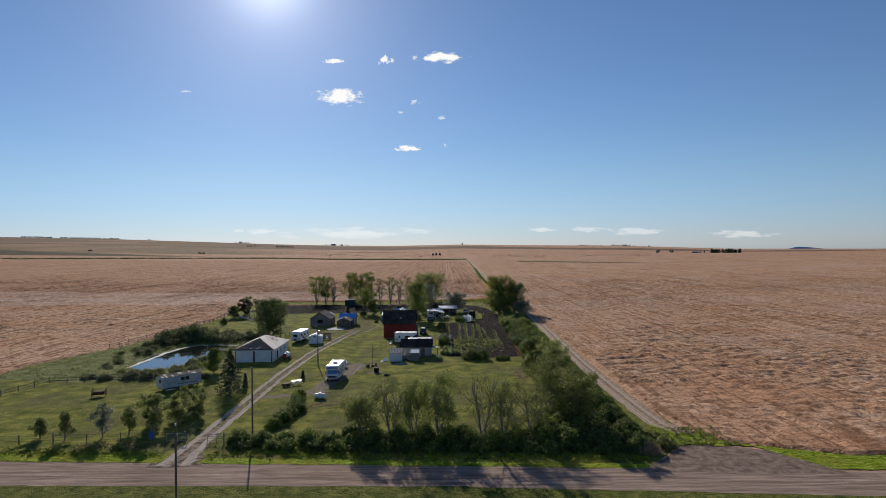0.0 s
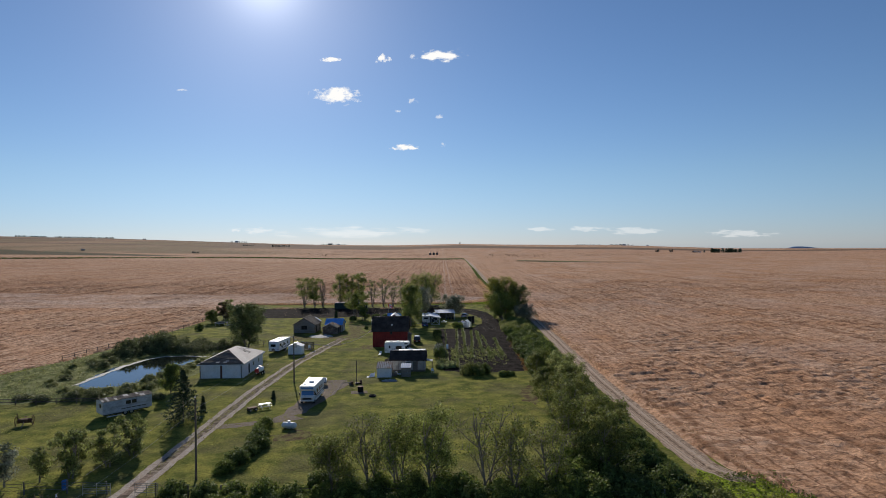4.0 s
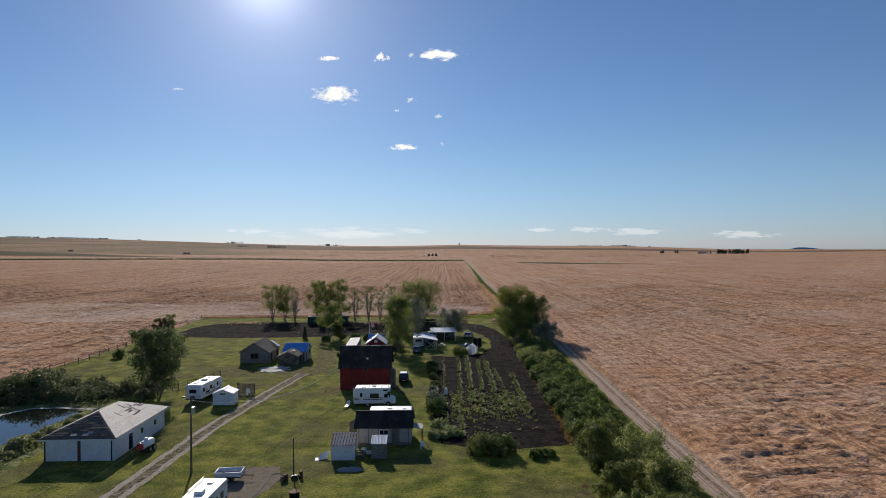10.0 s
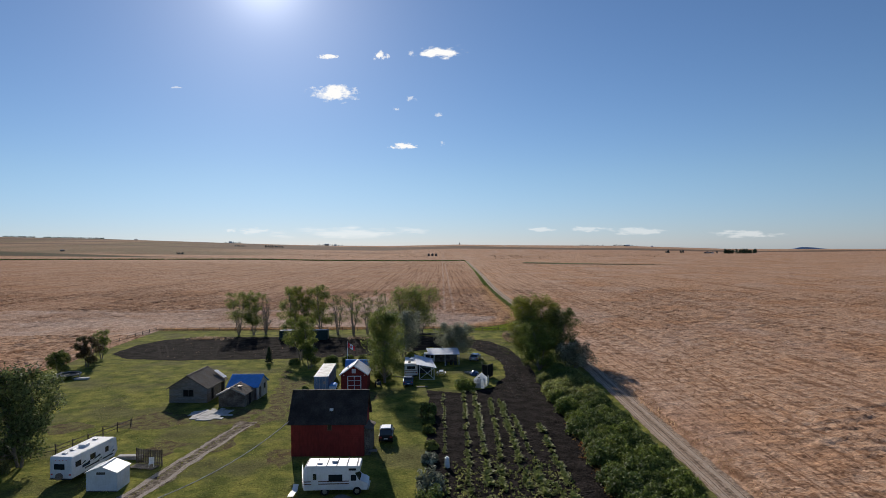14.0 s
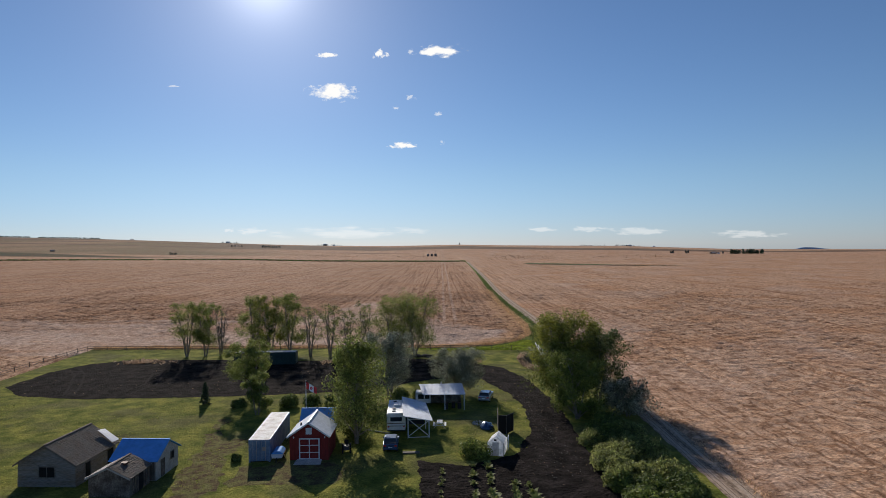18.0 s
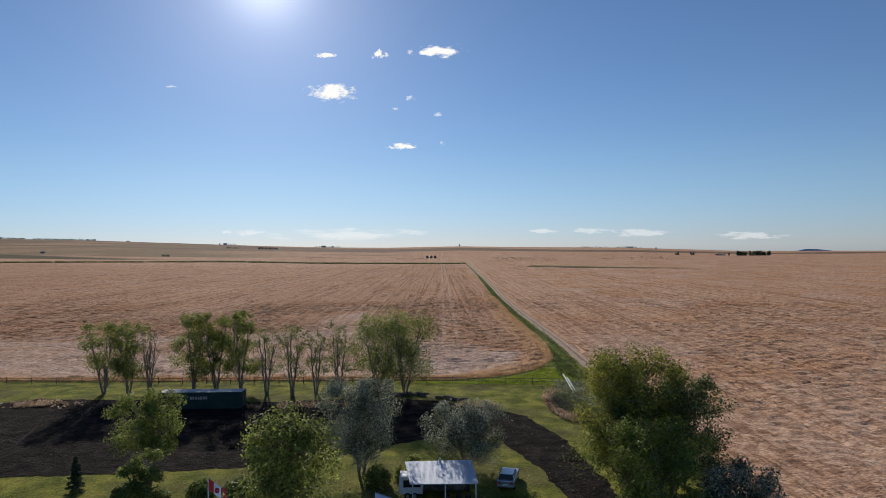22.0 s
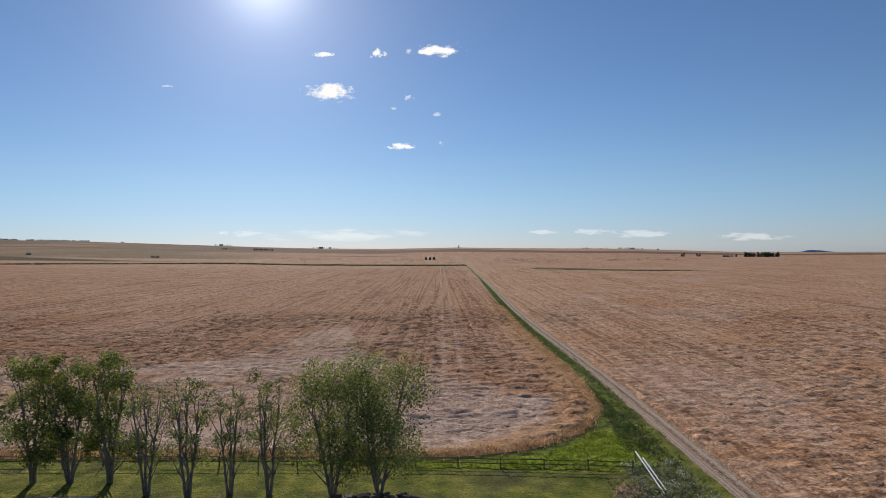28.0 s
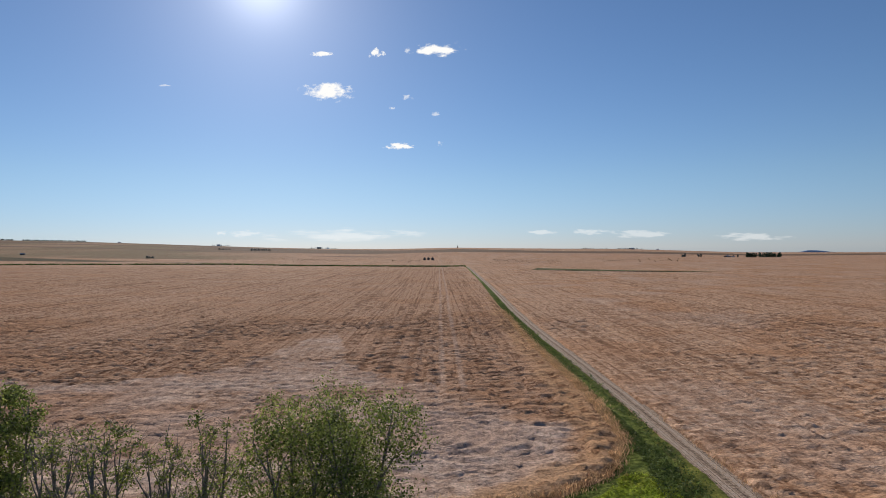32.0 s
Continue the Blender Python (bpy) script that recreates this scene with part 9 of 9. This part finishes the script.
# far mesa, painted in the blue of distance haze
v, f = [], []
for k in range(41):
    s = slope(1375 + 100 * k / 40)
    x, y, z = 4550 * s, 4550, -40.0
    q = k / 40
    top = -34 + 26 * min(1, q * 2.6) * min(1, (1 - q) * 2.6) + 2.0 * math.sin(q * 17)
    v += [(x, y, -70), (x, y + 5, top - 6), (x, y + 60, top - 6)]
    if k:
        a0 = 3 * k
        f += [(a0 - 3, a0, a0 + 1, a0 - 2), (a0 - 2, a0 + 1, a0 + 2, a0 - 1)]
MESA = material("hazy_far_hill", (0.38, 0.48, 0.62), rough=1.0, vary=0.1, scale=0.01, fine=5)
tagged(new("backdrop_hill", raw_mesh("backdrop_hill", v, f, MESA)), "far flat-topped hill on the horizon, coloured with blue haze", "hill", kind="structure")


# ---- clouds ----
def cloud_material(dens, seed, veil=1.0):
    m = bpy.data.materials.new("cloud")
    m.use_nodes = True
    n, l = m.node_tree.nodes, m.node_tree.links
    n.clear()
    out, mx, tr, em = n.new("ShaderNodeOutputMaterial"), n.new("ShaderNodeMixShader"), n.new("ShaderNodeBsdfTransparent"), n.new("ShaderNodeEmission")
    em.inputs["Color"].default_value, em.inputs["Strength"].default_value = (1.0, 0.99, 0.97, 1), 1.0
    tc, nz, ln, mr, sub = n.new("ShaderNodeTexCoord"), n.new("ShaderNodeTexNoise"), n.new("ShaderNodeVectorMath"), n.new("ShaderNodeMapRange"), n.new("ShaderNodeMath")
    ln.operation, sub.operation = "LENGTH", "SUBTRACT"
    mp = n.new("ShaderNodeMapping")
    mp.inputs["Location"].default_value = (seed * 3.7, seed, 0)
    mp.inputs["Scale"].default_value = (1.0, 1.0, 0.6)
    l.new(tc.outputs["Object"], ln.inputs[0])
    l.new(tc.outputs["Object"], mp.inputs["Vector"])
    l.new(mp.outputs["Vector"], nz.inputs["Vector"])
    nz.inputs["Scale"].default_value, nz.inputs["Detail"].default_value, nz.inputs["Roughness"].default_value = 2.2, 7, 0.62
    l.new(nz.outputs["Fac"], sub.inputs[0])
    half = n.new("ShaderNodeMath")
    half.operation = "MULTIPLY"
    half.inputs[1].default_value = 0.42
    l.new(ln.outputs["Value"], half.inputs[0])
    l.new(half.outputs[0], sub.inputs[1])
    l.new(sub.outputs[0], mr.inputs["Value"])
    mr.inputs["From Min"].default_value, mr.inputs["From Max"].default_value = 0.30 - dens, 0.42 - dens * 0.6
    mr.inputs["To Max"].default_value = veil
    l.new(mr.outputs["Result"], mx.inputs["Fac"])
    l.new(tr.outputs[0], mx.inputs[1])
    l.new(em.outputs[0], mx.inputs[2])
    l.new(mx.outputs[0], out.inputs["Surface"])
    return m


def cloud(px, py, w, hgt, dens, seed, label, veil=1.0, depth=4300):
    """A thin far cloud: sideways and upward slope of its middle, its width and height in the same measure."""
    u, v2 = px - 784, 434.8 - py + 0.0106 * (784 - px)
    k = depth / 1110.0
    x, z = u * k, 25.5 + v2 * k
    bm = bmesh.new()
    vs = [bm.verts.new(((i / 4 - 1) * 1.0, 0, (j / 2 - 1) * 1.0)) for j in range(5) for i in range(9)]
    for j in range(4):
        for i in range(8):
            bm.faces.new((vs[j * 9 + i], vs[j * 9 + i + 1], vs[j * 9 + i + 10], vs[j * 9 + i + 9]))
    for q in bm.verts:
        q.co.y = -0.15 * (1 - q.co.x ** 2)
    ob = new("cloud", finish(bm, "cloud", cloud_material(dens, seed, veil), True))
    ob.matrix_basis = pose(x, depth, z)
    ob.scale = (w * k / 2, 60, hgt * k / 2)
    ob.visible_shadow = False
    tagged(ob, label, "cloud", "clouds", "structure")


cloud(604, 172, 104, 38, 0.12, 1, "small bright white cloud")
cloud(788, 103, 114, 34, 0.08, 2, "ragged white cloud")
cloud(686, 108, 34, 22, 0.10, 3, "tiny white cloud")
cloud(596, 109, 44, 14, 0.08, 4, "tiny white cloud")
cloud(723, 263, 58, 14, 0.12, 5, "thin flat white cloud")
cloud(736, 182, 26, 14, 0.04, 6, "faint wisp of cloud", 0.5)
cloud(712, 200, 16, 10, 0.04, 7, "faint wisp of cloud", 0.5)
cloud(784, 210, 22, 14, 0.03, 8, "faint wisp of cloud", 0.5)
cloud(790, 258, 20, 14, 0.02, 9, "faint wisp of cloud", 0.35)
cloud(640, 414, 330, 30, 0.10, 10, "long low white cloud bank on the horizon", 0.42)
cloud(465, 411, 80, 18, 0.08, 11, "low pale cloud on the horizon", 0.38)
cloud(424, 409, 30, 10, 0.10, 17, "low pale cloud on the horizon", 0.4)
cloud(1040, 406, 80, 14, 0.10, 12, "low pale cloud on the horizon", 0.38)
cloud(1125, 410, 130, 18, 0.09, 13, "low pale cloud on the horizon", 0.38)
cloud(1320, 414, 150, 18, 0.10, 14, "low pale cloud on the horizon", 0.4)
cloud(960, 407, 70, 10, 0.10, 15, "low pale cloud on the horizon", 0.4)
cloud(333, 163, 30, 5, 0.12, 16, "short vapour trail", 0.45)
